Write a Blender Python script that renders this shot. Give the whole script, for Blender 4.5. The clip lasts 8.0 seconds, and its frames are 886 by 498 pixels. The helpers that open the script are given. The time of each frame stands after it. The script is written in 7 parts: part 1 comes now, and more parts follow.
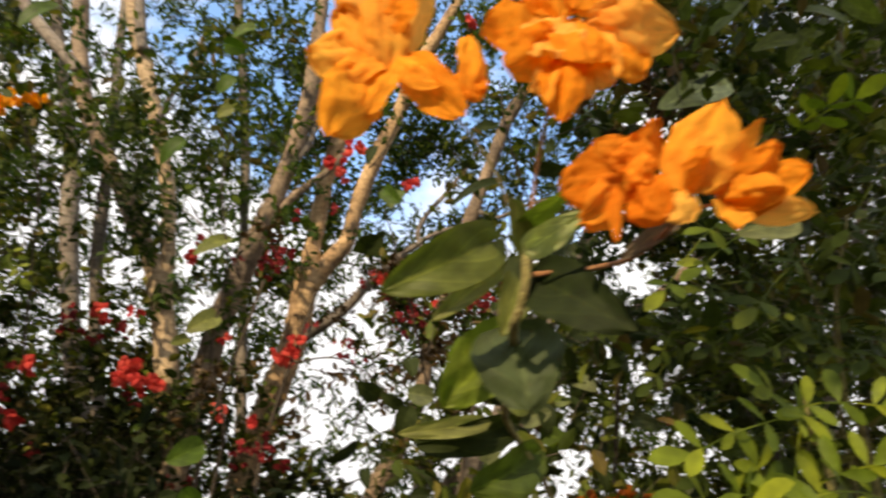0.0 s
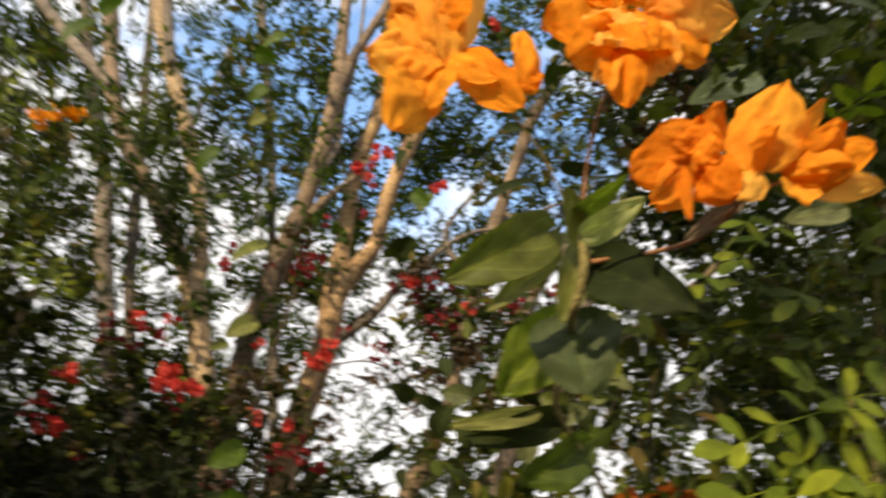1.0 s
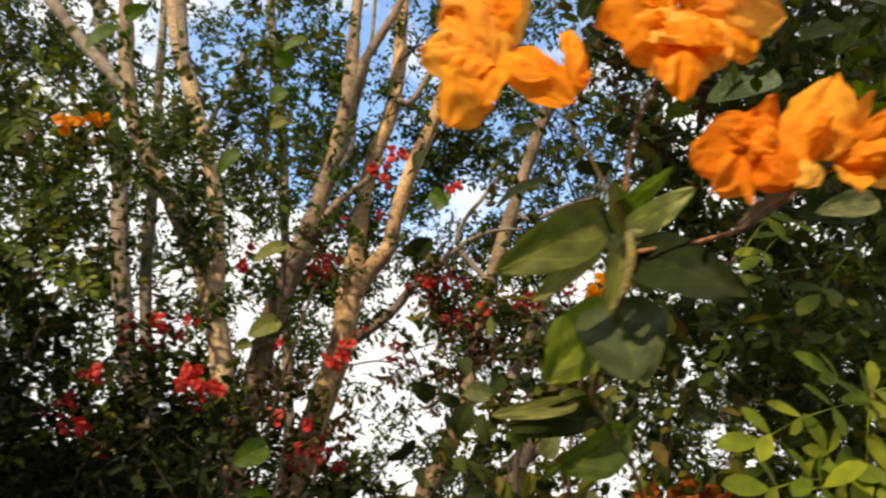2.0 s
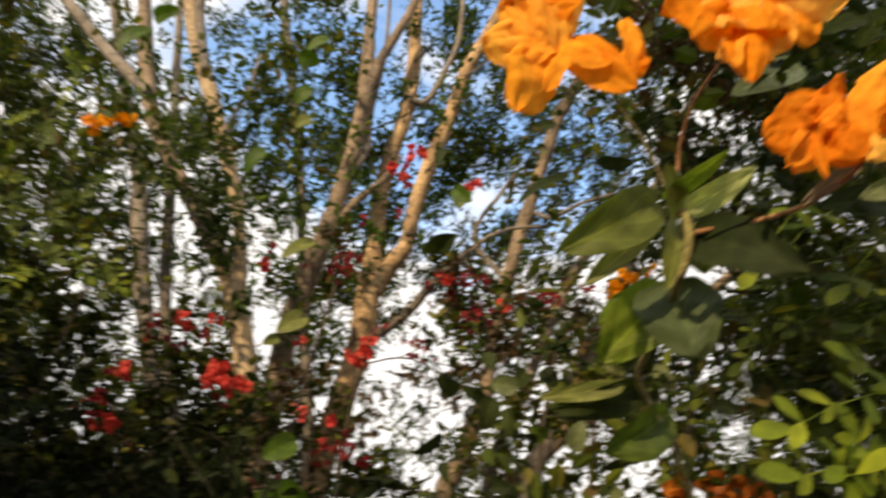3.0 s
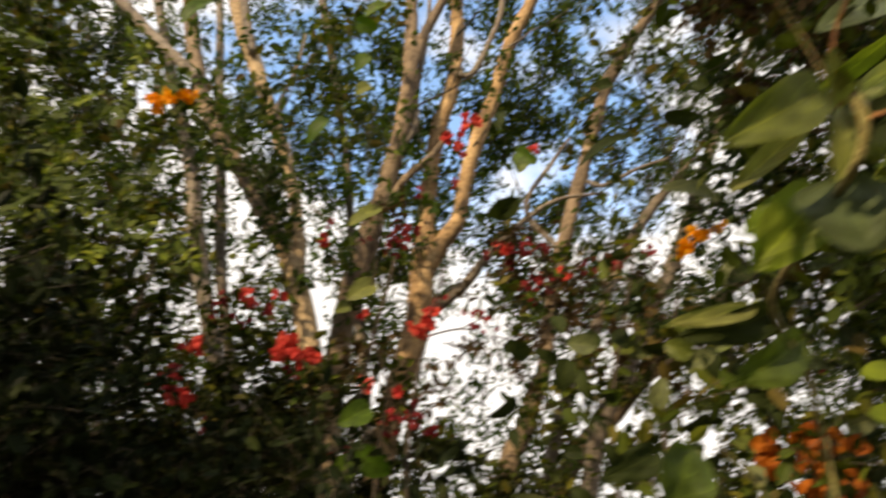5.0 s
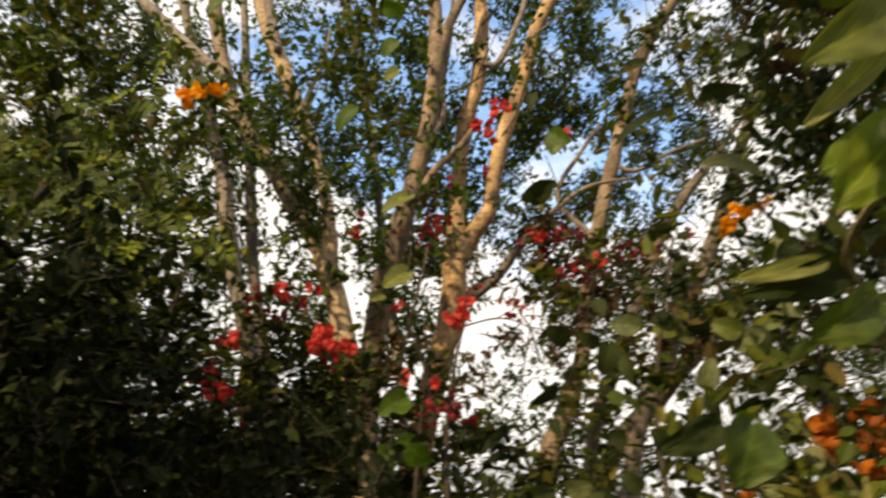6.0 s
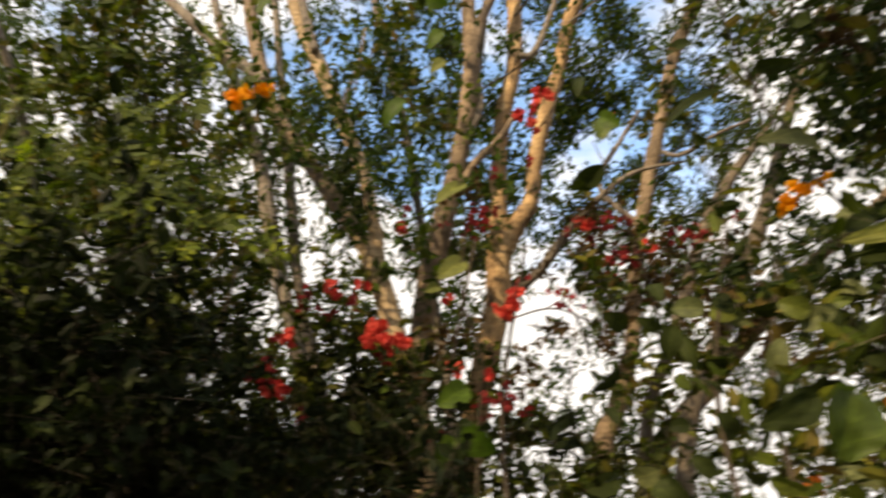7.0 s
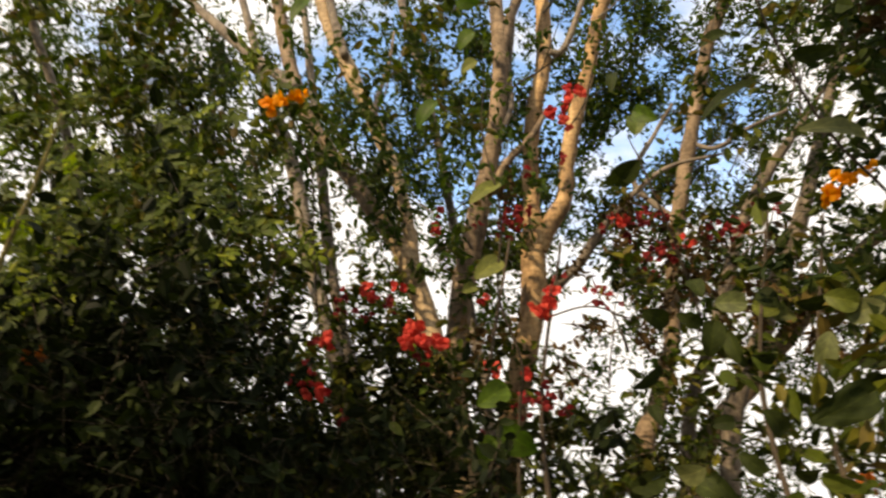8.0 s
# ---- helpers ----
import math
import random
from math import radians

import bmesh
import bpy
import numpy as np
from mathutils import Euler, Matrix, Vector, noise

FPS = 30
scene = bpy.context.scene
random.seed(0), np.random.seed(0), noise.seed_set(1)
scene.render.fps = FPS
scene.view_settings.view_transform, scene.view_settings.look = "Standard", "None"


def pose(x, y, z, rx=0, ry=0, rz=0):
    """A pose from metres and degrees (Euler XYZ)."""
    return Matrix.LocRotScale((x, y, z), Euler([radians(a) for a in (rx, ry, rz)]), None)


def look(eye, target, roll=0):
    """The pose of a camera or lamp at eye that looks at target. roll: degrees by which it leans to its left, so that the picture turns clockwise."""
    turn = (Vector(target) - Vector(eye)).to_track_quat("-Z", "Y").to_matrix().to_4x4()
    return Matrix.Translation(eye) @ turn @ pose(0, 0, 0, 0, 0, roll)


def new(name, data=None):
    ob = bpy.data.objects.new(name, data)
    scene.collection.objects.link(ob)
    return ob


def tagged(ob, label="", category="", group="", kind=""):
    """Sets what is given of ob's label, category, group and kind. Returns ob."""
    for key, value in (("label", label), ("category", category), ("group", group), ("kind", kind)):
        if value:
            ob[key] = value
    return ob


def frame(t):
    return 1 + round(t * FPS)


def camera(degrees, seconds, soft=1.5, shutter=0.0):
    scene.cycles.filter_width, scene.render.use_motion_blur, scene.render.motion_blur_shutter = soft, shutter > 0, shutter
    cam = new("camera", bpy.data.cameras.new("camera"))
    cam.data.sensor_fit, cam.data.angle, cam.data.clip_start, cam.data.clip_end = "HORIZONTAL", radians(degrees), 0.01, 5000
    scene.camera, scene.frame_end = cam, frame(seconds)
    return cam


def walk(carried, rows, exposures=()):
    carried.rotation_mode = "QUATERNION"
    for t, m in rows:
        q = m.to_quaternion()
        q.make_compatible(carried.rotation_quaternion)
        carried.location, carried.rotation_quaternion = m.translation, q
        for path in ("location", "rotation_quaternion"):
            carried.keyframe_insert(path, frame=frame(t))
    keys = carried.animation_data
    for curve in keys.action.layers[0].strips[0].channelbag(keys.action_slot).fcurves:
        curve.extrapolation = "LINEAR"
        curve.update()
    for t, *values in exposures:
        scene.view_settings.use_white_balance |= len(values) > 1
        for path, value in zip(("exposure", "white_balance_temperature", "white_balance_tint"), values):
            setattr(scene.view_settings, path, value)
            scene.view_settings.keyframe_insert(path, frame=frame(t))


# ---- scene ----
cam = camera(68.0, 8.0, soft=2.3, shutter=2.8)
PATH = [
    (0, (0.117, -0.019, 1.518), (-0.046, 1.787, 2.363), 5.70),
    (0.5, (0.104, -0.02, 1.509), (-0.099, 1.78, 2.358), 5.60),
    (0.867, (0.0917, -0.0273, 1.5001), (-0.1327, 1.768, 2.3521), 5.38),
    (0.933, (0.0876, -0.0286, 1.4985), (-0.132, 1.7669, 2.351), 5.34),
    (1, (0.087, -0.03, 1.497), (-0.142, 1.764, 2.35), 5.30),
    (1.067, (0.0865, -0.0313, 1.4957), (-0.1513, 1.7613, 2.349), 5.27),
    (1.133, (0.0826, -0.0322, 1.4945), (-0.1491, 1.761, 2.3481), 5.24),
    (1.367, (0.0757, -0.0356, 1.4906), (-0.1596, 1.7569, 2.345), 5.14),
    (1.433, (0.0728, -0.0367, 1.4894), (-0.1606, 1.7559, 2.3441), 5.12),
    (1.5, (0.071, -0.038, 1.488), (-0.166, 1.754, 2.343), 5.10),
    (1.567, (0.069, -0.0395, 1.4865), (-0.1718, 1.7518, 2.3419), 5.09),
    (1.633, (0.0656, -0.0411, 1.4849), (-0.1739, 1.7503, 2.3407), 5.08),
    (2, (0.0492, -0.0505, 1.4753), (-0.1989, 1.7387, 2.3333), 5.06),
    (2.45, (0.0263, -0.0629, 1.4617), (-0.2337, 1.7236, 2.3221), 5.09),
    (2.867, (0.0073, -0.0685, 1.4495), (-0.2643, 1.7165, 2.3095), 5.05),
    (2.933, (0.0027, -0.068, 1.4477), (-0.2632, 1.718, 2.3073), 5.03),
    (3, (0.002, -0.068, 1.446), (-0.272, 1.717, 2.305), 5.00),
    (3.067, (0.0014, -0.0678, 1.4444), (-0.2805, 1.7163, 2.3027), 4.97),
    (3.133, (-0.0026, -0.0664, 1.4428), (-0.2785, 1.7188, 2.3003), 4.93),
    (3.5, (-0.014, -0.059, 1.434), (-0.299, 1.727, 2.286), 4.70),
    (4, (-0.034, -0.044, 1.42), (-0.345, 1.744, 2.261), 4.50),
    (4.5, (-0.067, -0.037, 1.405), (-0.409, 1.751, 2.233), 4.30),
    (4.867, (-0.0946, -0.0308, 1.388), (-0.4644, 1.7567, 2.2053), 4.23),
    (4.933, (-0.1, -0.0292, 1.3849), (-0.4726, 1.7586, 2.2005), 4.22),
    (5, (-0.104, -0.028, 1.382), (-0.484, 1.759, 2.196), 4.20),
    (5.067, (-0.1076, -0.0265, 1.3793), (-0.4949, 1.7595, 2.192), 4.17),
    (5.133, (-0.1117, -0.024, 1.3768), (-0.5019, 1.7619, 2.1883), 4.14),
    (5.5, (-0.1246, -0.0071, 1.3651), (-0.5444, 1.7737, 2.1735), 3.92),
    (6, (-0.1364, 0.0191, 1.3529), (-0.5981, 1.7893, 2.1615), 3.48),
    (6.5, (-0.163, 0.03, 1.341), (-0.668, 1.789, 2.148), 3.00),
    (7, (-0.212, 0.019, 1.328), (-0.762, 1.767, 2.129), 2.50),
    (7.5, (-0.222, 0.017, 1.333), (-0.83, 1.75, 2.124), 2.60),
    (8, (-0.226, 0.013, 1.325), (-0.866, 1.731, 2.125), 2.30),
]
walk(cam, [(t, look(eye, target, roll)) for t, eye, target, roll in PATH], exposures=[(0.0, 0.43, 7250.0, 10.0), (3.0, 0.35, 7600.0, 10.0), (5.0, 0.35, 7850.0, 10.0), (8.0, 0.39, 7950.0, 10.0)])

# ---------------- world, sun ----------------
SUN_AZ, SUN_EL = 210.0, 32.0   # compass degrees from +y, clockwise
world = bpy.data.worlds.new("sky")
scene.world = world
world.use_nodes = True
wn, wl = world.node_tree.nodes, world.node_tree.links
wn.clear()
w_out = wn.new("ShaderNodeOutputWorld")
w_bg = wn.new("ShaderNodeBackground")
w_sky = wn.new("ShaderNodeTexSky")
w_sky.sky_type, w_sky.sun_disc = 'NISHITA', False
w_sky.sun_elevation, w_sky.sun_rotation = radians(SUN_EL), radians(SUN_AZ)
w_sky.air_density, w_sky.dust_density, w_sky.ozone_density = 1.2, 0.2, 4.5
w_co = wn.new("ShaderNodeTexCoord")
w_map = wn.new("ShaderNodeMapping")
w_map.inputs["Scale"].default_value = (1.0, 1.0, 2.2)
w_map.inputs["Location"].default_value = (0.35, 0.1, 0.0)
w_noise = wn.new("ShaderNodeTexNoise")
w_noise.inputs["Scale"].default_value = 2.6
w_noise.inputs["Detail"].default_value = 7.0
w_noise.inputs["Roughness"].default_value = 0.55
w_ramp = wn.new("ShaderNodeValToRGB")
w_ramp.color_ramp.elements[0].position, w_ramp.color_ramp.elements[1].position = 0.385, 0.53
w_sep = wn.new("ShaderNodeSeparateXYZ")
w_low = wn.new("ShaderNodeMapRange")
w_low.inputs["From Min"].default_value, w_low.inputs["From Max"].default_value = 0.36, 0.52
w_low.inputs["To Min"].default_value, w_low.inputs["To Max"].default_value = 0.155, -0.04
w_add = wn.new("ShaderNodeMath")
w_mix = wn.new("ShaderNodeMix")
w_mix.data_type = 'RGBA'
w_mix.inputs["B"].default_value = (6.4, 6.6, 7.15, 1)
wl.new(w_co.outputs["Generated"], w_map.inputs["Vector"])
wl.new(w_map.outputs["Vector"], w_noise.inputs["Vector"])
wl.new(w_co.outputs["Generated"], w_sep.inputs["Vector"])
wl.new(w_sep.outputs["Z"], w_low.inputs["Value"])
w_open = wn.new("ShaderNodeVectorMath")
w_open.operation = 'DOT_PRODUCT'
w_open.inputs[1].default_value = (-0.13, 0.775, 0.618)   # the middle of the wide break in the cloud
w_gap = wn.new("ShaderNodeMapRange")
w_gap.interpolation_type = 'SMOOTHSTEP'
w_gap.inputs["From Min"].default_value, w_gap.inputs["From Max"].default_value = 0.92, 0.992
w_gap.inputs["To Min"].default_value, w_gap.inputs["To Max"].default_value = 0.06, -0.085
w_open_low = wn.new("ShaderNodeVectorMath")
w_open_low.operation = 'DOT_PRODUCT'
w_open_low.inputs[1].default_value = (0.066, 0.866, 0.495)   # a small break low in the cloud
w_gap_low = wn.new("ShaderNodeMapRange")
w_gap_low.interpolation_type = 'SMOOTHSTEP'
w_gap_low.inputs["From Min"].default_value, w_gap_low.inputs["From Max"].default_value = 0.984, 0.999
w_gap_low.inputs["To Min"].default_value, w_gap_low.inputs["To Max"].default_value = 0.0, -0.13
w_gaps = wn.new("ShaderNodeMath")
w_clouds = wn.new("ShaderNodeMath")
wl.new(w_co.outputs["Generated"], w_open_low.inputs[0])
wl.new(w_open_low.outputs["Value"], w_gap_low.inputs["Value"])
wl.new(w_gap.outputs["Result"], w_gaps.inputs[0])
wl.new(w_gap_low.outputs["Result"], w_gaps.inputs[1])
wl.new(w_co.outputs["Generated"], w_open.inputs[0])
wl.new(w_open.outputs["Value"], w_gap.inputs["Value"])
wl.new(w_noise.outputs["Fac"], w_clouds.inputs[0])
wl.new(w_gaps.outputs["Value"], w_clouds.inputs[1])
wl.new(w_clouds.outputs["Value"], w_add.inputs[0])
wl.new(w_low.outputs["Result"], w_add.inputs[1])
wl.new(w_add.outputs["Value"], w_ramp.inputs["Fac"])
wl.new(w_ramp.outputs["Color"], w_mix.inputs["Factor"])
w_gain = wn.new("ShaderNodeVectorMath")
w_gain.operation = 'SCALE'
w_gain.inputs["Scale"].default_value = 2.2
wl.new(w_sky.outputs["Color"], w_gain.inputs[0])
wl.new(w_gain.outputs["Vector"], w_mix.inputs["A"])
wl.new(w_mix.outputs["Result"], w_bg.inputs["Color"])
wl.new(w_bg.outputs["Background"], w_out.inputs["Surface"])
w_bg.inputs["Strength"].default_value = 0.15

sun_data = bpy.data.lights.new("sun", 'SUN')
sun_data.energy, sun_data.angle, sun_data.color = 4.8, radians(0.6), (1.0, 0.82, 0.58)
sun = new("sun", sun_data)
_az, _el = radians(SUN_AZ), radians(SUN_EL)
TO_SUN = Vector((math.sin(_az) * math.cos(_el), math.cos(_az) * math.cos(_el), math.sin(_el)))
sun.matrix_world = look(TO_SUN * 30, (0, 0, 0))


# ---------------- materials ----------------
def nodes_of(name):
    m = bpy.data.materials.new(name)
    m.use_nodes = True
    n, l = m.node_tree.nodes, m.node_tree.links
    n.clear()
    return m, n, l, n.new("ShaderNodeOutputMaterial")


def ramp(n, stops):
    r = n.new("ShaderNodeValToRGB")
    el = r.color_ramp.elements
    while len(el) < len(stops):
        el.new(0.5)
    for e, (p, c) in zip(el, stops):
        e.position, e.color = p, (*c, 1)
    return r


def noise_tex(n, l, co, scale, detail=4.0, rough=0.55):
    t = n.new("ShaderNodeTexNoise")
    t.inputs["Scale"].default_value, t.inputs["Detail"].default_value, t.inputs["Roughness"].default_value = scale, detail, rough
    l.new(co, t.inputs["Vector"])
    return t


def thin_material(name, stops, through_colour, share, rough, gloss, grain, single=False, veins=0.0):
    """Leaf or bract tissue: coloured piece by piece, with some light coming through."""
    m, n, l, out = nodes_of(name)
    co = n.new("ShaderNodeTexCoord")
    if single:
        pick = n.new("ShaderNodeObjectInfo").outputs["Random"]
    else:
        pick = n.new("ShaderNodeNewGeometry").outputs["Random Per Island"]
    col = ramp(n, stops)
    l.new(pick, col.inputs["Fac"])
    big = noise_tex(n, l, co.outputs["Object"], grain, 5.0, 0.6)
    low = 0.78 if veins > 10 else 0.62
    dark = ramp(n, [(0.3, (low, low, low)), (0.7, (1.12, 1.12, 1.05))])
    l.new(big.outputs["Fac"], dark.inputs["Fac"])
    mul = n.new("ShaderNodeMix")
    mul.data_type, mul.blend_type = 'RGBA', 'MULTIPLY'
    mul.inputs["Factor"].default_value = 1.0
    l.new(col.outputs["Color"], mul.inputs["A"])
    l.new(dark.outputs["Color"], mul.inputs["B"])
    bump = n.new("ShaderNodeBump")
    bump.inputs["Strength"].default_value, bump.inputs["Distance"].default_value = (0.8 if veins > 10 else 0.35 if veins else 0.5), 0.0015
    if veins:
        uv = n.new("ShaderNodeUVMap")
        wave = n.new("ShaderNodeTexWave")
        wave.wave_type, wave.bands_direction = 'BANDS', 'DIAGONAL'
        wave.inputs["Scale"].default_value, wave.inputs["Distortion"].default_value = veins, 2.5
        l.new(uv.outputs["UV"], wave.inputs["Vector"])
        crease = noise_tex(n, l, co.outputs["Object"], 260, 5.0, 0.65)
        both = n.new("ShaderNodeMath")
        both.operation = 'MULTIPLY_ADD'
        both.inputs[1].default_value = 0.12
        l.new(wave.outputs["Fac"], both.inputs[0])
        l.new(crease.outputs["Fac"], both.inputs[2])
        l.new(both.outputs["Value"], bump.inputs["Height"])
        cut = n.new("ShaderNodeSeparateXYZ")
        l.new(uv.outputs["UV"], cut.inputs["Vector"])
        rib = ramp(n, [(0.010, (1.12, 1.10, 1.08) if veins > 10 else (1.45, 1.4, 1.3)), (0.045, (1.0, 1.0, 1.0))])
        l.new(cut.outputs["Y"], rib.inputs["Fac"])
        vein = n.new("ShaderNodeTexWave")
        vein.wave_type, vein.bands_direction, vein.wave_profile = 'BANDS', 'DIAGONAL', 'SAW'
        vein.inputs["Scale"].default_value, vein.inputs["Distortion"].default_value = 1.5, 1.2
        l.new(uv.outputs["UV"], vein.inputs["Vector"])
        line = ramp(n, [(0.0, (0.97, 0.97, 0.97) if veins > 10 else (0.90, 0.90, 0.90)), (0.80, (1.0, 1.0, 1.0)), (0.94, (1.05, 1.05, 1.04) if veins > 10 else (1.22, 1.2, 1.15))])
        l.new(vein.outputs["Fac"], line.inputs["Fac"])
        for tone in (rib, line):
            over = n.new("ShaderNodeMix")
            over.data_type, over.blend_type = 'RGBA', 'MULTIPLY'
            over.inputs["Factor"].default_value = 1.0
            l.new(mul.outputs["Result"], over.inputs["A"])
            l.new(tone.outputs["Color"], over.inputs["B"])
            mul = over
    else:
        l.new(big.outputs["Fac"], bump.inputs["Height"])
    p = n.new("ShaderNodeBsdfPrincipled")
    p.inputs["Roughness"].default_value = rough
    p.inputs["Specular IOR Level"].default_value = gloss
    l.new(mul.outputs["Result"], p.inputs["Base Color"])
    l.new(bump.outputs["Normal"], p.inputs["Normal"])
    tr = n.new("ShaderNodeBsdfTranslucent")
    tm = n.new("ShaderNodeMix")
    tm.data_type, tm.blend_type = 'RGBA', 'MULTIPLY'
    tm.inputs["Factor"].default_value = 1.0
    tm.inputs["B"].default_value = (*through_colour, 1)
    l.new(mul.outputs["Result"], tm.inputs["A"])
    l.new(tm.outputs["Result"], tr.inputs["Color"])
    mix = n.new("ShaderNodeMixShader")
    mix.inputs["Fac"].default_value = share
    l.new(p.outputs["BSDF"], mix.inputs[1])
    l.new(tr.outputs["BSDF"], mix.inputs[2])
    l.new(mix.outputs["Shader"], out.inputs["Surface"])
    return m


def bark_material(name, light, mid, dark, scale):
    m, n, l, out = nodes_of(name)
    co = n.new("ShaderNodeTexCoord")
    mp = n.new("ShaderNodeMapping")
    mp.inputs["Scale"].default_value = (1, 1, 0.35)
    l.new(co.outputs["Object"], mp.inputs["Vector"])
    a = noise_tex(n, l, mp.outputs["Vector"], scale, 6.0, 0.65)
    b = noise_tex(n, l, co.outputs["Object"], scale * 5, 5.0, 0.6)
    mp2 = n.new("ShaderNodeMapping")
    mp2.inputs["Scale"].default_value = (0.6, 0.6, 3.2)
    l.new(co.outputs["Object"], mp2.inputs["Vector"])
    rings = noise_tex(n, l, mp2.outputs["Vector"], scale * 1.3, 3.0, 0.5)
    c = ramp(n, [(0.30, dark), (0.48, mid), (0.66, light)])
    l.new(a.outputs["Fac"], c.inputs["Fac"])
    d = ramp(n, [(0.36, (0.45, 0.42, 0.38)), (0.60, (1.1, 1.1, 1.1))])
    l.new(b.outputs["Fac"], d.inputs["Fac"])
    mul = n.new("ShaderNodeMix")
    mul.data_type, mul.blend_type = 'RGBA', 'MULTIPLY'
    mul.inputs["Factor"].default_value = 0.65
    e = ramp(n, [(0.34, (0.34, 0.30, 0.25)), (0.46, (1.0, 1.0, 1.0))])
    l.new(rings.outputs["Fac"], e.inputs["Fac"])
    band = n.new("ShaderNodeMix")
    band.data_type, band.blend_type = 'RGBA', 'MULTIPLY'
    band.inputs["Factor"].default_value = 0.5
    l.new(c.outputs["Color"], band.inputs["A"])
    l.new(e.outputs["Color"], band.inputs["B"])
    l.new(band.outputs["Result"], mul.inputs["A"])
    l.new(d.outputs["Color"], mul.inputs["B"])
    bump = n.new("ShaderNodeBump")
    bump.inputs["Strength"].default_value, bump.inputs["Distance"].default_value = 0.7, 0.008
    l.new(b.outputs["Fac"], bump.inputs["Height"])
    p = n.new("ShaderNodeBsdfPrincipled")
    p.inputs["Roughness"].default_value = 0.85
    l.new(mul.outputs["Result"], p.inputs["Base Color"])
    l.new(bump.outputs["Normal"], p.inputs["Normal"])
    l.new(p.outputs["BSDF"], out.inputs["Surface"])
    return m


GREEN = (1.15, 1.35, 0.5)
M_FAR = thin_material("tree_leaf", [(0, (0.026, 0.050, 0.014)), (0.45, (0.050, 0.090, 0.020)), (0.85, (0.095, 0.140, 0.022)), (1, (0.16, 0.19, 0.035))], GREEN, 0.32, 0.6, 0.08, 30)
M_BUSH = thin_material("bush_leaf", [(0, (0.016, 0.026, 0.006)), (0.5, (0.060, 0.084, 0.012)), (0.74, (0.12, 0.140, 0.018)), (0.88, (0.10, 0.066, 0.024)), (1, (0.19, 0.19, 0.03))], GREEN, 0.30, 0.55, 0.12, 30)
# Hedge and thicket greens are darkened: the deep shade is in the colour.
M_HEDGE = thin_material("shaded_hedge_leaf", [(0, (0.006, 0.010, 0.004)), (0.7, (0.012, 0.019, 0.006)), (1, (0.03, 0.042, 0.010))], GREEN, 0.15, 0.6, 0.08, 30)
M_SHADE = thin_material("shaded_thicket_leaf", [(0, (0.014, 0.020, 0.007)), (0.7, (0.030, 0.040, 0.011)), (1, (0.075, 0.072, 0.020))], GREEN, 0.22, 0.6, 0.08, 30)
# Tree leaf darkened to imitate shaded, backlit foliage.
M_FARSHADE = thin_material("shaded_tree_leaf", [(0, (0.016, 0.032, 0.012)), (0.7, (0.036, 0.058, 0.018)), (1, (0.08, 0.10, 0.024))], GREEN, 0.28, 0.6, 0.10, 30)
M_DRY = thin_material("withered_leaf", [(0, (0.040, 0.026, 0.014)), (0.6, (0.085, 0.055, 0.024)), (1, (0.15, 0.095, 0.04))], (1.1, 1.0, 0.7), 0.3, 0.7, 0.08, 30)
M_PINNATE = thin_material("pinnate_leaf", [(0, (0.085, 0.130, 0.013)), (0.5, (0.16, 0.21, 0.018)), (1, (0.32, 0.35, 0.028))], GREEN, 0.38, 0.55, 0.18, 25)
M_LEAF = thin_material("bougainvillea_leaf", [(0, (0.060, 0.095, 0.016)), (0.5, (0.085, 0.120, 0.022)), (1, (0.13, 0.155, 0.035))], GREEN, 0.34, 0.5, 0.25, 55, True, 5.0)
M_PALE = thin_material("pale_leaf", [(0, (0.40, 0.44, 0.22)), (1, (0.54, 0.56, 0.30))], GREEN, 0.25, 0.5, 0.3, 55, True, 5.0)
# Two darker copies of the bougainvillea leaf, shade included in the colour.
M_DARKLEAF = thin_material("shaded_leaf", [(0, (0.018, 0.027, 0.008)), (1, (0.036, 0.050, 0.014))], GREEN, 0.18, 0.65, 0.10, 55, True, 5.0)
M_SHADELEAF = thin_material("shaded_green_leaf", [(0, (0.045, 0.066, 0.026)), (1, (0.065, 0.088, 0.036))], GREEN, 0.24, 0.6, 0.15, 40, True, 5.0)
M_FRESH = thin_material("fresh_green_leaf", [(0, (0.055, 0.105, 0.013)), (1, (0.095, 0.155, 0.022))], GREEN, 0.42, 0.5, 0.2, 40, True, 5.0)
M_OLIVELEAF = thin_material("olive_leaf", [(0, (0.15, 0.17, 0.045)), (1, (0.21, 0.225, 0.07))], GREEN, 0.34, 0.55, 0.2, 40, True, 5.0)
M_BROWNLEAF = thin_material("brown_bract", [(0, (0.13, 0.105, 0.080)), (1, (0.18, 0.145, 0.11))], (1.1, 1.0, 0.7), 0.3, 0.7, 0.1, 40, True, 5.0)
# Lighter leaf copy: sun glowing through the blade is put into its colour.
M_BRIGHT = thin_material("sunlit_leaf", [(0, (0.12, 0.175, 0.022)), (1, (0.18, 0.23, 0.036))], GREEN, 0.42, 0.5, 0.25, 55, True, 5.0)
M_GREYLEAF = thin_material("grey_green_leaf", [(0, (0.09, 0.11, 0.048)), (1, (0.17, 0.185, 0.085))], GREEN, 0.25, 0.6, 0.15, 55, True, 5.0)
M_ORANGE = thin_material("orange_bract", [(0, (0.88, 0.29, 0.024)), (0.45, (0.97, 0.40, 0.042)), (0.8, (0.98, 0.48, 0.080)), (1, (0.98, 0.52, 0.11))], (1.0, 0.98, 0.85), 0.46, 0.8, 0.05, 70, True, 14.0)
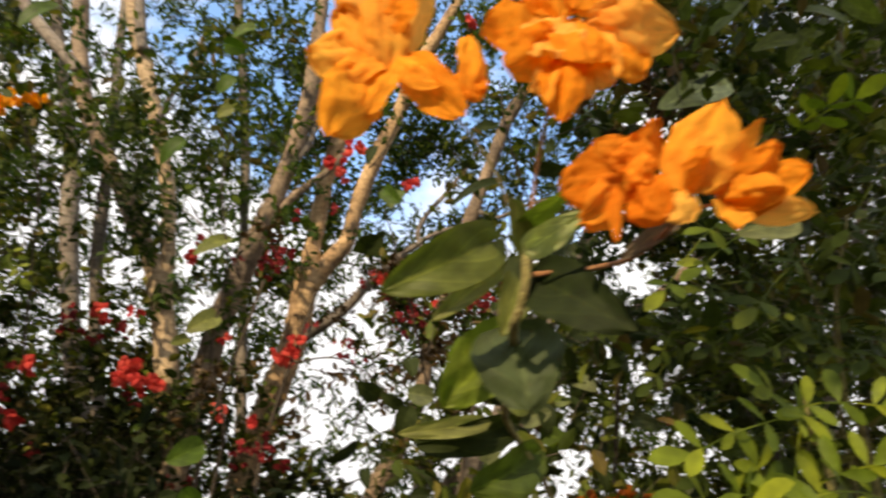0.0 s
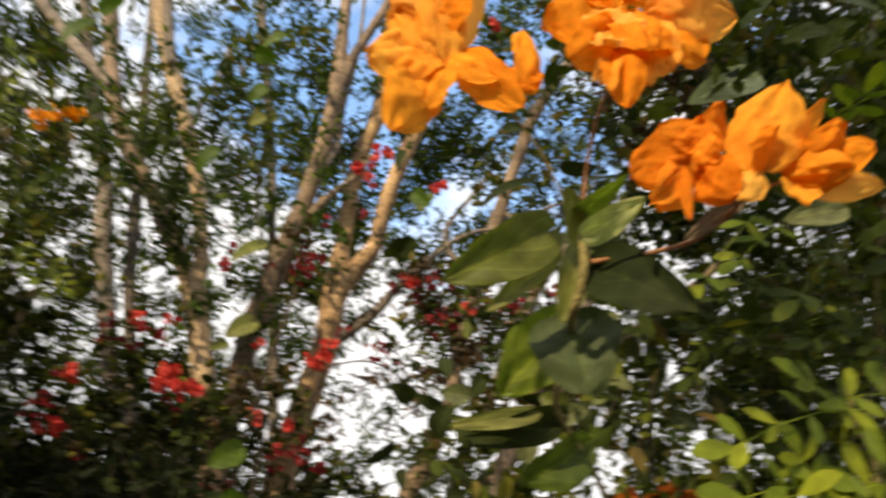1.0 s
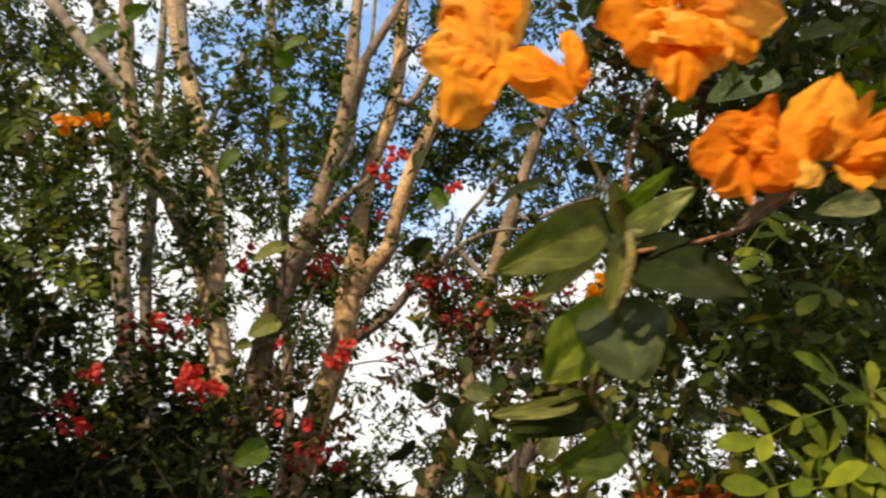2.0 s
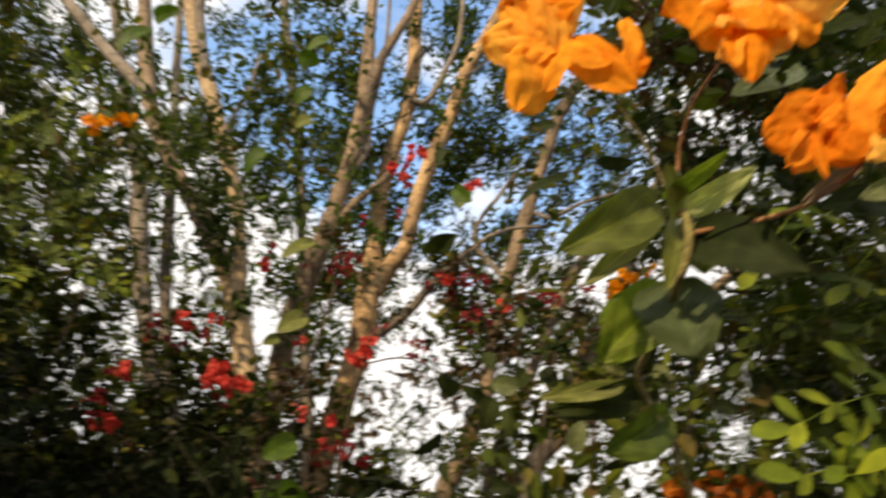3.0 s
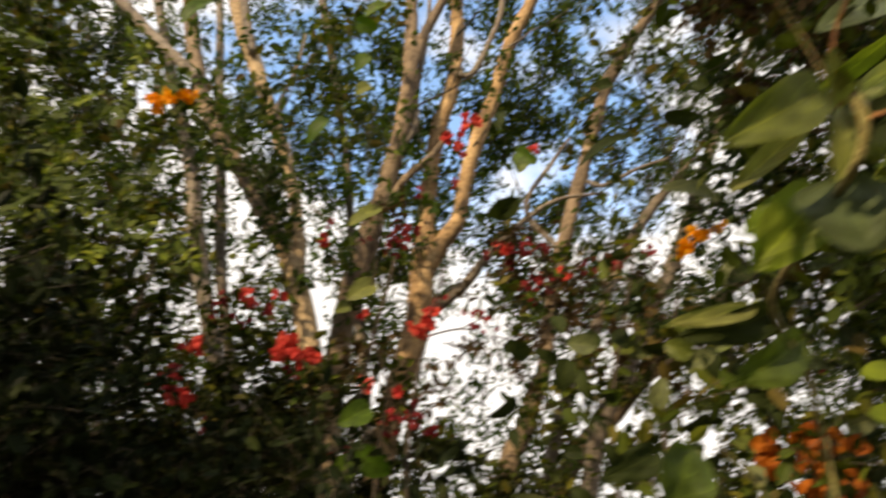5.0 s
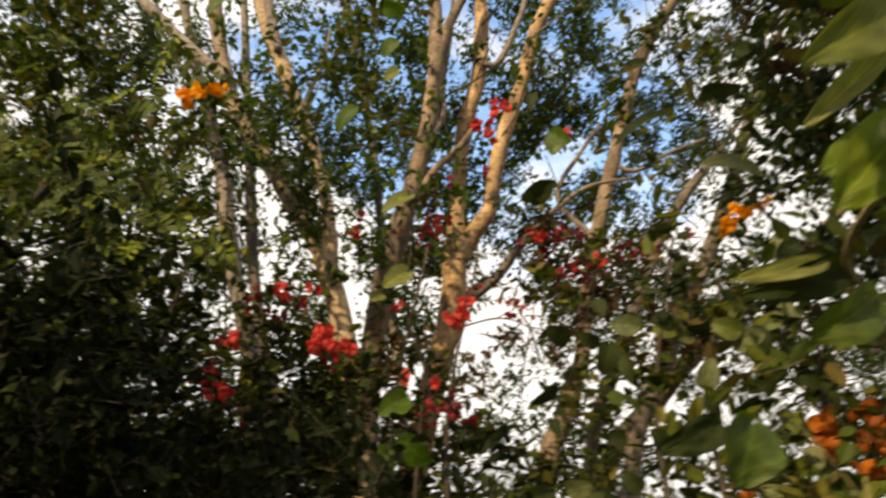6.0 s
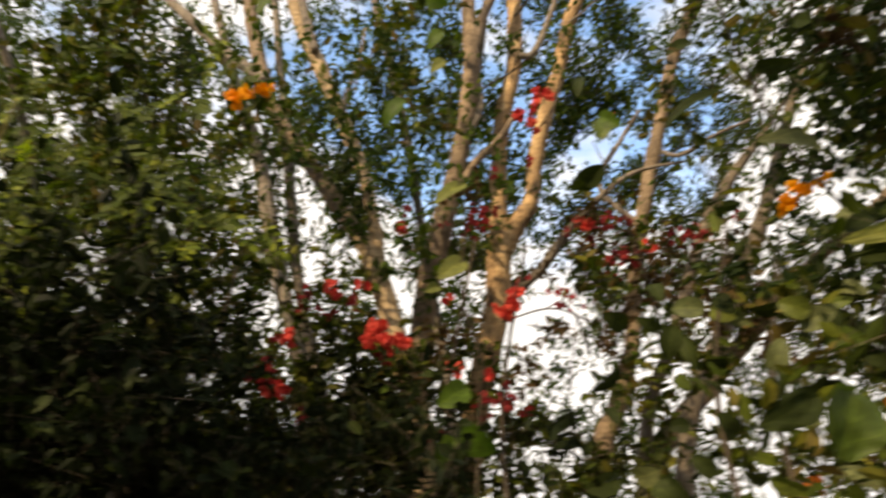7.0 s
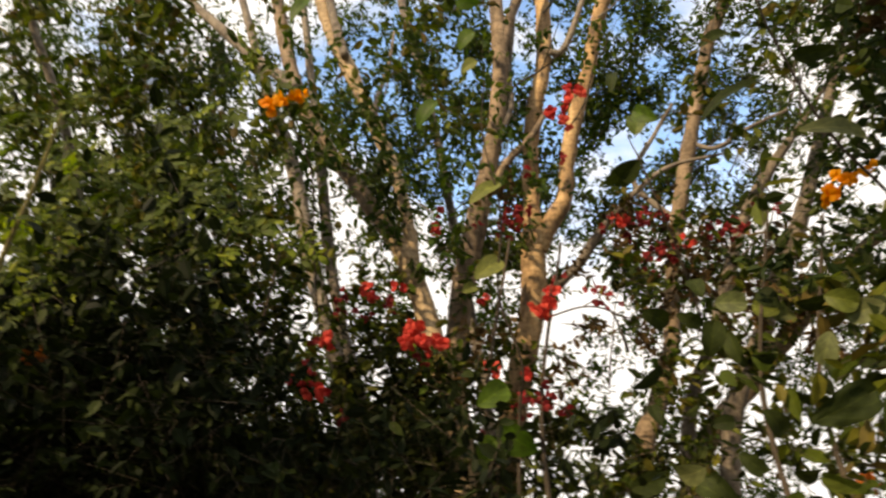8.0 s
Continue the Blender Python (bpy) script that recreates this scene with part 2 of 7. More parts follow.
# Same orange made deeper, for bracts turned away from the sun.
M_SHADEBRACT = thin_material("orange_bract_shaded", [(0, (0.62, 0.16, 0.012)), (0.5, (0.80, 0.23, 0.020)), (1, (0.93, 0.33, 0.035))], (1.0, 0.95, 0.78), 0.46, 0.8, 0.05, 70, True, 14.0)
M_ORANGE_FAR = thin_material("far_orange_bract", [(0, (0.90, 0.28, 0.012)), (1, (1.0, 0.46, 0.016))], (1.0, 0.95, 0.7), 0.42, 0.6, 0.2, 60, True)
# Orange bract dulled in colour to look shaded where the sun reaches it.
M_SHADEORANGE = thin_material("shaded_orange_bract", [(0, (0.26, 0.055, 0.010)), (1, (0.48, 0.14, 0.016))], (1.0, 0.95, 0.7), 0.35, 0.6, 0.2, 60, True)
# Dim copy of the pinnate leaf for the shaded leaves behind.
M_SHADEPIN = thin_material("shaded_pinnate_leaf", [(0, (0.032, 0.050, 0.010)), (0.6, (0.065, 0.092, 0.014)), (1, (0.15, 0.17, 0.02))], GREEN, 0.32, 0.6, 0.12, 25)
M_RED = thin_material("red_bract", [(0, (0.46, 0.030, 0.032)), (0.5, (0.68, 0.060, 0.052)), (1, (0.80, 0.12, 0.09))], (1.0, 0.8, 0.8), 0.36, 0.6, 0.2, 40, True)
# Darker copy of the red bract for heads that stand in shade.
M_SHADERED = thin_material("shaded_red_bract", [(0, (0.17, 0.018, 0.022)), (1, (0.42, 0.045, 0.050))], (1.0, 0.8, 0.8), 0.38, 0.6, 0.2, 40, True)
M_BARK = bark_material("tan_bark", (0.58, 0.40, 0.21), (0.36, 0.23, 0.115), (0.11, 0.07, 0.04), 9)
# Grey bark lowered in tone to stand in for shade on the trunks.
M_GREYBARK = bark_material("shaded_grey_bark", (0.27, 0.235, 0.19), (0.17, 0.14, 0.11), (0.06, 0.05, 0.04), 9)
M_PALEBARK = bark_material("pale_bark", (0.54, 0.40, 0.24), (0.34, 0.25, 0.15), (0.11, 0.08, 0.05), 9)
# Brown bark kept dark so that these trunks look half shaded.
M_BROWNBARK = bark_material("shaded_brown_bark", (0.33, 0.24, 0.16), (0.20, 0.145, 0.095), (0.07, 0.05, 0.035), 9)
M_TWIG = bark_material("dark_twig", (0.10, 0.075, 0.05), (0.06, 0.045, 0.03), (0.03, 0.022, 0.016), 40)
M_STEM = bark_material("green_brown_stem", (0.34, 0.30, 0.10), (0.23, 0.20, 0.065), (0.12, 0.09, 0.04), 60)
M_REDSTEM = bark_material("red_brown_stem", (0.50, 0.25, 0.10), (0.36, 0.17, 0.07), (0.18, 0.09, 0.04), 60)
M_SOIL = bark_material("soil", (0.20, 0.15, 0.09), (0.12, 0.09, 0.05), (0.05, 0.04, 0.025), 2)


# ---------------- builders ----------------
def part(name, bm, material, parent=None, label=""):
    me = bpy.data.meshes.new(name)
    bm.to_mesh(me)
    bm.free()
    me.materials.append(material)
    for f in me.polygons:
        f.use_smooth = True
    ob = new(name, me)
    ob.parent = parent
    if label:
        ob["label"] = label
    return ob


def mesh_part(name, verts, faces, material, parent=None, label="", kind=""):
    me = bpy.data.meshes.new(name)
    me.from_pydata(verts, [], faces)
    me.materials.append(material)
    ob = new(name, me)
    ob.parent = parent
    return tagged(ob, label=label, kind=kind)


def thing(name, label, category, group="", kind=""):
    return tagged(new(name), label, category, group, kind)


def smooth_path(points, steps):
    """A Catmull-Rom path through rows of x, y, z, radius."""
    p = [np.array(q, float) for q in points]
    p = [2 * p[0] - p[1]] + p + [2 * p[-1] - p[-2]]
    out = []
    for i in range(1, len(p) - 2):
        for k in range(steps):
            u = k / steps
            out.append(0.5 * (2 * p[i] + (p[i + 1] - p[i - 1]) * u + (2 * p[i - 1] - 5 * p[i] + 4 * p[i + 1] - p[i + 2]) * u * u
                              + (3 * p[i] - p[i - 1] - 3 * p[i + 1] + p[i + 2]) * u ** 3))
    return out + [p[-2]]


def limb(name, points, material, parent, label="", sides=14, steps=12, rough=0.16, seed=0):
    """A tapering round limb with knots and an uneven outline."""
    path = smooth_path(points, steps)
    bm = bmesh.new()
    rings = []
    side = Vector((1, 0, 0))
    for i, q in enumerate(path):
        c = Vector(q[:3])
        a, b = Vector(path[max(i - 1, 0)][:3]), Vector(path[min(i + 1, len(path) - 1)][:3])
        d = (b - a).normalized()
        side = (side - d * side.dot(d)).normalized()
        up = d.cross(side)
        ring = []
        for k in range(sides):
            an = 2 * math.pi * k / sides
            way = side * math.cos(an) + up * math.sin(an)
            r = max(q[3], 0.0008)
            if rough:
                s = (c + way * r) / (r * 1.6 + 0.004) * 0.45 + Vector((seed, 0, 0))
                r *= 1 + rough * (noise.noise(s) + 0.6 * noise.noise(s * 2.7))
            ring.append(bm.verts.new(c + way * r))
        rings.append(ring)
    for a, b in zip(rings, rings[1:]):
        for k in range(sides):
            bm.faces.new((a[k], a[(k + 1) % sides], b[(k + 1) % sides], b[k]))
    bm.faces.new(rings[0][::-1])
    bm.faces.new(rings[-1])
    return part(name, bm, material, parent, label)


def add_leaf(verts, faces, base, axis, normal, length, width, fold):
    """One small folded leaf of two halves."""
    s = axis.cross(normal)
    i = len(verts)
    droop = normal * (-0.10 * length)
    for u, v in ((0, 0), (0.22, 0.40), (0.62, 0.42), (1, 0)):
        verts.append(base + axis * (u * length) + s * (v * width) + normal * (v * width * fold) + droop * u * u)
    for u, v in ((0.62, -0.42), (0.22, -0.40)):
        verts.append(base + axis * (u * length) + s * (v * width) - normal * (v * width * fold) + droop * u * u)
    faces.append((i, i + 1, i + 2, i + 3))
    faces.append((i, i + 3, i + 4, i + 5))


def rand_dir(rng):
    v = Vector((rng.gauss(0, 1), rng.gauss(0, 1), rng.gauss(0, 1)))
    return v.normalized()


def crown(parent, clumps, radius, size, material, seed, name="crown", label="", twig=M_TWIG, hang=0.0, ratio=0.56):
    """Leaves along fine twigs, clump by clump: rows of x, y, z, number of leaves."""
    rng = random.Random(seed)
    verts, faces, tv, tf = [], [], [], []
    for x, y, z, count in clumps:
        left = count
        tuft, room = None, 0
        while left > 0:
            if room <= 0:
                tuft = Vector((x, y, z)) + rand_dir(rng) * radius * rng.random() ** 0.4 * 1.1
                room = rng.randint(45, 130)
            c = tuft + rand_dir(rng) * radius * 0.50 * rng.random() ** 0.6
            d = (rand_dir(rng) + Vector((0, 0, 0.25 - hang))).normalized()
            n = min(left, rng.randint(6, 12))
            left -= n
            room -= n
            step = size * rng.uniform(0.45, 0.7)
            p = c - d * (n * step * 0.5)
            bend = rand_dir(rng) * 0.10
            first = p.copy()
            for k in range(n):
                d = (d + bend).normalized()
                p = p + d * step
                ax = (d * 0.5 + rand_dir(rng)).normalized()
                nr = (Vector((0, 0, 1)) + rand_dir(rng) * 0.9)
                nr = (nr - ax * nr.dot(ax))
                if nr.length < 1e-3:
                    continue
                ln = size * rng.uniform(0.65, 1.25)
                add_leaf(verts, faces, p, ax, nr.normalized(), ln, ln * ratio * rng.uniform(0.85, 1.15), rng.uniform(0.1, 0.5))
            w = 0.0021 if 0.2 < radius < 0.4 else 0.0013
            a = d.orthogonal().normalized() * w
            b = d.cross(a).normalized() * w
            i = len(tv)
            tv += [first + a, first - a * 0.5 + b, first - a * 0.5 - b, p + a * 0.4, p - a * 0.2 + b * 0.4, p - a * 0.2 - b * 0.4]
            tf += [(i, i + 1, i + 4, i + 3), (i + 1, i + 2, i + 5, i + 4), (i + 2, i, i + 3, i + 5)]
    ob = mesh_part(name, verts, faces, material, parent, label, "stuff")
    mesh_part("twig", tv, tf, twig, parent, "", "stuff")
    return ob


FACE = Vector((0.05, -0.90, -0.42)).normalized()   # the side towards the path


def blade_shape(kind, u):
    if kind == "heart":
        return math.sin(math.pi * u ** 0.64) ** 0.52 * (1 - 0.10 * u ** 3)
    return math.sin(math.pi * u ** 0.75) ** 0.85


def blade(name, base, tip, width, material, parent, twist=0.0, curl=0.1, cup=0.15, kind="oval", ruffle=0.0, seed=0, label=""):
    """A leaf or bract from its stalk to its tip, arched along, cupped across and waved at the rim."""
    base, tip = Vector(base), Vector(tip)
    ax = tip - base
    ln = ax.length
    ax.normalize()
    nr = FACE - ax * FACE.dot(ax)
    nr.normalize()
    nr = Matrix.Rotation(radians(twist), 3, ax) @ nr
    sd = ax.cross(nr)
    bm = bmesh.new()
    uvl = bm.loops.layers.uv.new("UVMap")
    nu, nv = 18, 12
    grid = []
    for i in range(nu + 1):
        u = i / nu
        half = width * 0.5 * max(blade_shape(kind, u), 0.012)
        row = []
        for j in range(nv + 1):
            v = 2 * j / nv - 1
            back = -0.14 * ln * abs(v) ** 1.5 * (1 - u) ** 3 if kind == "heart" else 0.0
            q = base + ax * (u * ln + back) + sd * (half * v)
            q += nr * (curl * ln * math.sin(math.pi * u) + cup * half * (abs(v) ** (1.35 if kind == "heart" else 1.5)))
            if ruffle:
                s = Vector((u * 2.6 + seed * 3.7, v * 1.7 + seed, seed * 1.3))
                q += nr * ruffle * 0.45 * width * math.sin(9 * u + 2.3 * seed + (1.7 if v > 0 else 0)) * v * v
                q += nr * ruffle * width * noise.noise(s) * (0.25 + abs(v)) + sd * ruffle * 0.45 * width * noise.noise(s * 1.9) * u
                q += nr * ruffle * 0.35 * width * noise.noise(s * 3.1 + Vector((0, 5, 0))) * (0.3 + u)
                q += ax * ruffle * 0.5 * width * noise.noise(s * 1.5 + Vector((9, 0, 0))) * u
            row.append(bm.verts.new(q))
        grid.append(row)
    for i in range(nu):
        for j in range(nv):
            f = bm.faces.new((grid[i][j], grid[i][j + 1], grid[i + 1][j + 1], grid[i + 1][j]))
            for lp, (a, b) in zip(f.loops, ((i, j), (i, j + 1), (i + 1, j + 1), (i + 1, j))):
                lp[uvl].uv = (a / nu, abs(b / nv - 0.5))
    return part(name, bm, material, parent, label)


def bract(base, tip, width, parent, twist, curl, seed, material=M_ORANGE):
    """One papery bract: broad and rounded with a short blunt point, gently cupped, its rim crinkled."""
    rng = random.Random(seed)
    base, tip = Vector(base), Vector(tip)
    ax = tip - base
    ln = ax.length
    ax.normalize()
    nr = (FACE - ax * FACE.dot(ax)).normalized()
    nr = Matrix.Rotation(radians(twist * 2.6), 3, ax) @ nr
    sd = ax.cross(nr)
    phase, skew, cup = rng.uniform(0, 6.28), rng.uniform(-0.12, 0.12), rng.uniform(0.05, 0.45)
    bm = bmesh.new()
    uvl = bm.loops.layers.uv.new("UVMap")
    nu, nv = 20, 16
    grid = []
    for i in range(nu + 1):
        u = i / nu
        half = width * 0.5 * max(math.sin(math.pi * u ** 0.80) ** 0.48, 0.03)
        row = []
        for j in range(nv + 1):
            v = 2 * j / nv - 1
            rim = abs(v) ** 3 * math.sin(math.pi * min(u * 1.05, 1)) + u ** 6 * 0.6
            wave = math.sin(11 * u * (1 if v > 0 else 1.2) + phase + 2 * v)
            s = Vector((u * 2.1 + seed * 3.7, v * 1.5 + seed, seed * 1.3))
            q = base + ax * (u * ln * (1 + 0.04 * rim * wave)) + sd * (half * (v + skew * u) * (1 + 0.05 * rim * math.sin(17 * u + phase)))
            q += nr * (curl * ln * math.sin(math.pi * u) - cup * half * v * v + 0.030 * width * rim * wave)
            q += nr * width * (0.17 * noise.noise(s) + 0.08 * noise.noise(s * 2.7) + 0.05 * noise.noise(s * 5.3))
            row.append(bm.verts.new(q))
        grid.append(row)
    for i in range(nu):
        for j in range(nv):
            f = bm.faces.new((grid[i][j], grid[i][j + 1], grid[i + 1][j + 1], grid[i + 1][j]))
            for lp, (a, b) in zip(f.loops, ((i, j), (i, j + 1), (i + 1, j + 1), (i + 1, j))):
                lp[uvl].uv = (a / nu, abs(b / nv - 0.5))
    return part("bract", bm, material, parent)


FLORETS = {}


def floret_meshes(material):
    """A few papery florets of three broad bracts that meet at the stalk, shared by all the heads of one colour."""
    if material.name in FLORETS:
        return FLORETS[material.name]
    made = []
    for k in range(4):
        rng = random.Random(40 + k)
        bm = bmesh.new()
        root = bm.verts.new((0, 0, 0))
        for t3 in range(3):
            a = 2.094 * t3 + rng.uniform(-0.35, 0.35)
            lift = rng.uniform(0.35, 1.0)
            out = Vector((math.cos(a), math.sin(a), lift)).normalized()
            side = Vector((-math.sin(a), math.cos(a), 0))
            nr = side.cross(out)
            rows = []
            for u, h in ((0.16, 0.30), (0.42, 0.52), (0.70, 0.44), (0.90, 0.22), (1.0, 0.05)):
                c = out * u - nr * 0.16 * math.sin(math.pi * u)
                rows.append([bm.verts.new(c + side * (h * v) + nr * (0.22 * h * abs(v) + 0.10 * noise.noise(Vector((u * 3, v * 2, k * 5 + t3))))) for v in (-1, 0, 1)])
            bm.faces.new((root, rows[0][0], rows[0][1]))
            bm.faces.new((root, rows[0][1], rows[0][2]))
            for p, q in zip(rows, rows[1:]):
                bm.faces.new((p[0], q[0], q[1], p[1]))
                bm.faces.new((p[1], q[1], q[2], p[2]))
        me = bpy.data.meshes.new("floret")
        bm.to_mesh(me)
        bm.free()
        me.materials.append(material)
        made.append(me)
    FLORETS[material.name] = made
    return made


def flower_cluster(parent, at, size, material, seed, count=9, label="", name="flower_head"):
    """A loose head of papery florets on a short forked stalk."""
    rng = random.Random(seed)
    at = Vector(at)
    low, near = at - FACE * 0.05 - Vector((0, 0, 0.03)), at - FACE * 0.02
    heart = limb(name, [(low.x, low.y, low.z, 0.0016), (near.x, near.y, near.z, 0.0014), (at.x, at.y, at.z, 0.001)], M_TWIG, parent, label, sides=5, steps=2, rough=0)
    meshes = floret_meshes(material)
    loose, ragged = material == M_SHADERED, material == M_SHADEORANGE
    for k in range(count):
        c = at + rand_dir(rng) * size * (0.60 if loose or ragged else 0.42) * rng.random() ** 0.4
        out = ((c - at) / max(size, 0.01) * 1.6 + FACE + rand_dir(rng) * (1.6 if ragged else 0.5)).normalized()
        ob = new("floret", meshes[rng.randrange(4)])
        ob.parent = heart
        turn = out.to_track_quat("Z", "Y").to_matrix().to_4x4() @ Matrix.Rotation(rng.uniform(0, 6.28), 4, "Z")
        ob.matrix_basis = Matrix.Translation(c) @ turn @ Matrix.Scale(rng.uniform(0.027, 0.040) * (0.62 if loose else 1.15 if ragged else 0.80), 4)
    return heart


def side_shoots(parent, starts, seed, material=None):
    """Thin bare side branches: rows of x, y, z, length."""
    rng = random.Random(seed)
    for x, y, z, ln in starts:
        d = Vector((rng.uniform(-0.7, 0.7), rng.uniform(-0.1, 0.5), rng.uniform(0.5, 1.0))).normalized()
        p, rows, r = Vector((x, y, z)), [], rng.uniform(0.004, 0.008)
        for k in range(6):
            rows.append((p.x, p.y, p.z, r * (1 - 0.15 * k)))
            d = (d + rand_dir(rng) * 0.28 + Vector((0, 0, 0.06))).normalized()
            p = p + d * ln / 5
        limb("side_shoot", rows, material or (M_GREYBARK if rng.random() < 0.5 else M_TWIG), parent, sides=6, steps=3, rough=0.1, seed=seed)
        q = Vector(rows[2][:3])
        e = (d + rand_dir(rng) * 0.8).normalized()
        limb("side_shoot", [(q.x, q.y, q.z, r * 0.6), tuple(q + e * ln * 0.2) + (r * 0.5,), tuple(q + e * ln * 0.45) + (r * 0.25,)], material or M_TWIG, parent, sides=5, steps=3, rough=0.1, seed=seed)


def compound_leaf(parent, base, tip, pairs, leaf_len, material, seed, name="compound_leaf"):
    """A feather leaf: a rachis with leaflets in pairs and one at the end."""
    rng = random.Random(seed)
    base, tip = Vector(base), Vector(tip)
    ax = (tip - base)
    ln = ax.length
    ax.normalize()
    nr = (FACE + Vector((0, -0.1, 0.75)) + rand_dir(rng) * 0.35)
    nr = (nr - ax * nr.dot(ax)).normalized()
    sd = ax.cross(nr)
    bm = bmesh.new()
    w = 0.0014

    def leaflet(p, d, n, length, width):
        s = d.cross(n)
        mid = []
        for u, h in ((0, 0.06), (0.18, 0.50), (0.42, 0.90), (0.68, 1.0), (0.90, 0.62), (1.0, 0.06)):
            c = p + d * (u * length) - n * (0.10 * length * u * u)
            mid.append([bm.verts.new(c + s * (h * width * 0.5) + n * (0.12 * h * width)), bm.verts.new(c), bm.verts.new(c - s * (h * width * 0.5) + n * (0.12 * h * width))])
        for a, b in zip(mid, mid[1:]):
            bm.faces.new((a[0], a[1], b[1], b[0]))
            bm.faces.new((a[1], a[2], b[2], b[1]))

    for k in range(pairs):
        u = 0.18 + 0.70 * k / max(pairs - 1, 1)
        p = base + ax * (u * ln) + Vector((0, 0, -0.28 * ln * u * u))
        for s in (1, -1):
            d = (sd * s + ax * rng.uniform(0.35, 0.95) + rand_dir(rng) * 0.30).normalized()
            n = (nr + rand_dir(rng) * 0.45)
            n = (n - d * n.dot(d)).normalized()
            le = leaf_len * rng.uniform(0.8, 1.1)
            leaflet(p, d, n, le, le * rng.uniform(0.36, 0.46))
    p = base + ax * ln * 0.95 + Vector((0, 0, -0.28 * ln * 0.9))
    leaflet(p, (ax - nr * 0.2).normalized(), nr, leaf_len * 1.15, leaf_len * 0.6)
    pts = [base + ax * (u * ln) + Vector((0, 0, -0.28 * ln * u * u)) for u in (0, 0.33, 0.66, 0.97)]
    for a, b in zip(pts, pts[1:]):
        q = [bm.verts.new(a + sd * w), bm.verts.new(a - sd * w), bm.verts.new(b - sd * w), bm.verts.new(b + sd * w)]
        q2 = [bm.verts.new(v.co - nr * 2 * w) for v in q]
        bm.faces.new(q)
        bm.faces.new(q2[::-1])
        bm.faces.new((q[1], q[0], q2[0], q2[1]))
        bm.faces.new((q[3], q[2], q2[2], q2[3]))
    return part(name, bm, material, parent)


# ---------------- ground ----------------
bm = bmesh.new()
rings = [0, 1.5, 3, 5, 8, 13, 25, 60, 200, 900, 3000]
prev = None
for r in rings:
    if r == 0:
        cur = [bm.verts.new((0, 0, 0))]
    else:
        cur = []
        for k in range(48):
            a = 2 * math.pi * k / 48
            x, y = r * math.cos(a), r * math.sin(a)
            cur.append(bm.verts.new((x, y, 0.05 * noise.noise(Vector((x * 0.7, y * 0.7, 0))) if r < 30 else 0)))
    if prev:
        for k in range(48):
            if len(prev) == 1:
                bm.faces.new((prev[0], cur[k], cur[(k + 1) % 48]))
            else:
                bm.faces.new((prev[k], cur[k], cur[(k + 1) % 48], prev[(k + 1) % 48]))
    prev = cur
tagged(part("ground", bm, M_SOIL), "bare brown garden soil with leaf litter", "ground", kind="structure")


# ---------------- trees ----------------
def tree(label, group="trees"):
    return thing("tree", label, "tree", group)


tree_a = tree("slender tree with tan sunlit trunk forking into two tall limbs")
limb("trunk", [(-1.104, 3.350, 0.000, 0.0692), (-1.076, 3.300, 1.387, 0.0617), (-1.031, 3.300, 1.913, 0.0688), (-0.976, 3.300, 2.206, 0.0716), (-0.926, 3.300, 2.488, 0.0709), (-0.917, 3.300, 2.718, 0.0696), (-0.918, 3.300, 2.890, 0.0710)], M_BARK, tree_a, "pale tan bark, sunlit", seed=1)
limb("limb", [(-0.916, 3.300, 2.820, 0.0544), (-0.928, 3.314, 3.113, 0.0498), (-0.926, 3.329, 3.428, 0.0486), (-0.901, 3.343, 3.768, 0.0507), (-0.845, 3.357, 4.064, 0.0487), (-0.837, 3.371, 4.526, 0.0474), (-0.873, 3.386, 5.064, 0.0421), (-0.901, 3.400, 6.043, 0.0276)], M_BARK, tree_a, seed=2)
limb("limb", [(-0.893, 3.300, 2.787, 0.0510), (-0.815, 3.312, 2.951, 0.0487), (-0.740, 3.325, 3.102, 0.0463), (-0.708, 3.337, 3.395, 0.0444), (-0.649, 3.350, 3.686, 0.0458), (-0.557, 3.362, 4.018, 0.0437), (-0.487, 3.375, 4.396, 0.0454), (-0.325, 3.387, 4.826, 0.0394), (-0.055, 3.400, 5.601, 0.0252)], M_BARK, tree_a, seed=3)
limb("limb", [(-0.910, 3.300, 2.487, 0.0334), (-0.775, 3.283, 2.577, 0.0300), (-0.657, 3.267, 2.680, 0.0270), (-0.564, 3.250, 2.809, 0.0240), (-0.392, 3.233, 2.993, 0.0179), (-0.177, 3.217, 3.147, 0.0120), (0.104, 3.200, 3.177, 0.0060)], M_GREYBARK, tree_a, seed=4)
limb("limb", [(-0.790, 3.300, 4.131, 0.0223), (-0.710, 3.325, 4.150, 0.0221), (-0.603, 3.350, 4.451, 0.0184), (-0.541, 3.375, 4.772, 0.0190), (-0.549, 3.400, 5.402, 0.0122)], M_GREYBARK, tree_a, seed=5)

tree_b = tree("slender tree with brown bark leaning up to a high fork")
limb("trunk", [(-1.302, 3.150, 0.000, 0.0698), (-1.294, 3.100, 1.586, 0.0623), (-1.281, 3.100, 2.059, 0.0590), (-1.268, 3.100, 2.441, 0.0619), (-1.214, 3.100, 2.763, 0.0643), (-1.151, 3.100, 3.074, 0.0538), (-1.092, 3.100, 3.408, 0.0492), (-1.061, 3.100, 3.765, 0.0477), (-1.059, 3.100, 4.111, 0.0495), (-1.090, 3.100, 4.482, 0.0405), (-1.135, 3.100, 5.322, 0.0280)], M_BROWNBARK, tree_b, "brown bark, half shade put into its colour", seed=6)
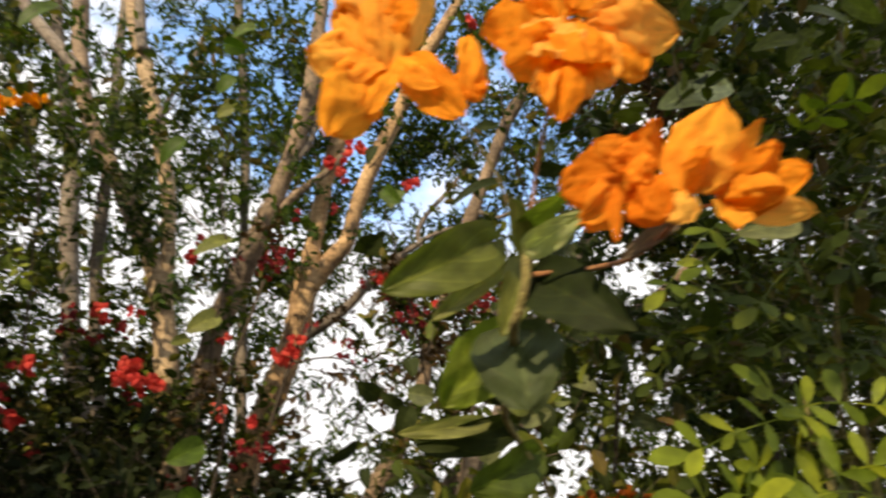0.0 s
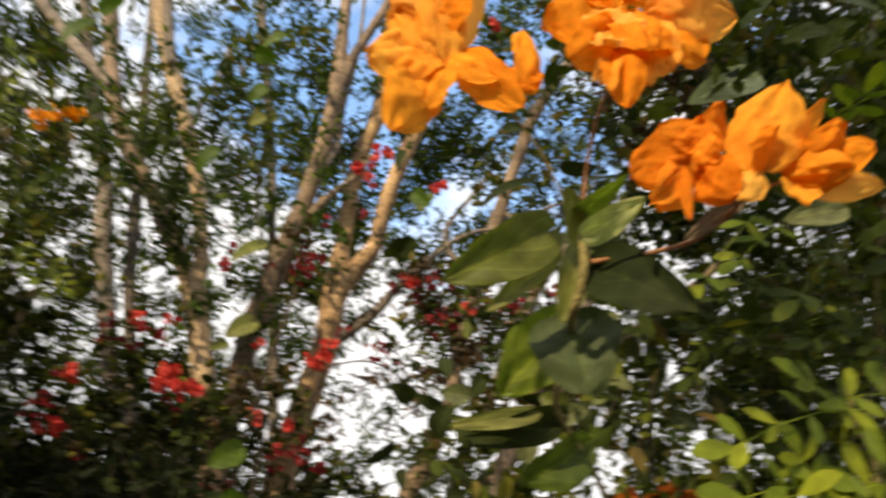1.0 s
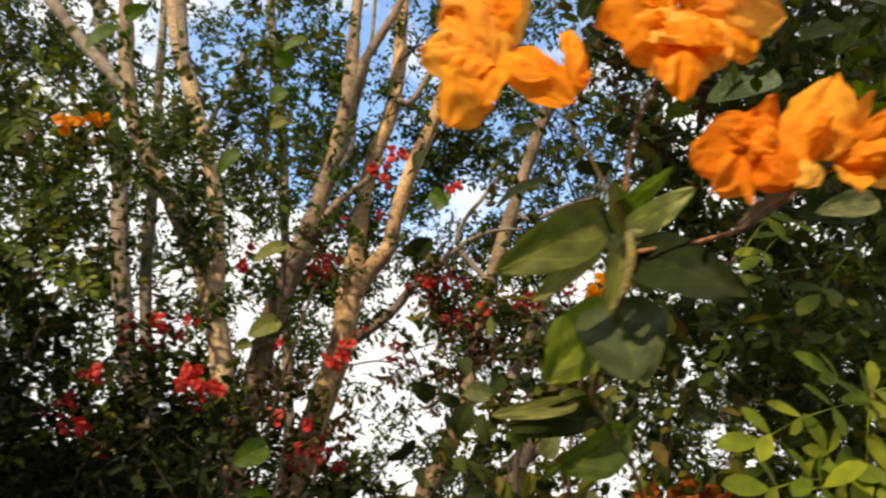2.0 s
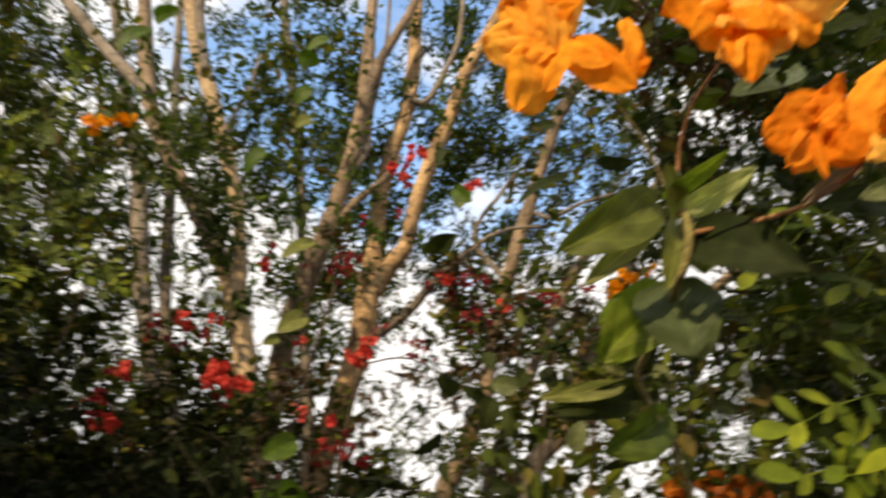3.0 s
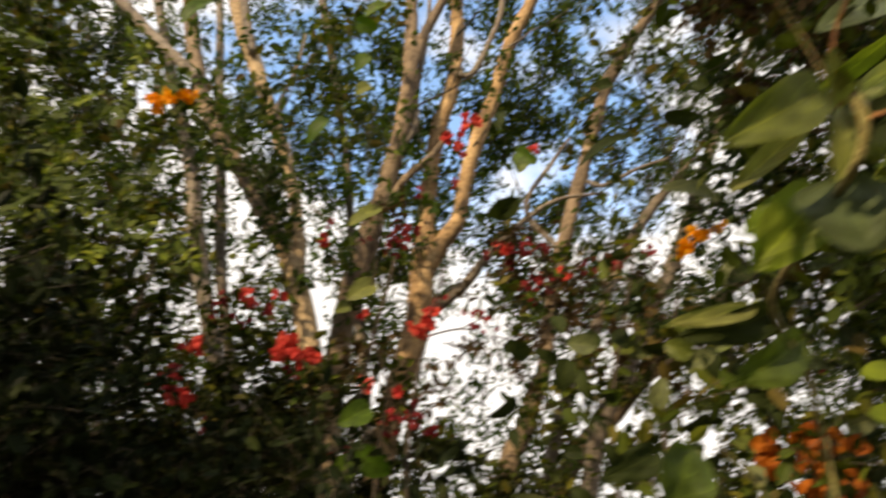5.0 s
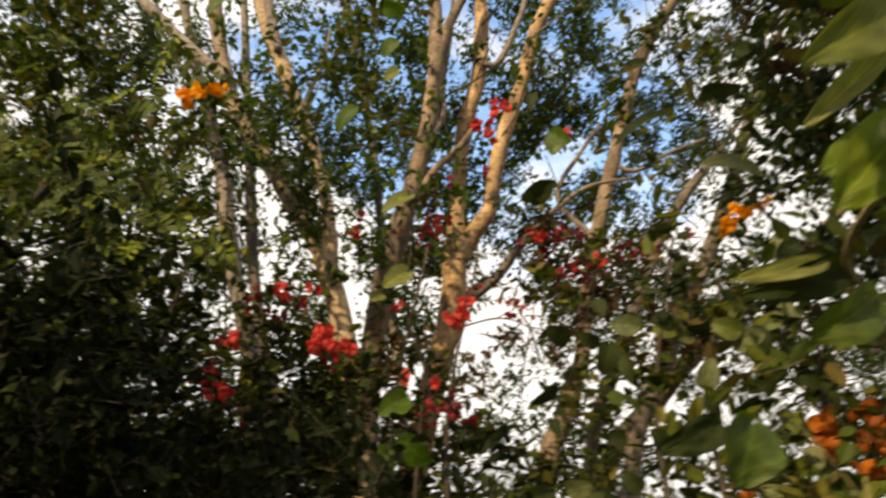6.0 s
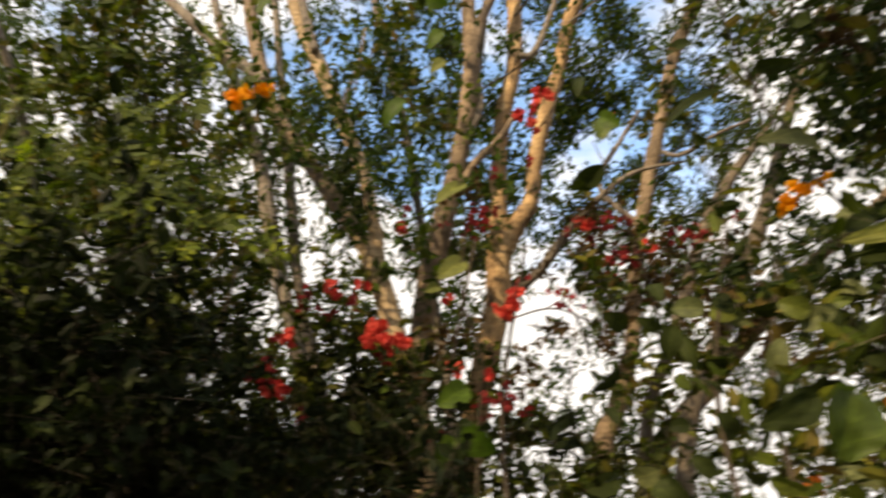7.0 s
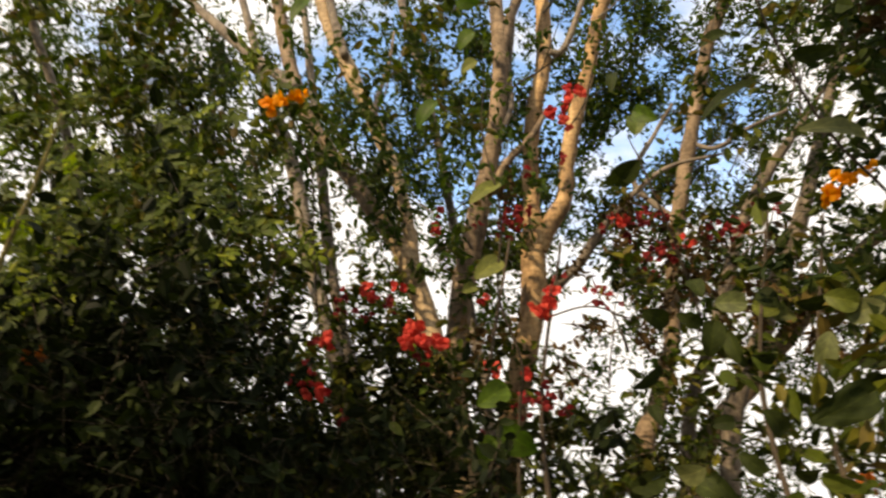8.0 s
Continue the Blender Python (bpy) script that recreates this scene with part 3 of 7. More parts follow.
limb("limb", [(-1.046, 3.100, 4.066, 0.0352), (-0.992, 3.125, 4.336, 0.0327), (-0.912, 3.150, 4.595, 0.0299), (-0.843, 3.175, 4.845, 0.0269), (-0.699, 3.200, 5.466, 0.0163)], M_BROWNBARK, tree_b, seed=7)
limb("limb", [(-1.063, 3.100, 3.447, 0.0197), (-0.998, 3.125, 3.640, 0.0197), (-1.015, 3.150, 3.931, 0.0168), (-0.991, 3.175, 4.406, 0.0139), (-1.032, 3.200, 5.096, 0.0111)], M_GREYBARK, tree_b, seed=8)
limb("limb", [(-1.117, 3.100, 3.074, 0.0285), (-1.022, 3.133, 3.276, 0.0225), (-0.882, 3.167, 3.449, 0.0194), (-0.804, 3.200, 3.629, 0.0130)], M_BROWNBARK, tree_b, seed=9)

tree_c = tree("multi-stemmed tree with pale trunk and spreading limbs")
limb("trunk", [(-1.026, 2.700, 0.000, 0.0593), (-1.089, 2.650, 1.608, 0.0530), (-1.194, 2.650, 1.966, 0.0484), (-1.269, 2.650, 2.213, 0.0479), (-1.327, 2.650, 2.371, 0.0491), (-1.399, 2.650, 2.537, 0.0504), (-1.452, 2.650, 2.624, 0.0485)], M_PALEBARK, tree_c, "pale bark catching the sun", seed=10)
limb("limb", [(-1.416, 2.650, 2.566, 0.0454), (-1.572, 2.664, 2.780, 0.0449), (-1.735, 2.679, 3.010, 0.0443), (-1.919, 2.693, 3.243, 0.0436), (-2.078, 2.707, 3.475, 0.0428), (-2.229, 2.721, 3.785, 0.0421), (-2.373, 2.736, 4.188, 0.0443), (-2.632, 2.750, 5.007, 0.0324)], M_BROWNBARK, tree_c, "brown limb, half shade put into its colour", seed=11)
limb("limb", [(-1.353, 2.650, 2.482, 0.0362), (-1.411, 2.667, 2.753, 0.0341), (-1.512, 2.683, 3.049, 0.0352), (-1.675, 2.700, 3.410, 0.0372), (-1.846, 2.717, 3.773, 0.0422), (-2.044, 2.733, 4.176, 0.0478), (-2.316, 2.750, 4.934, 0.0349)], M_PALEBARK, tree_c, "grey pale limb", seed=12)
limb("limb", [(-2.159, 2.650, 3.683, 0.0349), (-2.357, 2.675, 3.865, 0.0361), (-2.583, 2.700, 4.075, 0.0340), (-2.864, 2.725, 4.363, 0.0356), (-3.334, 2.750, 4.842, 0.0230)], M_GREYBARK, tree_c, seed=13)
limb("limb", [(-1.645, 2.650, 3.374, 0.0140), (-1.634, 2.683, 3.565, 0.0145), (-1.607, 2.717, 3.766, 0.0119), (-1.609, 2.750, 4.043, 0.0063)], M_GREYBARK, tree_c, seed=14)
limb("limb", [(-1.858, 2.650, 3.837, 0.0269), (-1.968, 2.683, 4.125, 0.0285), (-2.070, 2.717, 4.434, 0.0269), (-2.167, 2.750, 4.924, 0.0179)], M_GREYBARK, tree_c, seed=15)

tree_d = tree("thin grey-trunked tree behind the hedge")
limb("trunk", [(-1.763, 3.400, 0.000, 0.0558), (-1.903, 3.350, 1.674, 0.0499), (-2.137, 3.350, 2.328, 0.0481), (-2.303, 3.350, 2.737, 0.0507), (-2.422, 3.350, 3.073, 0.0528), (-2.546, 3.350, 3.480, 0.0506), (-2.713, 3.350, 3.882, 0.0481), (-2.962, 3.350, 4.426, 0.0407), (-3.467, 3.350, 5.663, 0.0287)], M_GREYBARK, tree_d, "grey bark", seed=16)
tree_d2 = tree("thin grey-trunked tree behind the hedge")
limb("trunk", [(-1.865, 3.800, 0.000, 0.0486), (-2.035, 3.750, 1.708, 0.0434), (-2.319, 3.750, 2.584, 0.0377), (-2.439, 3.750, 2.974, 0.0394), (-2.537, 3.750, 3.400, 0.0411), (-2.635, 3.750, 3.866, 0.0377), (-2.816, 3.750, 4.650, 0.0347), (-3.144, 3.750, 6.111, 0.0261)], M_GREYBARK, tree_d2, "grey bark", seed=17)
tree_d3 = tree("thin grey-trunked tree with upright pale stem")
limb("trunk", [(-1.263, 4.150, 0.000, 0.0423), (-1.363, 4.100, 1.785, 0.0377), (-1.530, 4.100, 2.725, 0.0347), (-1.682, 4.100, 3.452, 0.0331), (-1.812, 4.100, 4.085, 0.0351), (-2.038, 4.100, 4.976, 0.0379), (-2.231, 4.100, 5.680, 0.0402), (-2.442, 4.100, 6.622, 0.0324)], M_GREYBARK, tree_d3, "grey bark", seed=18)

tree_e = tree("tall thin tree with long leaning tan trunk")
limb("trunk", [(-0.509, 3.550, 0.000, 0.0584), (-0.449, 3.500, 1.590, 0.0521), (-0.350, 3.500, 1.953, 0.0505), (-0.288, 3.500, 2.148, 0.0455), (-0.241, 3.500, 2.317, 0.0401), (-0.220, 3.500, 2.575, 0.0382), (-0.172, 3.500, 2.850, 0.0393), (-0.114, 3.500, 3.122, 0.0437), (-0.042, 3.500, 3.430, 0.0417), (0.042, 3.500, 3.759, 0.0393), (0.141, 3.500, 4.129, 0.0407), (0.300, 3.500, 4.478, 0.0381), (0.497, 3.500, 4.794, 0.0312), (0.886, 3.500, 5.534, 0.0206)], M_BROWNBARK, tree_e, "brown bark", seed=19)
limb("limb", [(-0.032, 3.500, 3.450, 0.0139), (0.095, 3.467, 3.374, 0.0133), (0.277, 3.433, 3.454, 0.0097), (0.474, 3.400, 3.512, 0.0064)], M_GREYBARK, tree_e, seed=20)
limb("limb", [(-0.149, 3.500, 2.957, 0.0195), (-0.365, 3.533, 3.269, 0.0159), (-0.205, 3.567, 3.613, 0.0129), (-0.101, 3.600, 3.804, 0.0099)], M_GREYBARK, tree_e, seed=21)

tree_f = tree("thin leaning grey tree among the leaves")
limb("trunk", [(-0.339, 3.800, 0.000, 0.0434), (-0.227, 3.750, 1.772, 0.0388), (-0.040, 3.750, 2.355, 0.0337), (0.112, 3.750, 2.797, 0.0317), (0.244, 3.750, 3.114, 0.0340), (0.413, 3.750, 3.382, 0.0312), (0.597, 3.750, 3.619, 0.0179), (0.811, 3.750, 3.935, 0.0108), (1.013, 3.750, 4.243, 0.0072), (1.286, 3.750, 4.748, 0.0042)], M_GREYBARK, tree_f, "grey-brown bark", seed=22)
tree_g = tree("thin leaning grey tree with a bent trunk")
limb("trunk", [(-0.156, 4.300, 0.000, 0.0633), (0.003, 4.250, 1.831, 0.0565), (0.268, 4.250, 2.512, 0.0532), (0.408, 4.250, 2.859, 0.0543), (0.530, 4.250, 3.091, 0.0504), (0.641, 4.250, 3.370, 0.0468), (0.764, 4.250, 3.701, 0.0429), (0.870, 4.250, 4.006, 0.0389), (1.063, 4.250, 4.565, 0.0302), (1.389, 4.250, 5.236, 0.0208)], M_GREYBARK, tree_g, "grey bark", seed=23)
tree_h = tree("leaning brown tree trunk crossing the thicket")
limb("trunk", [(-0.449, 4.850, 0.000, 0.0777), (-0.200, 4.800, 1.717, 0.0694), (0.214, 4.800, 2.323, 0.0639), (0.481, 4.800, 2.635, 0.0607), (0.673, 4.800, 2.839, 0.0571), (0.850, 4.800, 3.025, 0.0497), (1.076, 4.800, 3.250, 0.0461), (1.474, 4.800, 3.583, 0.0384), (2.007, 4.800, 4.212, 0.0274)], M_BROWNBARK, tree_h, "brown bark", seed=24)
tree_i = tree("slender tree with thin trunk deep in shade")
limb("trunk", [(1.967, 3.859, 0.0, 0.045), (1.900, 3.595, 2.188, 0.04), (1.916, 3.298, 2.826, 0.0263), (1.995, 3.041, 3.391, 0.0234), (2.002, 2.793, 3.922, 0.0205), (2.005, 2.507, 4.533, 0.0146)], M_GREYBARK, tree_i, "dark grey bark", seed=25)
tree_j = tree("slender tree with thin trunk beside the hedge")
limb("trunk", [(-3.230, 2.961, 0.0, 0.045), (-3.140, 2.732, 1.656, 0.04), (-3.078, 2.381, 2.459, 0.0263), (-3.086, 2.068, 3.125, 0.0234), (-3.192, 1.782, 3.654, 0.0205), (-3.261, 1.584, 4.025, 0.0146)], M_GREYBARK, tree_j, "dark grey bark", seed=26)

FAR_LEAF, FINE_LEAF, FAR_R = 0.043, 0.034, 0.27
crown(tree_j, [
    (-5.48, 2.90, 5.25, 431), (-6.02, 2.99, 5.64, 431), (-4.77, 2.97, 4.88, 431), (-4.45, 2.62, 4.69, 431), (-5.59, 3.29, 4.84, 431),
    (-5.61, 3.17, 4.59, 431), (-4.76, 3.17, 4.49, 431), (-5.56, 3.53, 4.94, 431), (-5.93, 3.68, 4.54, 431), (-4.99, 2.93, 4.08, 431),
    (-4.39, 3.19, 4.01, 319), (-5.12, 3.37, 4.33, 319), (-5.86, 3.98, 3.92, 517), (-4.90, 3.17, 3.42, 517), (-4.76, 3.73, 3.64, 517),
    (-5.05, 3.68, 3.65, 517), (-6.02, 4.32, 3.35, 738), (-5.02, 3.29, 3.09, 517), (-4.16, 3.34, 2.92, 517), (-4.72, 3.61, 3.11, 517),
    (-5.88, 4.52, 3.01, 972), (-4.78, 3.39, 2.57, 972), (-4.32, 3.61, 2.66, 972), (-5.74, 4.44, 3.09, 972)], FAR_R, FAR_LEAF, M_FAR, 1)
crown(tree_j, [
    (-5.17, 4.18, 2.38, 972), (-5.63, 4.29, 2.34, 972), (-4.92, 4.49, 2.49, 972), (-5.05, 4.30, 2.17, 972), (-5.32, 4.46, 1.94, 1341),
    (-4.87, 3.80, 1.77, 1341), (-4.49, 4.29, 1.84, 1341), (-4.31, 3.77, 2.03, 1341), (-5.11, 4.49, 1.54, 1341), (-5.15, 4.29, 1.48, 1341),
    (-4.57, 4.45, 1.55, 1341), (-5.23, 4.96, 1.43, 1341)], FAR_R, FAR_LEAF, M_FAR, 2)
crown(tree_d, [
    (-3.98, 2.79, 4.76, 431), (-4.06, 2.63, 4.64, 431), (-3.73, 3.04, 4.99, 431), (-4.11, 3.11, 5.42, 431), (-3.73, 2.80, 4.46, 431),
    (-4.93, 3.54, 4.86, 431), (-3.97, 3.44, 4.74, 431), (-3.71, 2.96, 4.68, 431), (-4.09, 3.30, 4.25, 431), (-4.07, 3.11, 3.80, 431),
    (-4.38, 4.03, 4.50, 566), (-3.69, 3.24, 3.88, 566), (-4.21, 3.68, 3.74, 517), (-3.98, 3.09, 3.58, 738), (-3.24, 3.26, 3.41, 517),
    (-4.35, 4.18, 3.89, 517), (-4.45, 4.02, 3.70, 517), (-4.59, 3.86, 3.26, 517), (-3.58, 3.75, 3.24, 396), (-4.36, 4.18, 3.52, 396),
    (-4.64, 4.44, 2.99, 738), (-4.94, 4.47, 2.79, 738), (-4.04, 4.60, 3.02, 738), (-4.10, 4.07, 3.00, 738)], FAR_R, FAR_LEAF, M_FAR, 3)
crown(tree_d, [
    (-3.63, 3.71, 2.18, 972), (-4.01, 3.64, 2.42, 972), (-3.63, 4.28, 2.64, 738), (-4.18, 4.46, 2.55, 738), (-3.99, 4.22, 2.07, 1341),
    (-4.39, 4.35, 1.84, 1341), (-3.91, 4.66, 2.07, 972), (-4.04, 4.76, 1.88, 972), (-4.46, 4.99, 1.52, 1341), (-4.15, 4.33, 1.50, 1341),
    (-3.62, 4.59, 1.72, 1341), (-3.83, 4.66, 1.35, 1341)], FAR_R, FAR_LEAF, M_FAR, 4)
crown(tree_d2, [
    (-3.15, 3.02, 5.30, 223), (-3.99, 3.43, 5.56, 223), (-3.25, 3.43, 4.75, 223), (-3.23, 2.84, 4.60, 223), (-2.83, 3.05, 4.15, 319),
    (-3.75, 3.75, 4.81, 319), (-3.64, 4.14, 4.02, 738), (-2.95, 3.28, 3.43, 738), (-2.82, 3.56, 3.11, 566), (-3.26, 3.66, 3.47, 566),
    (-2.92, 3.75, 2.92, 566), (-3.42, 4.07, 2.79, 566), (-3.17, 4.27, 2.54, 566), (-3.47, 4.35, 2.26, 566), (-3.39, 5.01, 2.01, 566),
    (-3.57, 4.78, 2.06, 566), (-3.35, 5.11, 1.79, 972), (-3.58, 5.12, 1.61, 972)], FAR_R, FAR_LEAF, M_FAR, 5)
crown(tree_c, [
    (-2.90, 3.16, 5.49, 140), (-3.44, 3.57, 5.66, 140), (-2.54, 3.52, 5.74, 319), (-2.16, 2.70, 4.87, 319), (-2.65, 3.17, 4.82, 140),
    (-3.47, 3.73, 5.44, 140), (-2.47, 3.76, 5.20, 223), (-2.59, 3.63, 5.07, 223), (-3.02, 4.14, 4.64, 223), (-3.19, 3.73, 4.64, 223),
    (-2.05, 3.45, 4.05, 319), (-2.71, 3.76, 4.69, 319), (-2.94, 4.17, 4.28, 566), (-2.67, 3.36, 3.51, 566), (-2.23, 3.66, 3.92, 566),
    (-2.36, 3.57, 4.01, 566), (-2.81, 4.07, 3.62, 255), (-2.58, 3.58, 3.20, 255), (-2.53, 4.46, 3.89, 566), (-2.31, 4.01, 3.22, 255),
    (-2.80, 4.43, 3.17, 255), (-3.16, 4.48, 3.20, 255), (-1.90, 3.84, 2.85, 255), (-2.60, 4.55, 3.00, 566)], FAR_R, FAR_LEAF, M_FAR, 6)
crown(tree_c, [
    (-2.80, 4.67, 2.52, 566), (-2.71, 3.97, 2.34, 566), (-2.26, 4.79, 2.73, 396), (-2.42, 4.48, 2.48, 566), (-2.92, 4.88, 2.31, 431),
    (-2.79, 4.52, 1.95, 431), (-1.96, 4.18, 1.89, 566), (-2.36, 4.57, 1.97, 566), (-2.95, 5.29, 1.62, 738), (-2.79, 4.47, 1.75, 738),
    (-2.43, 5.34, 1.55, 738), (-2.70, 5.26, 1.69, 738)], FAR_R, FAR_LEAF, M_FAR, 7)
crown(tree_d3, [
    (-1.52, 2.97, 4.92, 431), (-2.07, 3.32, 5.39, 431), (-1.57, 3.06, 4.32, 319), (-1.87, 3.44, 4.58, 319), (-1.97, 4.26, 4.78, 431),
    (-1.95, 3.75, 4.26, 431), (-1.85, 4.14, 4.40, 738), (-1.93, 3.87, 3.93, 738), (-1.80, 4.05, 3.71, 332), (-2.21, 4.69, 3.75, 332),
    (-1.70, 4.60, 3.01, 738), (-1.82, 3.75, 2.95, 332), (-1.89, 5.05, 2.82, 517), (-1.98, 4.77, 2.48, 517), (-1.55, 4.65, 2.04, 396),
    (-1.86, 4.77, 1.98, 396), (-1.44, 4.30, 1.81, 517), (-2.04, 4.91, 1.82, 517)], FAR_R, FAR_LEAF, M_FAR, 8)
crown(tree_b, [
    (-1.27, 3.48, 5.59, 431), (-1.51, 3.26, 5.15, 431), (-1.27, 3.46, 4.71, 319), (-1.41, 3.26, 4.60, 319), (-1.21, 3.43, 4.05, 319),
    (-1.37, 3.34, 4.28, 319), (-1.12, 3.46, 3.91, 566), (-1.35, 3.33, 3.80, 566), (-1.08, 3.70, 3.22, 738), (-1.70, 4.64, 4.05, 738),
    (-1.16, 3.99, 2.95, 738), (-1.27, 3.77, 3.02, 738), (-1.16, 4.67, 2.52, 223), (-1.29, 4.27, 2.66, 319), (-1.01, 4.28, 2.17, 140),
    (-1.22, 4.17, 2.04, 98), (-1.13, 4.34, 1.81, 302), (-1.41, 4.68, 1.54, 431)], FAR_R, FAR_LEAF, M_FAR, 9)
crown(tree_a, [
    (-0.73, 3.90, 5.77, 431), (-0.95, 3.45, 5.62, 431), (-0.18, 3.78, 5.97, 431), (-0.62, 3.57, 5.72, 431), (-0.70, 3.93, 5.11, 319),
    (-0.89, 3.54, 4.65, 319), (-0.27, 3.72, 4.87, 668), (-0.56, 3.80, 5.00, 668), (-0.63, 3.46, 4.22, 494), (-1.02, 4.09, 4.74, 319),
    (-0.23, 4.24, 4.98, 494), (-0.46, 3.89, 4.34, 494), (-0.63, 3.88, 4.03, 877), (-0.95, 3.64, 3.57, 566), (-0.23, 4.21, 4.39, 668),
    (-0.57, 4.18, 4.33, 668), (-0.81, 4.80, 4.02, 738), (-1.12, 4.57, 3.79, 738), (-0.19, 3.96, 3.43, 566), (-0.49, 3.88, 3.25, 566),
    (-0.92, 4.93, 3.47, 319), (-1.16, 4.82, 3.40, 319), (-0.22, 5.11, 3.25, 972), (-0.45, 4.00, 2.99, 972)], FAR_R, FAR_LEAF, M_FAR, 10)
crown(tree_a, [
    (-0.59, 4.38, 2.47, 140), (-0.84, 4.15, 2.44, 140), (-0.25, 4.76, 2.92, 431), (-0.43, 4.93, 2.69, 431), (-0.73, 4.79, 1.99, 223),
    (-0.88, 4.38, 2.24, 223), (-0.13, 5.80, 2.22, 431), (-0.43, 4.86, 2.22, 431), (-0.60, 5.23, 1.59, 431), (-1.00, 5.86, 1.57, 431),
    (-0.22, 4.55, 1.88, 566), (-0.42, 5.40, 1.80, 566)], FAR_R, FAR_LEAF, M_FAR, 11)
crown(tree_e, [
    (0.14, 3.40, 5.51, 575), (-0.04, 3.32, 5.14, 575), (0.14, 3.26, 4.64, 575), (-0.08, 4.26, 5.41, 575), (0.32, 3.56, 4.34, 890),
    (-0.03, 3.98, 4.59, 890), (0.23, 4.09, 4.19, 678), (0.08, 3.81, 4.00, 678), (0.34, 4.37, 3.86, 890), (0.02, 3.91, 3.64, 890),
    (0.37, 5.11, 3.15, 1361), (0.11, 3.90, 3.07, 1361), (0.27, 4.81, 2.97, 575), (-0.05, 5.16, 2.97, 575), (0.27, 4.86, 2.48, 438),
    (0.08, 5.57, 2.18, 438), (0.27, 5.77, 1.76, 575), (0.05, 4.92, 1.79, 575)], FAR_R, FINE_LEAF, M_FAR, 12)
crown(tree_f, [
    (0.75, 4.03, 5.93, 575), (0.65, 4.05, 5.95, 575), (0.82, 3.82, 5.14, 575), (0.50, 4.35, 5.48, 575), (0.76, 3.95, 4.65, 749),
    (0.52, 3.69, 4.13, 749), (0.80, 4.65, 4.48, 575), (0.50, 3.67, 3.75, 575), (0.74, 4.18, 3.58, 438), (0.59, 4.57, 3.98, 438),
    (0.86, 5.39, 3.31, 575), (0.51, 4.30, 2.92, 575), (0.71, 4.54, 2.78, 749), (0.61, 4.69, 2.82, 749), (0.85, 5.77, 2.58, 575),
    (0.40, 4.41, 2.32, 575), (0.84, 5.61, 1.76, 575), (0.70, 5.97, 2.04, 575)], FAR_R, FINE_LEAF, M_FAR, 13)
crown(tree_g, [
    (1.08, 3.39, 5.30, 575), (1.13, 4.04, 6.22, 575), (1.34, 4.34, 5.79, 575), (0.90, 3.28, 4.77, 575), (1.43, 4.41, 5.11, 575),
    (1.10, 4.20, 4.49, 575), (1.41, 4.89, 4.64, 324), (0.86, 3.75, 4.02, 324), (1.13, 4.04, 3.71, 438), (1.03, 4.26, 3.39, 438),
    (1.32, 5.02, 3.41, 438), (1.06, 5.01, 3.47, 438), (1.36, 5.02, 2.87, 575), (0.94, 4.56, 2.57, 575), (1.19, 4.77, 2.16, 438),
    (1.06, 4.75, 2.44, 438), (1.21, 5.35, 1.71, 575), (1.25, 5.85, 2.19, 575)], FAR_R, FINE_LEAF, M_FAR, 14)
crown(tree_h, [
    (1.82, 3.79, 5.57, 1409), (1.52, 3.63, 5.51, 1409), (2.17, 3.74, 5.73, 1409), (2.02, 3.82, 5.81, 1409), (2.03, 4.41, 5.36, 1070),
    (1.30, 3.43, 4.82, 1070), (2.35, 4.13, 5.42, 1409), (1.94, 3.92, 5.17, 1409), (1.78, 4.28, 4.52, 1070), (1.46, 3.94, 4.79, 1070),
    (2.57, 4.56, 5.28, 1409), (1.82, 3.81, 4.50, 1409), (1.96, 4.82, 4.57, 625), (1.56, 4.31, 4.32, 625), (2.49, 4.94, 4.52, 1409),
    (1.96, 4.18, 4.27, 1409), (1.70, 4.27, 3.84, 821), (1.66, 5.12, 4.03, 821), (2.50, 5.18, 3.91, 1409), (1.88, 4.15, 3.49, 1409),
    (2.07, 5.35, 3.56, 821), (1.53, 4.97, 3.22, 821), (1.88, 4.14, 3.15, 1409), (2.03, 4.65, 3.39, 1409)], FAR_R, FINE_LEAF, M_FAR, 15)
crown(tree_h, [
    (1.87, 5.28, 2.89, 1070), (1.61, 5.37, 2.72, 1070), (2.51, 5.86, 2.99, 1409), (1.90, 4.93, 2.86, 1409), (1.83, 5.10, 2.47, 625),
    (1.51, 4.99, 2.49, 625), (2.48, 5.85, 2.80, 1409), (1.89, 4.79, 2.52, 1409), (1.68, 5.13, 1.92, 1070), (1.51, 4.98, 1.90, 1070),
    (2.28, 5.50, 2.16, 1409), (2.32, 6.21, 1.92, 1409)], FAR_R, FINE_LEAF, M_FAR, 16)
crown(tree_i, [
    (2.46, 3.30, 5.27, 972), (2.74, 4.15, 6.26, 972), (2.84, 3.54, 5.09, 972), (2.80, 3.47, 5.44, 972), (2.92, 4.43, 5.66, 972),
    (2.49, 3.88, 5.14, 972), (3.36, 4.29, 5.58, 972), (2.92, 3.96, 5.30, 972), (2.55, 3.96, 4.43, 972), (2.73, 4.49, 5.14, 972),
    (3.36, 4.52, 4.89, 972), (3.31, 4.82, 5.01, 972), (3.08, 4.96, 4.76, 972), (2.91, 5.17, 4.55, 972), (2.94, 4.13, 4.09, 738),
    (3.14, 4.69, 4.31, 738), (2.68, 4.74, 3.70, 972), (2.53, 4.66, 3.86, 972), (2.91, 4.16, 3.73, 972), (3.42, 5.24, 4.25, 972),
    (3.14, 5.53, 3.38, 972), (2.71, 5.06, 3.71, 972), (3.40, 5.09, 3.50, 972), (2.88, 4.80, 3.33, 972)], FAR_R, FAR_LEAF, M_FAR, 17)
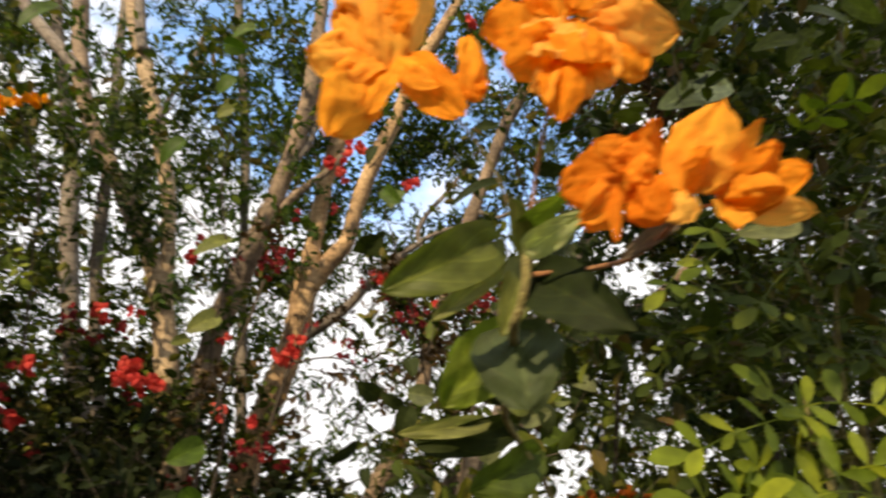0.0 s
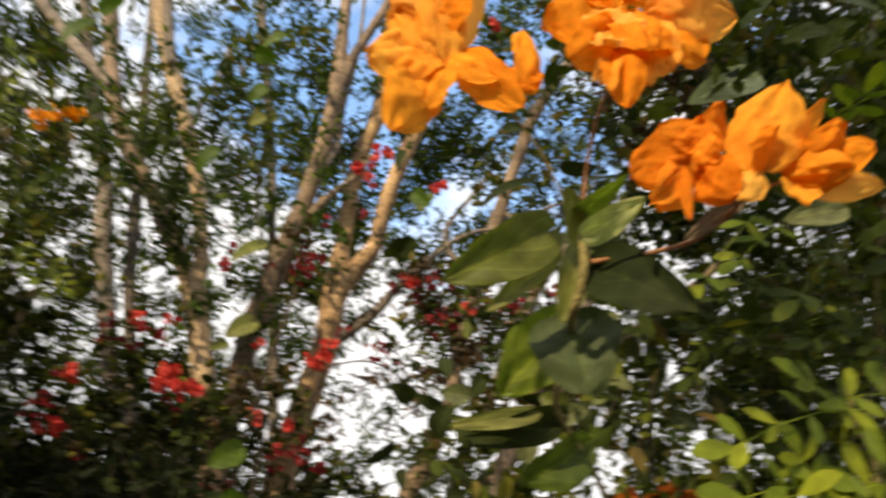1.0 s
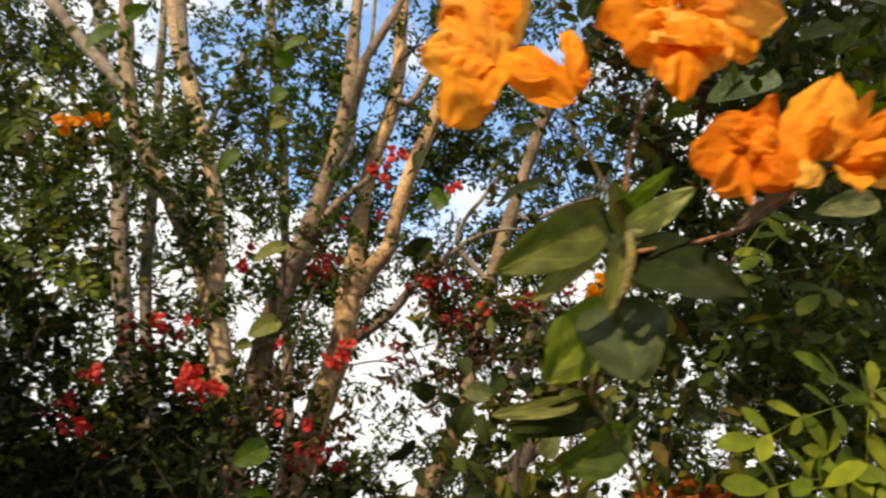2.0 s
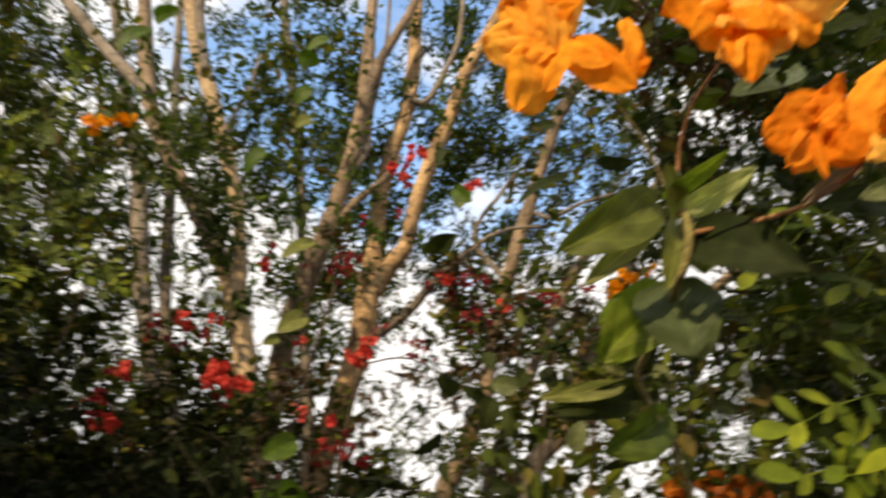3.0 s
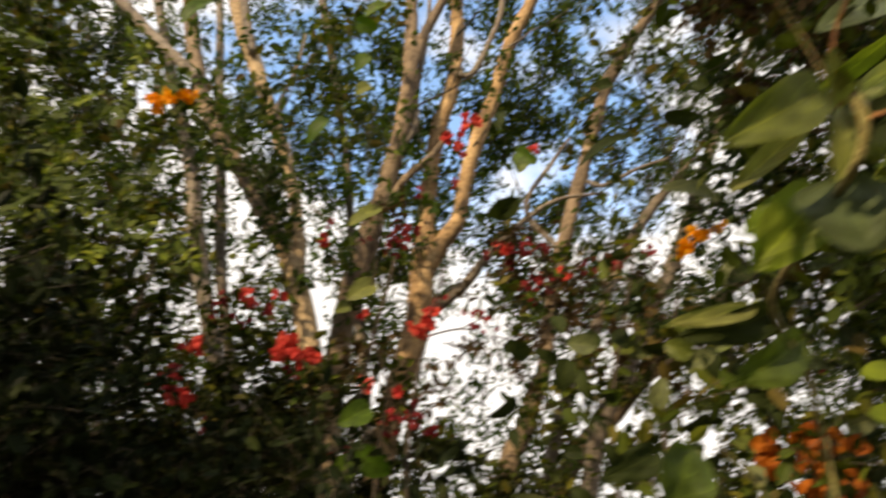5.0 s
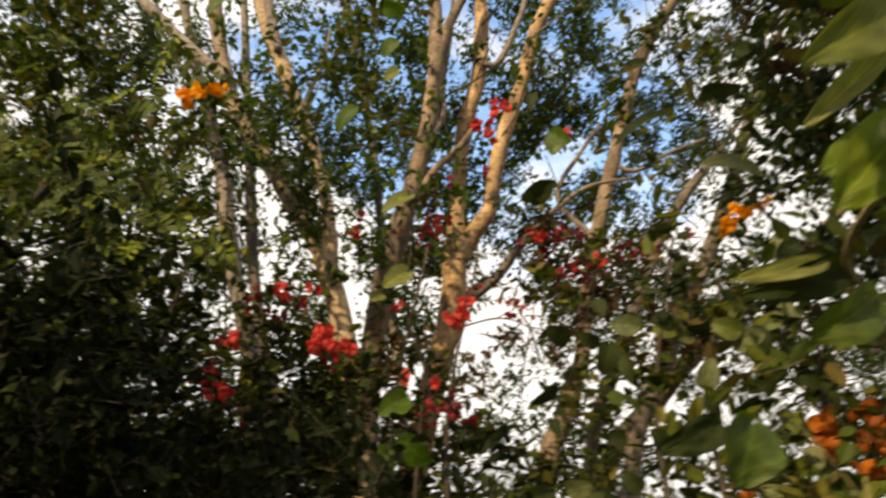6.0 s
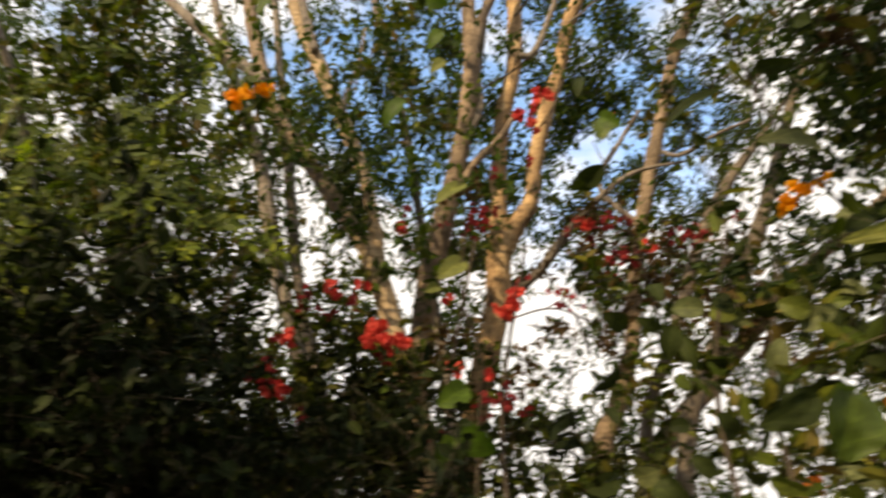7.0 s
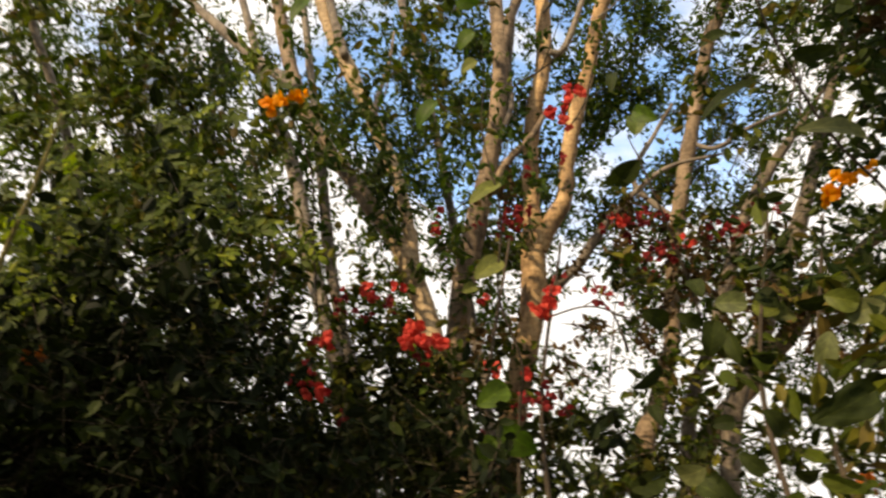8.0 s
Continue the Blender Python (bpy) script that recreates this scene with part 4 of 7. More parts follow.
crown(tree_i, [
    (2.88, 5.43, 3.12, 972), (2.40, 4.92, 3.01, 972), (3.29, 5.10, 3.17, 972), (2.63, 4.52, 2.91, 972), (2.82, 5.47, 2.35, 972),
    (2.39, 5.01, 2.51, 972), (3.37, 5.49, 2.35, 972), (2.76, 4.99, 2.24, 972), (2.59, 5.09, 2.11, 972), (2.96, 6.27, 1.99, 972),
    (2.97, 5.24, 1.92, 972), (3.27, 6.00, 2.18, 972)], FAR_R, FAR_LEAF, M_FAR, 18)

# Dark mass at upper left; the leaf colour supplies its shade.
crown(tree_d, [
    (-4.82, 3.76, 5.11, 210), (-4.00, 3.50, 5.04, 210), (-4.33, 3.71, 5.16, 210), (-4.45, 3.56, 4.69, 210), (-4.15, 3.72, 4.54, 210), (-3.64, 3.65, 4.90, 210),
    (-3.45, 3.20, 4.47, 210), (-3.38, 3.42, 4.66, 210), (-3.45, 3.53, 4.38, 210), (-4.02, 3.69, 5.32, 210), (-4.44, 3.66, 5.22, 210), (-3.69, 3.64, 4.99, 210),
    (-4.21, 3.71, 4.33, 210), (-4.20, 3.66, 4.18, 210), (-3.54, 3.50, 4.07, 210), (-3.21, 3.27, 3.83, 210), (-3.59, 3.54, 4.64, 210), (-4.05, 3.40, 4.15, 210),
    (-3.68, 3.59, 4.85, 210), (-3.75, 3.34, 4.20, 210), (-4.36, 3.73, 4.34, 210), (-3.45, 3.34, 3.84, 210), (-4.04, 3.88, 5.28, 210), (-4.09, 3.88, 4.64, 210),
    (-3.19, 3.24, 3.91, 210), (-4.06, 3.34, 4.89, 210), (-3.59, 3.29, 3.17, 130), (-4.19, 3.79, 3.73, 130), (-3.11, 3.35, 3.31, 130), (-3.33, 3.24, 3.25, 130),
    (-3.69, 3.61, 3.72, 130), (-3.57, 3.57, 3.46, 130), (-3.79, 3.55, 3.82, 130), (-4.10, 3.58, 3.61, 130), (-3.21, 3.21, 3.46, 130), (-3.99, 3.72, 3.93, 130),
    (-4.18, 3.84, 3.85, 130), (-3.77, 3.44, 3.63, 130)], 0.24, FAR_LEAF, M_FARSHADE, 19, "crown", "dense leaves coloured dark as if shaded")

# thin side branches
side_shoots(tree_a, [(-0.918, 3.300, 2.890, 0.9), (-0.908, 3.300, 3.451, 0.8), (-0.820, 3.300, 4.462, 0.6), (-0.675, 3.300, 3.572, 0.8), (-0.477, 3.300, 4.331, 0.6), (-0.663, 3.300, 2.692, 0.7)], 71)
side_shoots(tree_b, [(-1.214, 3.100, 2.763, 1.0), (-1.128, 3.100, 3.146, 0.9), (-1.068, 3.100, 3.684, 0.8), (-1.059, 3.100, 4.111, 0.6), (-1.268, 3.100, 2.441, 0.9)], 72)
side_shoots(tree_c, [(-1.399, 2.650, 2.537, 0.8), (-1.717, 2.650, 2.994, 0.8), (-2.035, 2.650, 3.433, 0.7), (-1.645, 2.650, 3.374, 0.7), (-1.403, 2.650, 2.745, 0.9), (-2.335, 2.650, 3.843, 0.6)], 73)
side_shoots(tree_e, [(-0.114, 3.500, 3.122, 0.8), (0.042, 3.500, 3.759, 0.8), (0.300, 3.500, 4.478, 0.6), (-0.220, 3.500, 2.575, 0.9), (-0.042, 3.500, 3.430, 0.9)], 74)
side_shoots(tree_f, [(0.112, 3.750, 2.797, 0.8), (0.413, 3.750, 3.382, 0.7), (0.597, 3.750, 3.619, 0.6)], 75)
side_shoots(tree_g, [(0.408, 4.250, 2.859, 0.9), (0.641, 4.250, 3.370, 0.8), (0.764, 4.250, 3.701, 0.7)], 76)
side_shoots(tree_d3, [(-1.682, 4.100, 3.452, 1.0), (-1.812, 4.100, 4.085, 0.9), (-1.530, 4.100, 2.725, 1.1)], 77)
side_shoots(tree_h, [(0.481, 4.800, 2.635, 1.1), (0.850, 4.800, 3.025, 1.0), (0.214, 4.800, 2.323, 1.1)], 78)

side_shoots(tree_e, [(-0.575, 3.500, 2.058, 0.7), (-0.466, 3.500, 2.246, 0.6), (-0.010, 3.500, 2.454, 0.8), (0.144, 3.500, 2.722, 0.8), (0.402, 3.500, 3.004, 0.8), (0.146, 3.500, 3.220, 0.7), (0.452, 3.500, 3.533, 0.7)], 81, M_TWIG)
side_shoots(tree_d, [(-2.425, 3.350, 3.112, 0.8), (-2.585, 3.350, 3.610, 0.8), (-2.795, 3.350, 4.072, 0.7), (-2.248, 3.350, 2.595, 0.9)], 82, M_TWIG)
side_shoots(tree_d2, [(-2.461, 3.750, 3.056, 1.0), (-2.635, 3.750, 3.866, 0.9)], 83, M_TWIG)

# climbing shoots on the trunks
crown(tree_e, [
    (-0.39, 3.82, 3.13, 42), (0.05, 3.87, 3.26, 42), (-0.22, 3.67, 3.88, 42), (-0.17, 3.78, 4.14, 42), (-0.49, 4.17, 4.58, 42), (-0.23, 4.01, 4.30, 42),
    (-0.08, 4.24, 3.80, 42), (-0.51, 3.80, 4.02, 42), (-0.65, 3.88, 4.41, 42), (-0.29, 3.92, 3.68, 42), (-0.04, 3.69, 4.08, 42), (-0.30, 3.86, 4.46, 42),
    (-0.24, 4.21, 3.69, 42), (-0.69, 4.10, 3.34, 42), (0.35, 3.86, 4.29, 42)], 0.26, 0.034, M_FARSHADE, 71, "crown")
crown(tree_f, [
    (0.53, 3.82, 3.19, 42), (0.57, 3.91, 3.73, 42), (0.62, 4.09, 3.51, 42), (0.29, 3.66, 3.25, 42), (0.64, 3.69, 3.39, 42), (0.41, 3.86, 3.97, 42),
    (0.45, 3.65, 3.36, 42), (0.78, 3.80, 3.58, 42), (0.95, 4.06, 3.41, 42), (0.61, 3.71, 3.66, 42), (0.28, 3.72, 3.59, 42), (0.53, 4.12, 3.11, 42)], 0.26, 0.034, M_FAR, 72, "crown")
crown(tree_c, [
    (-1.55, 2.35, 3.20, 50), (-1.18, 2.21, 2.79, 50), (-1.46, 2.26, 3.26, 50), (-1.26, 2.26, 3.18, 50), (-1.34, 2.31, 2.61, 50), (-1.40, 2.22, 2.80, 50),
    (-1.55, 2.27, 2.70, 50), (-1.20, 2.15, 3.10, 50)], 0.16, 0.043, M_FARSHADE, 73, "crown")
crown(tree_c, [
    (-1.62, 3.20, 3.53, 40), (-1.52, 3.02, 4.10, 40), (-1.70, 3.13, 4.11, 40), (-1.44, 3.04, 3.31, 40), (-1.39, 2.90, 3.33, 40), (-1.47, 2.95, 3.19, 40),
    (-1.70, 2.83, 4.06, 40), (-1.66, 3.07, 4.26, 40)], 0.16, 0.043, M_FAR, 74, "crown")
crown(tree_a, [(-0.953, 3.200, 2.533, 15), (-0.922, 3.200, 2.761, 26), (-0.879, 3.200, 3.372, 26), (-0.790, 3.200, 4.140, 36), (-0.573, 3.200, 3.749, 31), (-0.477, 3.200, 4.177, 31), (-0.97, 3.20, 2.15, 14), (-0.698, 3.200, 3.059, 20)], 0.11, 0.050, M_FAR, 61, "climbing_shoot", "small leaves climbing the trunk")
crown(tree_b, [(-1.223, 3.000, 2.379, 67), (-1.193, 3.000, 2.688, 62), (-1.117, 3.000, 3.039, 36), (-1.043, 3.000, 3.419, 31), (-1.025, 3.000, 3.939, 36), (-1.033, 3.000, 4.385, 31)], 0.11, 0.050, M_FAR, 62, "climbing_shoot", "small leaves climbing the trunk")
crown(tree_c, [(-1.405, 2.550, 2.580, 46), (-1.579, 2.550, 2.843, 36), (-1.791, 2.550, 3.099, 46), (-1.981, 2.550, 3.395, 31), (-2.150, 2.550, 3.798, 31), (-1.401, 2.550, 2.846, 46), (-1.551, 2.550, 3.233, 46), (-1.746, 2.550, 3.671, 31), (-1.17, 2.55, 1.99, 47)], 0.11, 0.050, M_FAR, 63, "climbing_shoot", "small leaves climbing the trunk")
crown(tree_e, [(-0.210, 3.400, 2.576, 41), (-0.160, 3.400, 2.879, 41), (-0.071, 3.400, 3.203, 26), (0.144, 3.400, 4.075, 31), (0.347, 3.400, 4.485, 41), (-0.259, 3.400, 2.231, 52)], 0.11, 0.050, M_FAR, 64, "climbing_shoot", "small leaves climbing the trunk")

# leafy shoots hanging among the limbs
rng = random.Random(31)
for owner, x0, x1, y, z0, z1, many, seed in ((tree_c, -2.0, -1.15, 2.45, 2.45, 3.75, 17, 91), (tree_d, -2.5, -1.75, 2.75, 2.6, 3.9, 13, 92), (tree_b, -1.15, -0.75, 2.85, 2.6, 3.9, 8, 93)):
    crown(owner, [(rng.uniform(x0, x1), y + rng.uniform(-0.15, 0.1), rng.uniform(z0, z1), rng.randint(10, 30)) for k in range(many)], 0.13, 0.052, M_FAR, seed, "leafy_shoot", "hanging leafy shoots")

# ---------------- bougainvillea bushes and hedge ----------------
BUSH_LEAF, BUSH_R = 0.056, 0.15
bush_left = thing("bougainvillea_bush", "tall dark green bougainvillea bush with red bracts", "bush", "bougainvillea bushes")
bush_mid = thing("bougainvillea_bush", "bougainvillea bush with scattered red bracts among trunks", "bush", "bougainvillea bushes")
bush_right = thing("bougainvillea_bush", "leafy green bush with a few red and orange bracts", "bush", "bougainvillea bushes")
bush_far_right = thing("bougainvillea_bush", "dense green bush in front of the trees", "bush", "bougainvillea bushes")
for owner, x, y in ((bush_left, -2.2, 2.1), (bush_left, -1.9, 2.3), (bush_mid, -0.9, 2.5), (bush_mid, -0.7, 2.6), (bush_right, 0.1, 2.5), (bush_right, 0.3, 2.6), (bush_far_right, 1.2, 2.4), (bush_far_right, 1.4, 2.2)):
    limb("stem", [(x, y, 0.0, 0.018), (x + 0.05, y + 0.04, 0.5, 0.015), (x + 0.02, y - 0.03, 1.1, 0.012), (x - 0.06, y + 0.05, 1.8, 0.009), (x + 0.05, y, 2.5, 0.005)], M_TWIG, owner, sides=7)
crown(bush_left, [
    (-3.40, 1.54, 3.43, 142), (-4.08, 1.69, 3.74, 142), (-3.04, 1.66, 3.52, 71), (-3.29, 1.68, 3.62, 71), (-2.92, 1.71, 3.77, 71),
    (-3.29, 1.84, 3.81, 71), (-2.25, 1.56, 3.46, 71), (-2.51, 1.65, 3.40, 71), (-2.27, 1.79, 3.59, 96), (-2.43, 1.82, 3.72, 96),
    (-1.97, 1.81, 3.84, 31), (-1.86, 1.58, 3.60, 31), (-1.77, 2.04, 3.95, 29), (-3.61, 1.80, 3.43, 142), (-4.05, 1.74, 3.39, 142),
    (-3.05, 1.72, 3.25, 71), (-3.13, 1.77, 3.20, 71), (-2.68, 1.78, 3.24, 49), (-2.91, 1.78, 3.20, 49), (-2.46, 1.74, 3.39, 71),
    (-2.55, 1.77, 3.25, 71), (-2.14, 1.75, 3.30, 96), (-2.42, 1.95, 3.36, 96), (-1.88, 1.91, 3.38, 31)], BUSH_R, BUSH_LEAF, M_BUSH, 100 + 1, "foliage")
crown(bush_left, [
    (-2.10, 1.95, 3.33, 31), (-3.63, 1.94, 2.96, 252), (-3.46, 1.69, 2.90, 252), (-3.37, 2.11, 3.27, 126), (-3.14, 1.79, 2.96, 126),
    (-2.75, 1.89, 3.19, 96), (-3.28, 2.14, 3.10, 96), (-2.56, 1.95, 3.14, 126), (-2.76, 1.98, 3.22, 126), (-2.49, 2.16, 3.40, 126),
    (-2.42, 2.05, 3.06, 126), (-1.73, 1.90, 2.97, 71), (-1.84, 1.88, 2.86, 71), (-1.70, 2.11, 3.03, 29), (-3.36, 1.97, 2.72, 252),
    (-3.42, 1.78, 2.59, 252), (-3.12, 2.00, 2.84, 126), (-3.45, 2.15, 2.80, 126), (-2.66, 1.99, 2.84, 126), (-3.08, 2.12, 2.80, 126),
    (-2.38, 1.93, 2.83, 126), (-2.70, 2.18, 2.74, 126), (-2.35, 2.21, 3.04, 126), (-2.23, 2.07, 2.72, 126)], BUSH_R, BUSH_LEAF, M_BUSH, 100 + 2, "foliage")
crown(bush_left, [
    (-2.00, 2.20, 2.98, 71), (-2.17, 2.25, 3.05, 71), (-1.61, 2.20, 2.88, 29), (-3.65, 2.18, 2.54, 329), (-3.49, 2.00, 2.33, 329),
    (-3.36, 2.43, 2.57, 164), (-3.04, 2.02, 2.33, 164), (-3.00, 2.36, 2.68, 164), (-2.74, 2.03, 2.55, 164), (-2.44, 2.21, 2.60, 164),
    (-2.85, 2.39, 2.79, 164), (-2.14, 2.23, 2.42, 164), (-2.28, 2.10, 2.56, 164), (-1.80, 2.29, 2.47, 96), (-2.12, 2.34, 2.60, 96),
    (-1.75, 2.50, 2.76, 14), (-1.57, 2.17, 2.44, 14), (-3.28, 2.06, 2.21, 329), (-3.97, 2.48, 2.18, 329), (-2.81, 2.08, 2.19, 164),
    (-3.49, 2.48, 2.37, 164), (-2.94, 2.40, 2.34, 164), (-2.91, 2.23, 2.25, 164), (-2.30, 2.17, 2.28, 164)], BUSH_R, BUSH_LEAF, M_BUSH, 100 + 3, "foliage")
crown(bush_left, [
    (-2.56, 2.33, 2.16, 164), (-2.17, 2.27, 2.37, 164), (-2.25, 2.27, 2.30, 164), (-2.02, 2.59, 2.40, 126), (-2.21, 2.57, 2.48, 126),
    (-1.74, 2.67, 2.42, 32), (-1.60, 2.20, 2.28, 32), (-3.45, 2.39, 1.95, 192), (-3.94, 2.46, 1.95, 192), (-3.37, 2.57, 2.12, 96),
    (-3.00, 2.17, 1.97, 96), (-3.01, 2.72, 1.95, 96), (-2.66, 2.24, 1.97, 96), (-2.62, 2.70, 2.00, 96), (-2.61, 2.57, 1.93, 96),
    (-2.07, 2.27, 2.08, 96), (-2.09, 2.30, 1.94, 96), (-1.95, 2.53, 2.18, 71), (-2.10, 2.73, 2.04, 71), (-1.60, 2.35, 1.97, 29),
    (-3.87, 2.77, 1.69, 192), (-3.53, 2.29, 1.62, 192), (-3.16, 2.67, 1.71, 96), (-3.53, 2.77, 1.63, 96)], BUSH_R, BUSH_LEAF, M_BUSH, 100 + 4, "foliage")
crown(bush_left, [
    (-3.06, 2.78, 1.84, 96), (-3.07, 2.69, 1.72, 96), (-2.66, 2.82, 1.70, 96), (-2.80, 2.80, 1.64, 96), (-2.16, 2.69, 1.66, 96),
    (-2.44, 2.69, 1.80, 96), (-1.91, 2.70, 1.75, 71), (-2.03, 2.71, 1.76, 71), (-1.51, 2.61, 1.72, 71), (-1.57, 2.53, 1.70, 71),
    (-3.61, 2.76, 1.42, 192), (-3.53, 2.38, 1.43, 192), (-2.88, 2.46, 1.55, 96), (-3.32, 2.70, 1.43, 96), (-2.92, 2.87, 1.38, 96),
    (-2.72, 2.44, 1.44, 96), (-2.52, 2.82, 1.54, 96), (-2.64, 2.81, 1.38, 96), (-2.16, 2.73, 1.49, 96), (-2.12, 2.46, 1.60, 96),
    (-1.98, 2.93, 1.44, 96), (-1.90, 2.57, 1.47, 96), (-1.46, 2.72, 1.43, 96), (-1.90, 3.10, 1.45, 96)], BUSH_R, BUSH_LEAF, M_BUSH, 100 + 5, "foliage")
crown(bush_mid, [
    (-1.39, 1.95, 3.84, 29), (-1.20, 2.13, 3.86, 31), (-1.11, 1.86, 3.52, 31), (-0.82, 2.03, 4.00, 29), (-0.60, 2.12, 4.00, 29),
    (-1.38, 1.83, 3.18, 29), (-1.11, 2.11, 3.57, 31), (-1.19, 2.17, 3.45, 31), (-0.93, 2.24, 3.56, 29), (-1.28, 2.03, 3.06, 29),
    (-0.99, 2.19, 3.17, 49), (-1.34, 2.36, 3.37, 49), (-1.01, 2.41, 3.26, 29), (-1.58, 2.53, 2.97, 29), (-1.04, 2.35, 3.07, 29),
    (-1.54, 2.56, 2.70, 29), (-1.08, 2.57, 2.61, 29), (-1.38, 2.59, 2.42, 14), (-1.58, 2.78, 2.32, 31), (-1.04, 2.66, 2.53, 31),
    (-1.19, 2.63, 2.51, 14), (-0.43, 2.62, 2.41, 29), (-1.20, 2.49, 1.95, 50), (-1.48, 2.70, 2.07, 71)], BUSH_R, BUSH_LEAF, M_BUSH, 100 + 6, "foliage")
crown(bush_mid, [
    (-1.00, 2.80, 2.08, 50), (-1.07, 2.48, 2.04, 50), (-1.39, 3.02, 1.75, 50), (-1.47, 2.77, 1.86, 71), (-1.12, 3.01, 1.81, 50),
    (-1.24, 2.78, 1.98, 50), (-0.78, 3.08, 1.94, 50), (-0.83, 2.79, 1.79, 50), (-0.41, 3.14, 2.07, 29), (-1.25, 2.70, 1.49, 96),
    (-1.41, 2.82, 1.53, 96), (-1.01, 3.04, 1.58, 67), (-1.30, 3.29, 1.46, 96), (-0.83, 3.13, 1.69, 115), (-0.84, 2.79, 1.53, 115),
    (-0.38, 3.29, 1.55, 96), (-0.57, 2.82, 1.63, 96)], BUSH_R, BUSH_LEAF, M_BUSH, 100 + 7, "foliage")
crown(bush_right, [
    (-0.24, 1.94, 3.70, 29), (0.16, 1.88, 3.65, 29), (0.38, 1.94, 3.69, 31), (0.27, 2.22, 4.10, 31), (0.72, 2.29, 4.01, 49),
    (0.58, 2.13, 4.02, 49), (0.09, 2.40, 3.66, 29), (0.52, 2.42, 3.75, 31), (0.28, 1.98, 3.39, 31), (0.63, 2.07, 3.45, 49),
    (0.70, 2.47, 3.72, 49), (0.03, 2.25, 3.09, 29), (0.42, 2.55, 3.33, 31), (0.27, 2.16, 3.30, 31), (0.79, 2.56, 3.62, 49),
    (0.57, 2.50, 3.52, 49), (-0.04, 2.53, 3.09, 29), (0.35, 2.62, 3.28, 29), (0.73, 2.48, 2.91, 31), (0.51, 2.33, 3.10, 31),
    (-0.34, 2.73, 2.79, 29), (-0.03, 2.41, 2.71, 29), (0.67, 2.74, 2.94, 29), (-0.16, 2.75, 2.48, 31)], BUSH_R, BUSH_LEAF, M_BUSH, 100 + 8, "foliage")
crown(bush_right, [
    (-0.31, 2.51, 2.35, 31), (0.20, 2.96, 2.62, 31), (0.03, 2.84, 2.53, 31), (0.49, 2.80, 2.53, 29), (0.65, 2.99, 2.48, 29),
    (-0.10, 2.91, 2.17, 31), (-0.25, 3.03, 2.36, 31), (0.14, 2.79, 2.18, 49), (0.01, 2.90, 2.09, 49), (0.51, 2.97, 2.21, 71),
    (0.37, 3.09, 2.43, 71), (0.70, 2.66, 2.20, 71), (0.62, 3.14, 2.26, 71), (-0.17, 2.91, 1.96, 71), (-0.25, 3.00, 1.87, 71),
    (0.14, 2.97, 2.07, 71), (-0.02, 2.96, 1.94, 71), (0.51, 3.24, 1.89, 71), (0.27, 2.98, 1.84, 71), (0.66, 2.85, 1.91, 71),
    (0.61, 3.10, 2.04, 71), (-0.07, 3.17, 1.64, 126), (-0.30, 3.11, 1.61, 126), (0.18, 3.20, 1.77, 96)], BUSH_R, BUSH_LEAF, M_BUSH, 100 + 9, "foliage")
crown(bush_right, [
    (0.09, 3.37, 1.77, 96), (0.38, 2.85, 1.66, 96), (0.32, 3.03, 1.60, 96), (0.80, 3.07, 1.81, 96), (0.52, 2.82, 1.78, 96)], BUSH_R, BUSH_LEAF, M_BUSH, 100 + 10, "foliage")
crown(bush_far_right, [
    (0.94, 2.06, 3.87, 96), (0.95, 2.35, 4.15, 96), (1.23, 2.13, 3.71, 96), (1.23, 2.35, 4.17, 96), (1.52, 2.04, 3.78, 96),
    (1.41, 2.06, 3.81, 96), (1.90, 2.26, 4.09, 96), (1.74, 2.22, 3.91, 96), (1.01, 2.38, 3.56, 96), (0.79, 2.09, 3.54, 96),
    (1.23, 2.16, 3.46, 96), (1.36, 2.55, 3.92, 96), (1.78, 2.50, 3.96, 96), (1.60, 2.61, 3.79, 96), (1.80, 2.37, 3.53, 96),
    (1.93, 2.64, 3.94, 96), (1.01, 2.30, 3.20, 96), (0.92, 2.45, 3.39, 96), (1.27, 2.44, 3.23, 96), (1.18, 2.54, 3.44, 96),
    (1.72, 2.66, 3.59, 96), (1.57, 2.67, 3.61, 96), (1.75, 2.31, 3.37, 96), (1.67, 2.38, 3.30, 96)], BUSH_R, BUSH_LEAF, M_BUSH, 100 + 11, "foliage")
crown(bush_far_right, [
    (0.93, 2.38, 2.86, 96), (0.84, 2.42, 2.98, 96), (1.25, 2.30, 3.04, 164), (1.13, 2.44, 3.09, 164), (1.72, 2.67, 3.33, 164),
    (1.46, 2.62, 3.25, 164), (2.02, 2.72, 3.27, 164), (1.76, 2.56, 3.17, 164), (0.99, 2.57, 2.72, 96), (0.86, 2.41, 2.76, 96),
    (1.27, 2.72, 2.73, 126), (1.25, 2.92, 2.79, 126), (1.52, 2.62, 2.80, 126), (1.54, 2.86, 3.00, 126), (1.99, 2.87, 2.94, 126),
    (1.79, 2.80, 2.79, 126), (1.00, 2.76, 2.46, 49), (0.82, 2.71, 2.53, 49), (1.36, 2.98, 2.70, 71), (1.19, 2.85, 2.48, 71),
    (1.56, 2.79, 2.69, 71), (1.43, 2.69, 2.48, 71), (1.96, 3.00, 2.69, 71), (1.79, 2.99, 2.67, 71)], BUSH_R, BUSH_LEAF, M_BUSH, 100 + 12, "foliage")
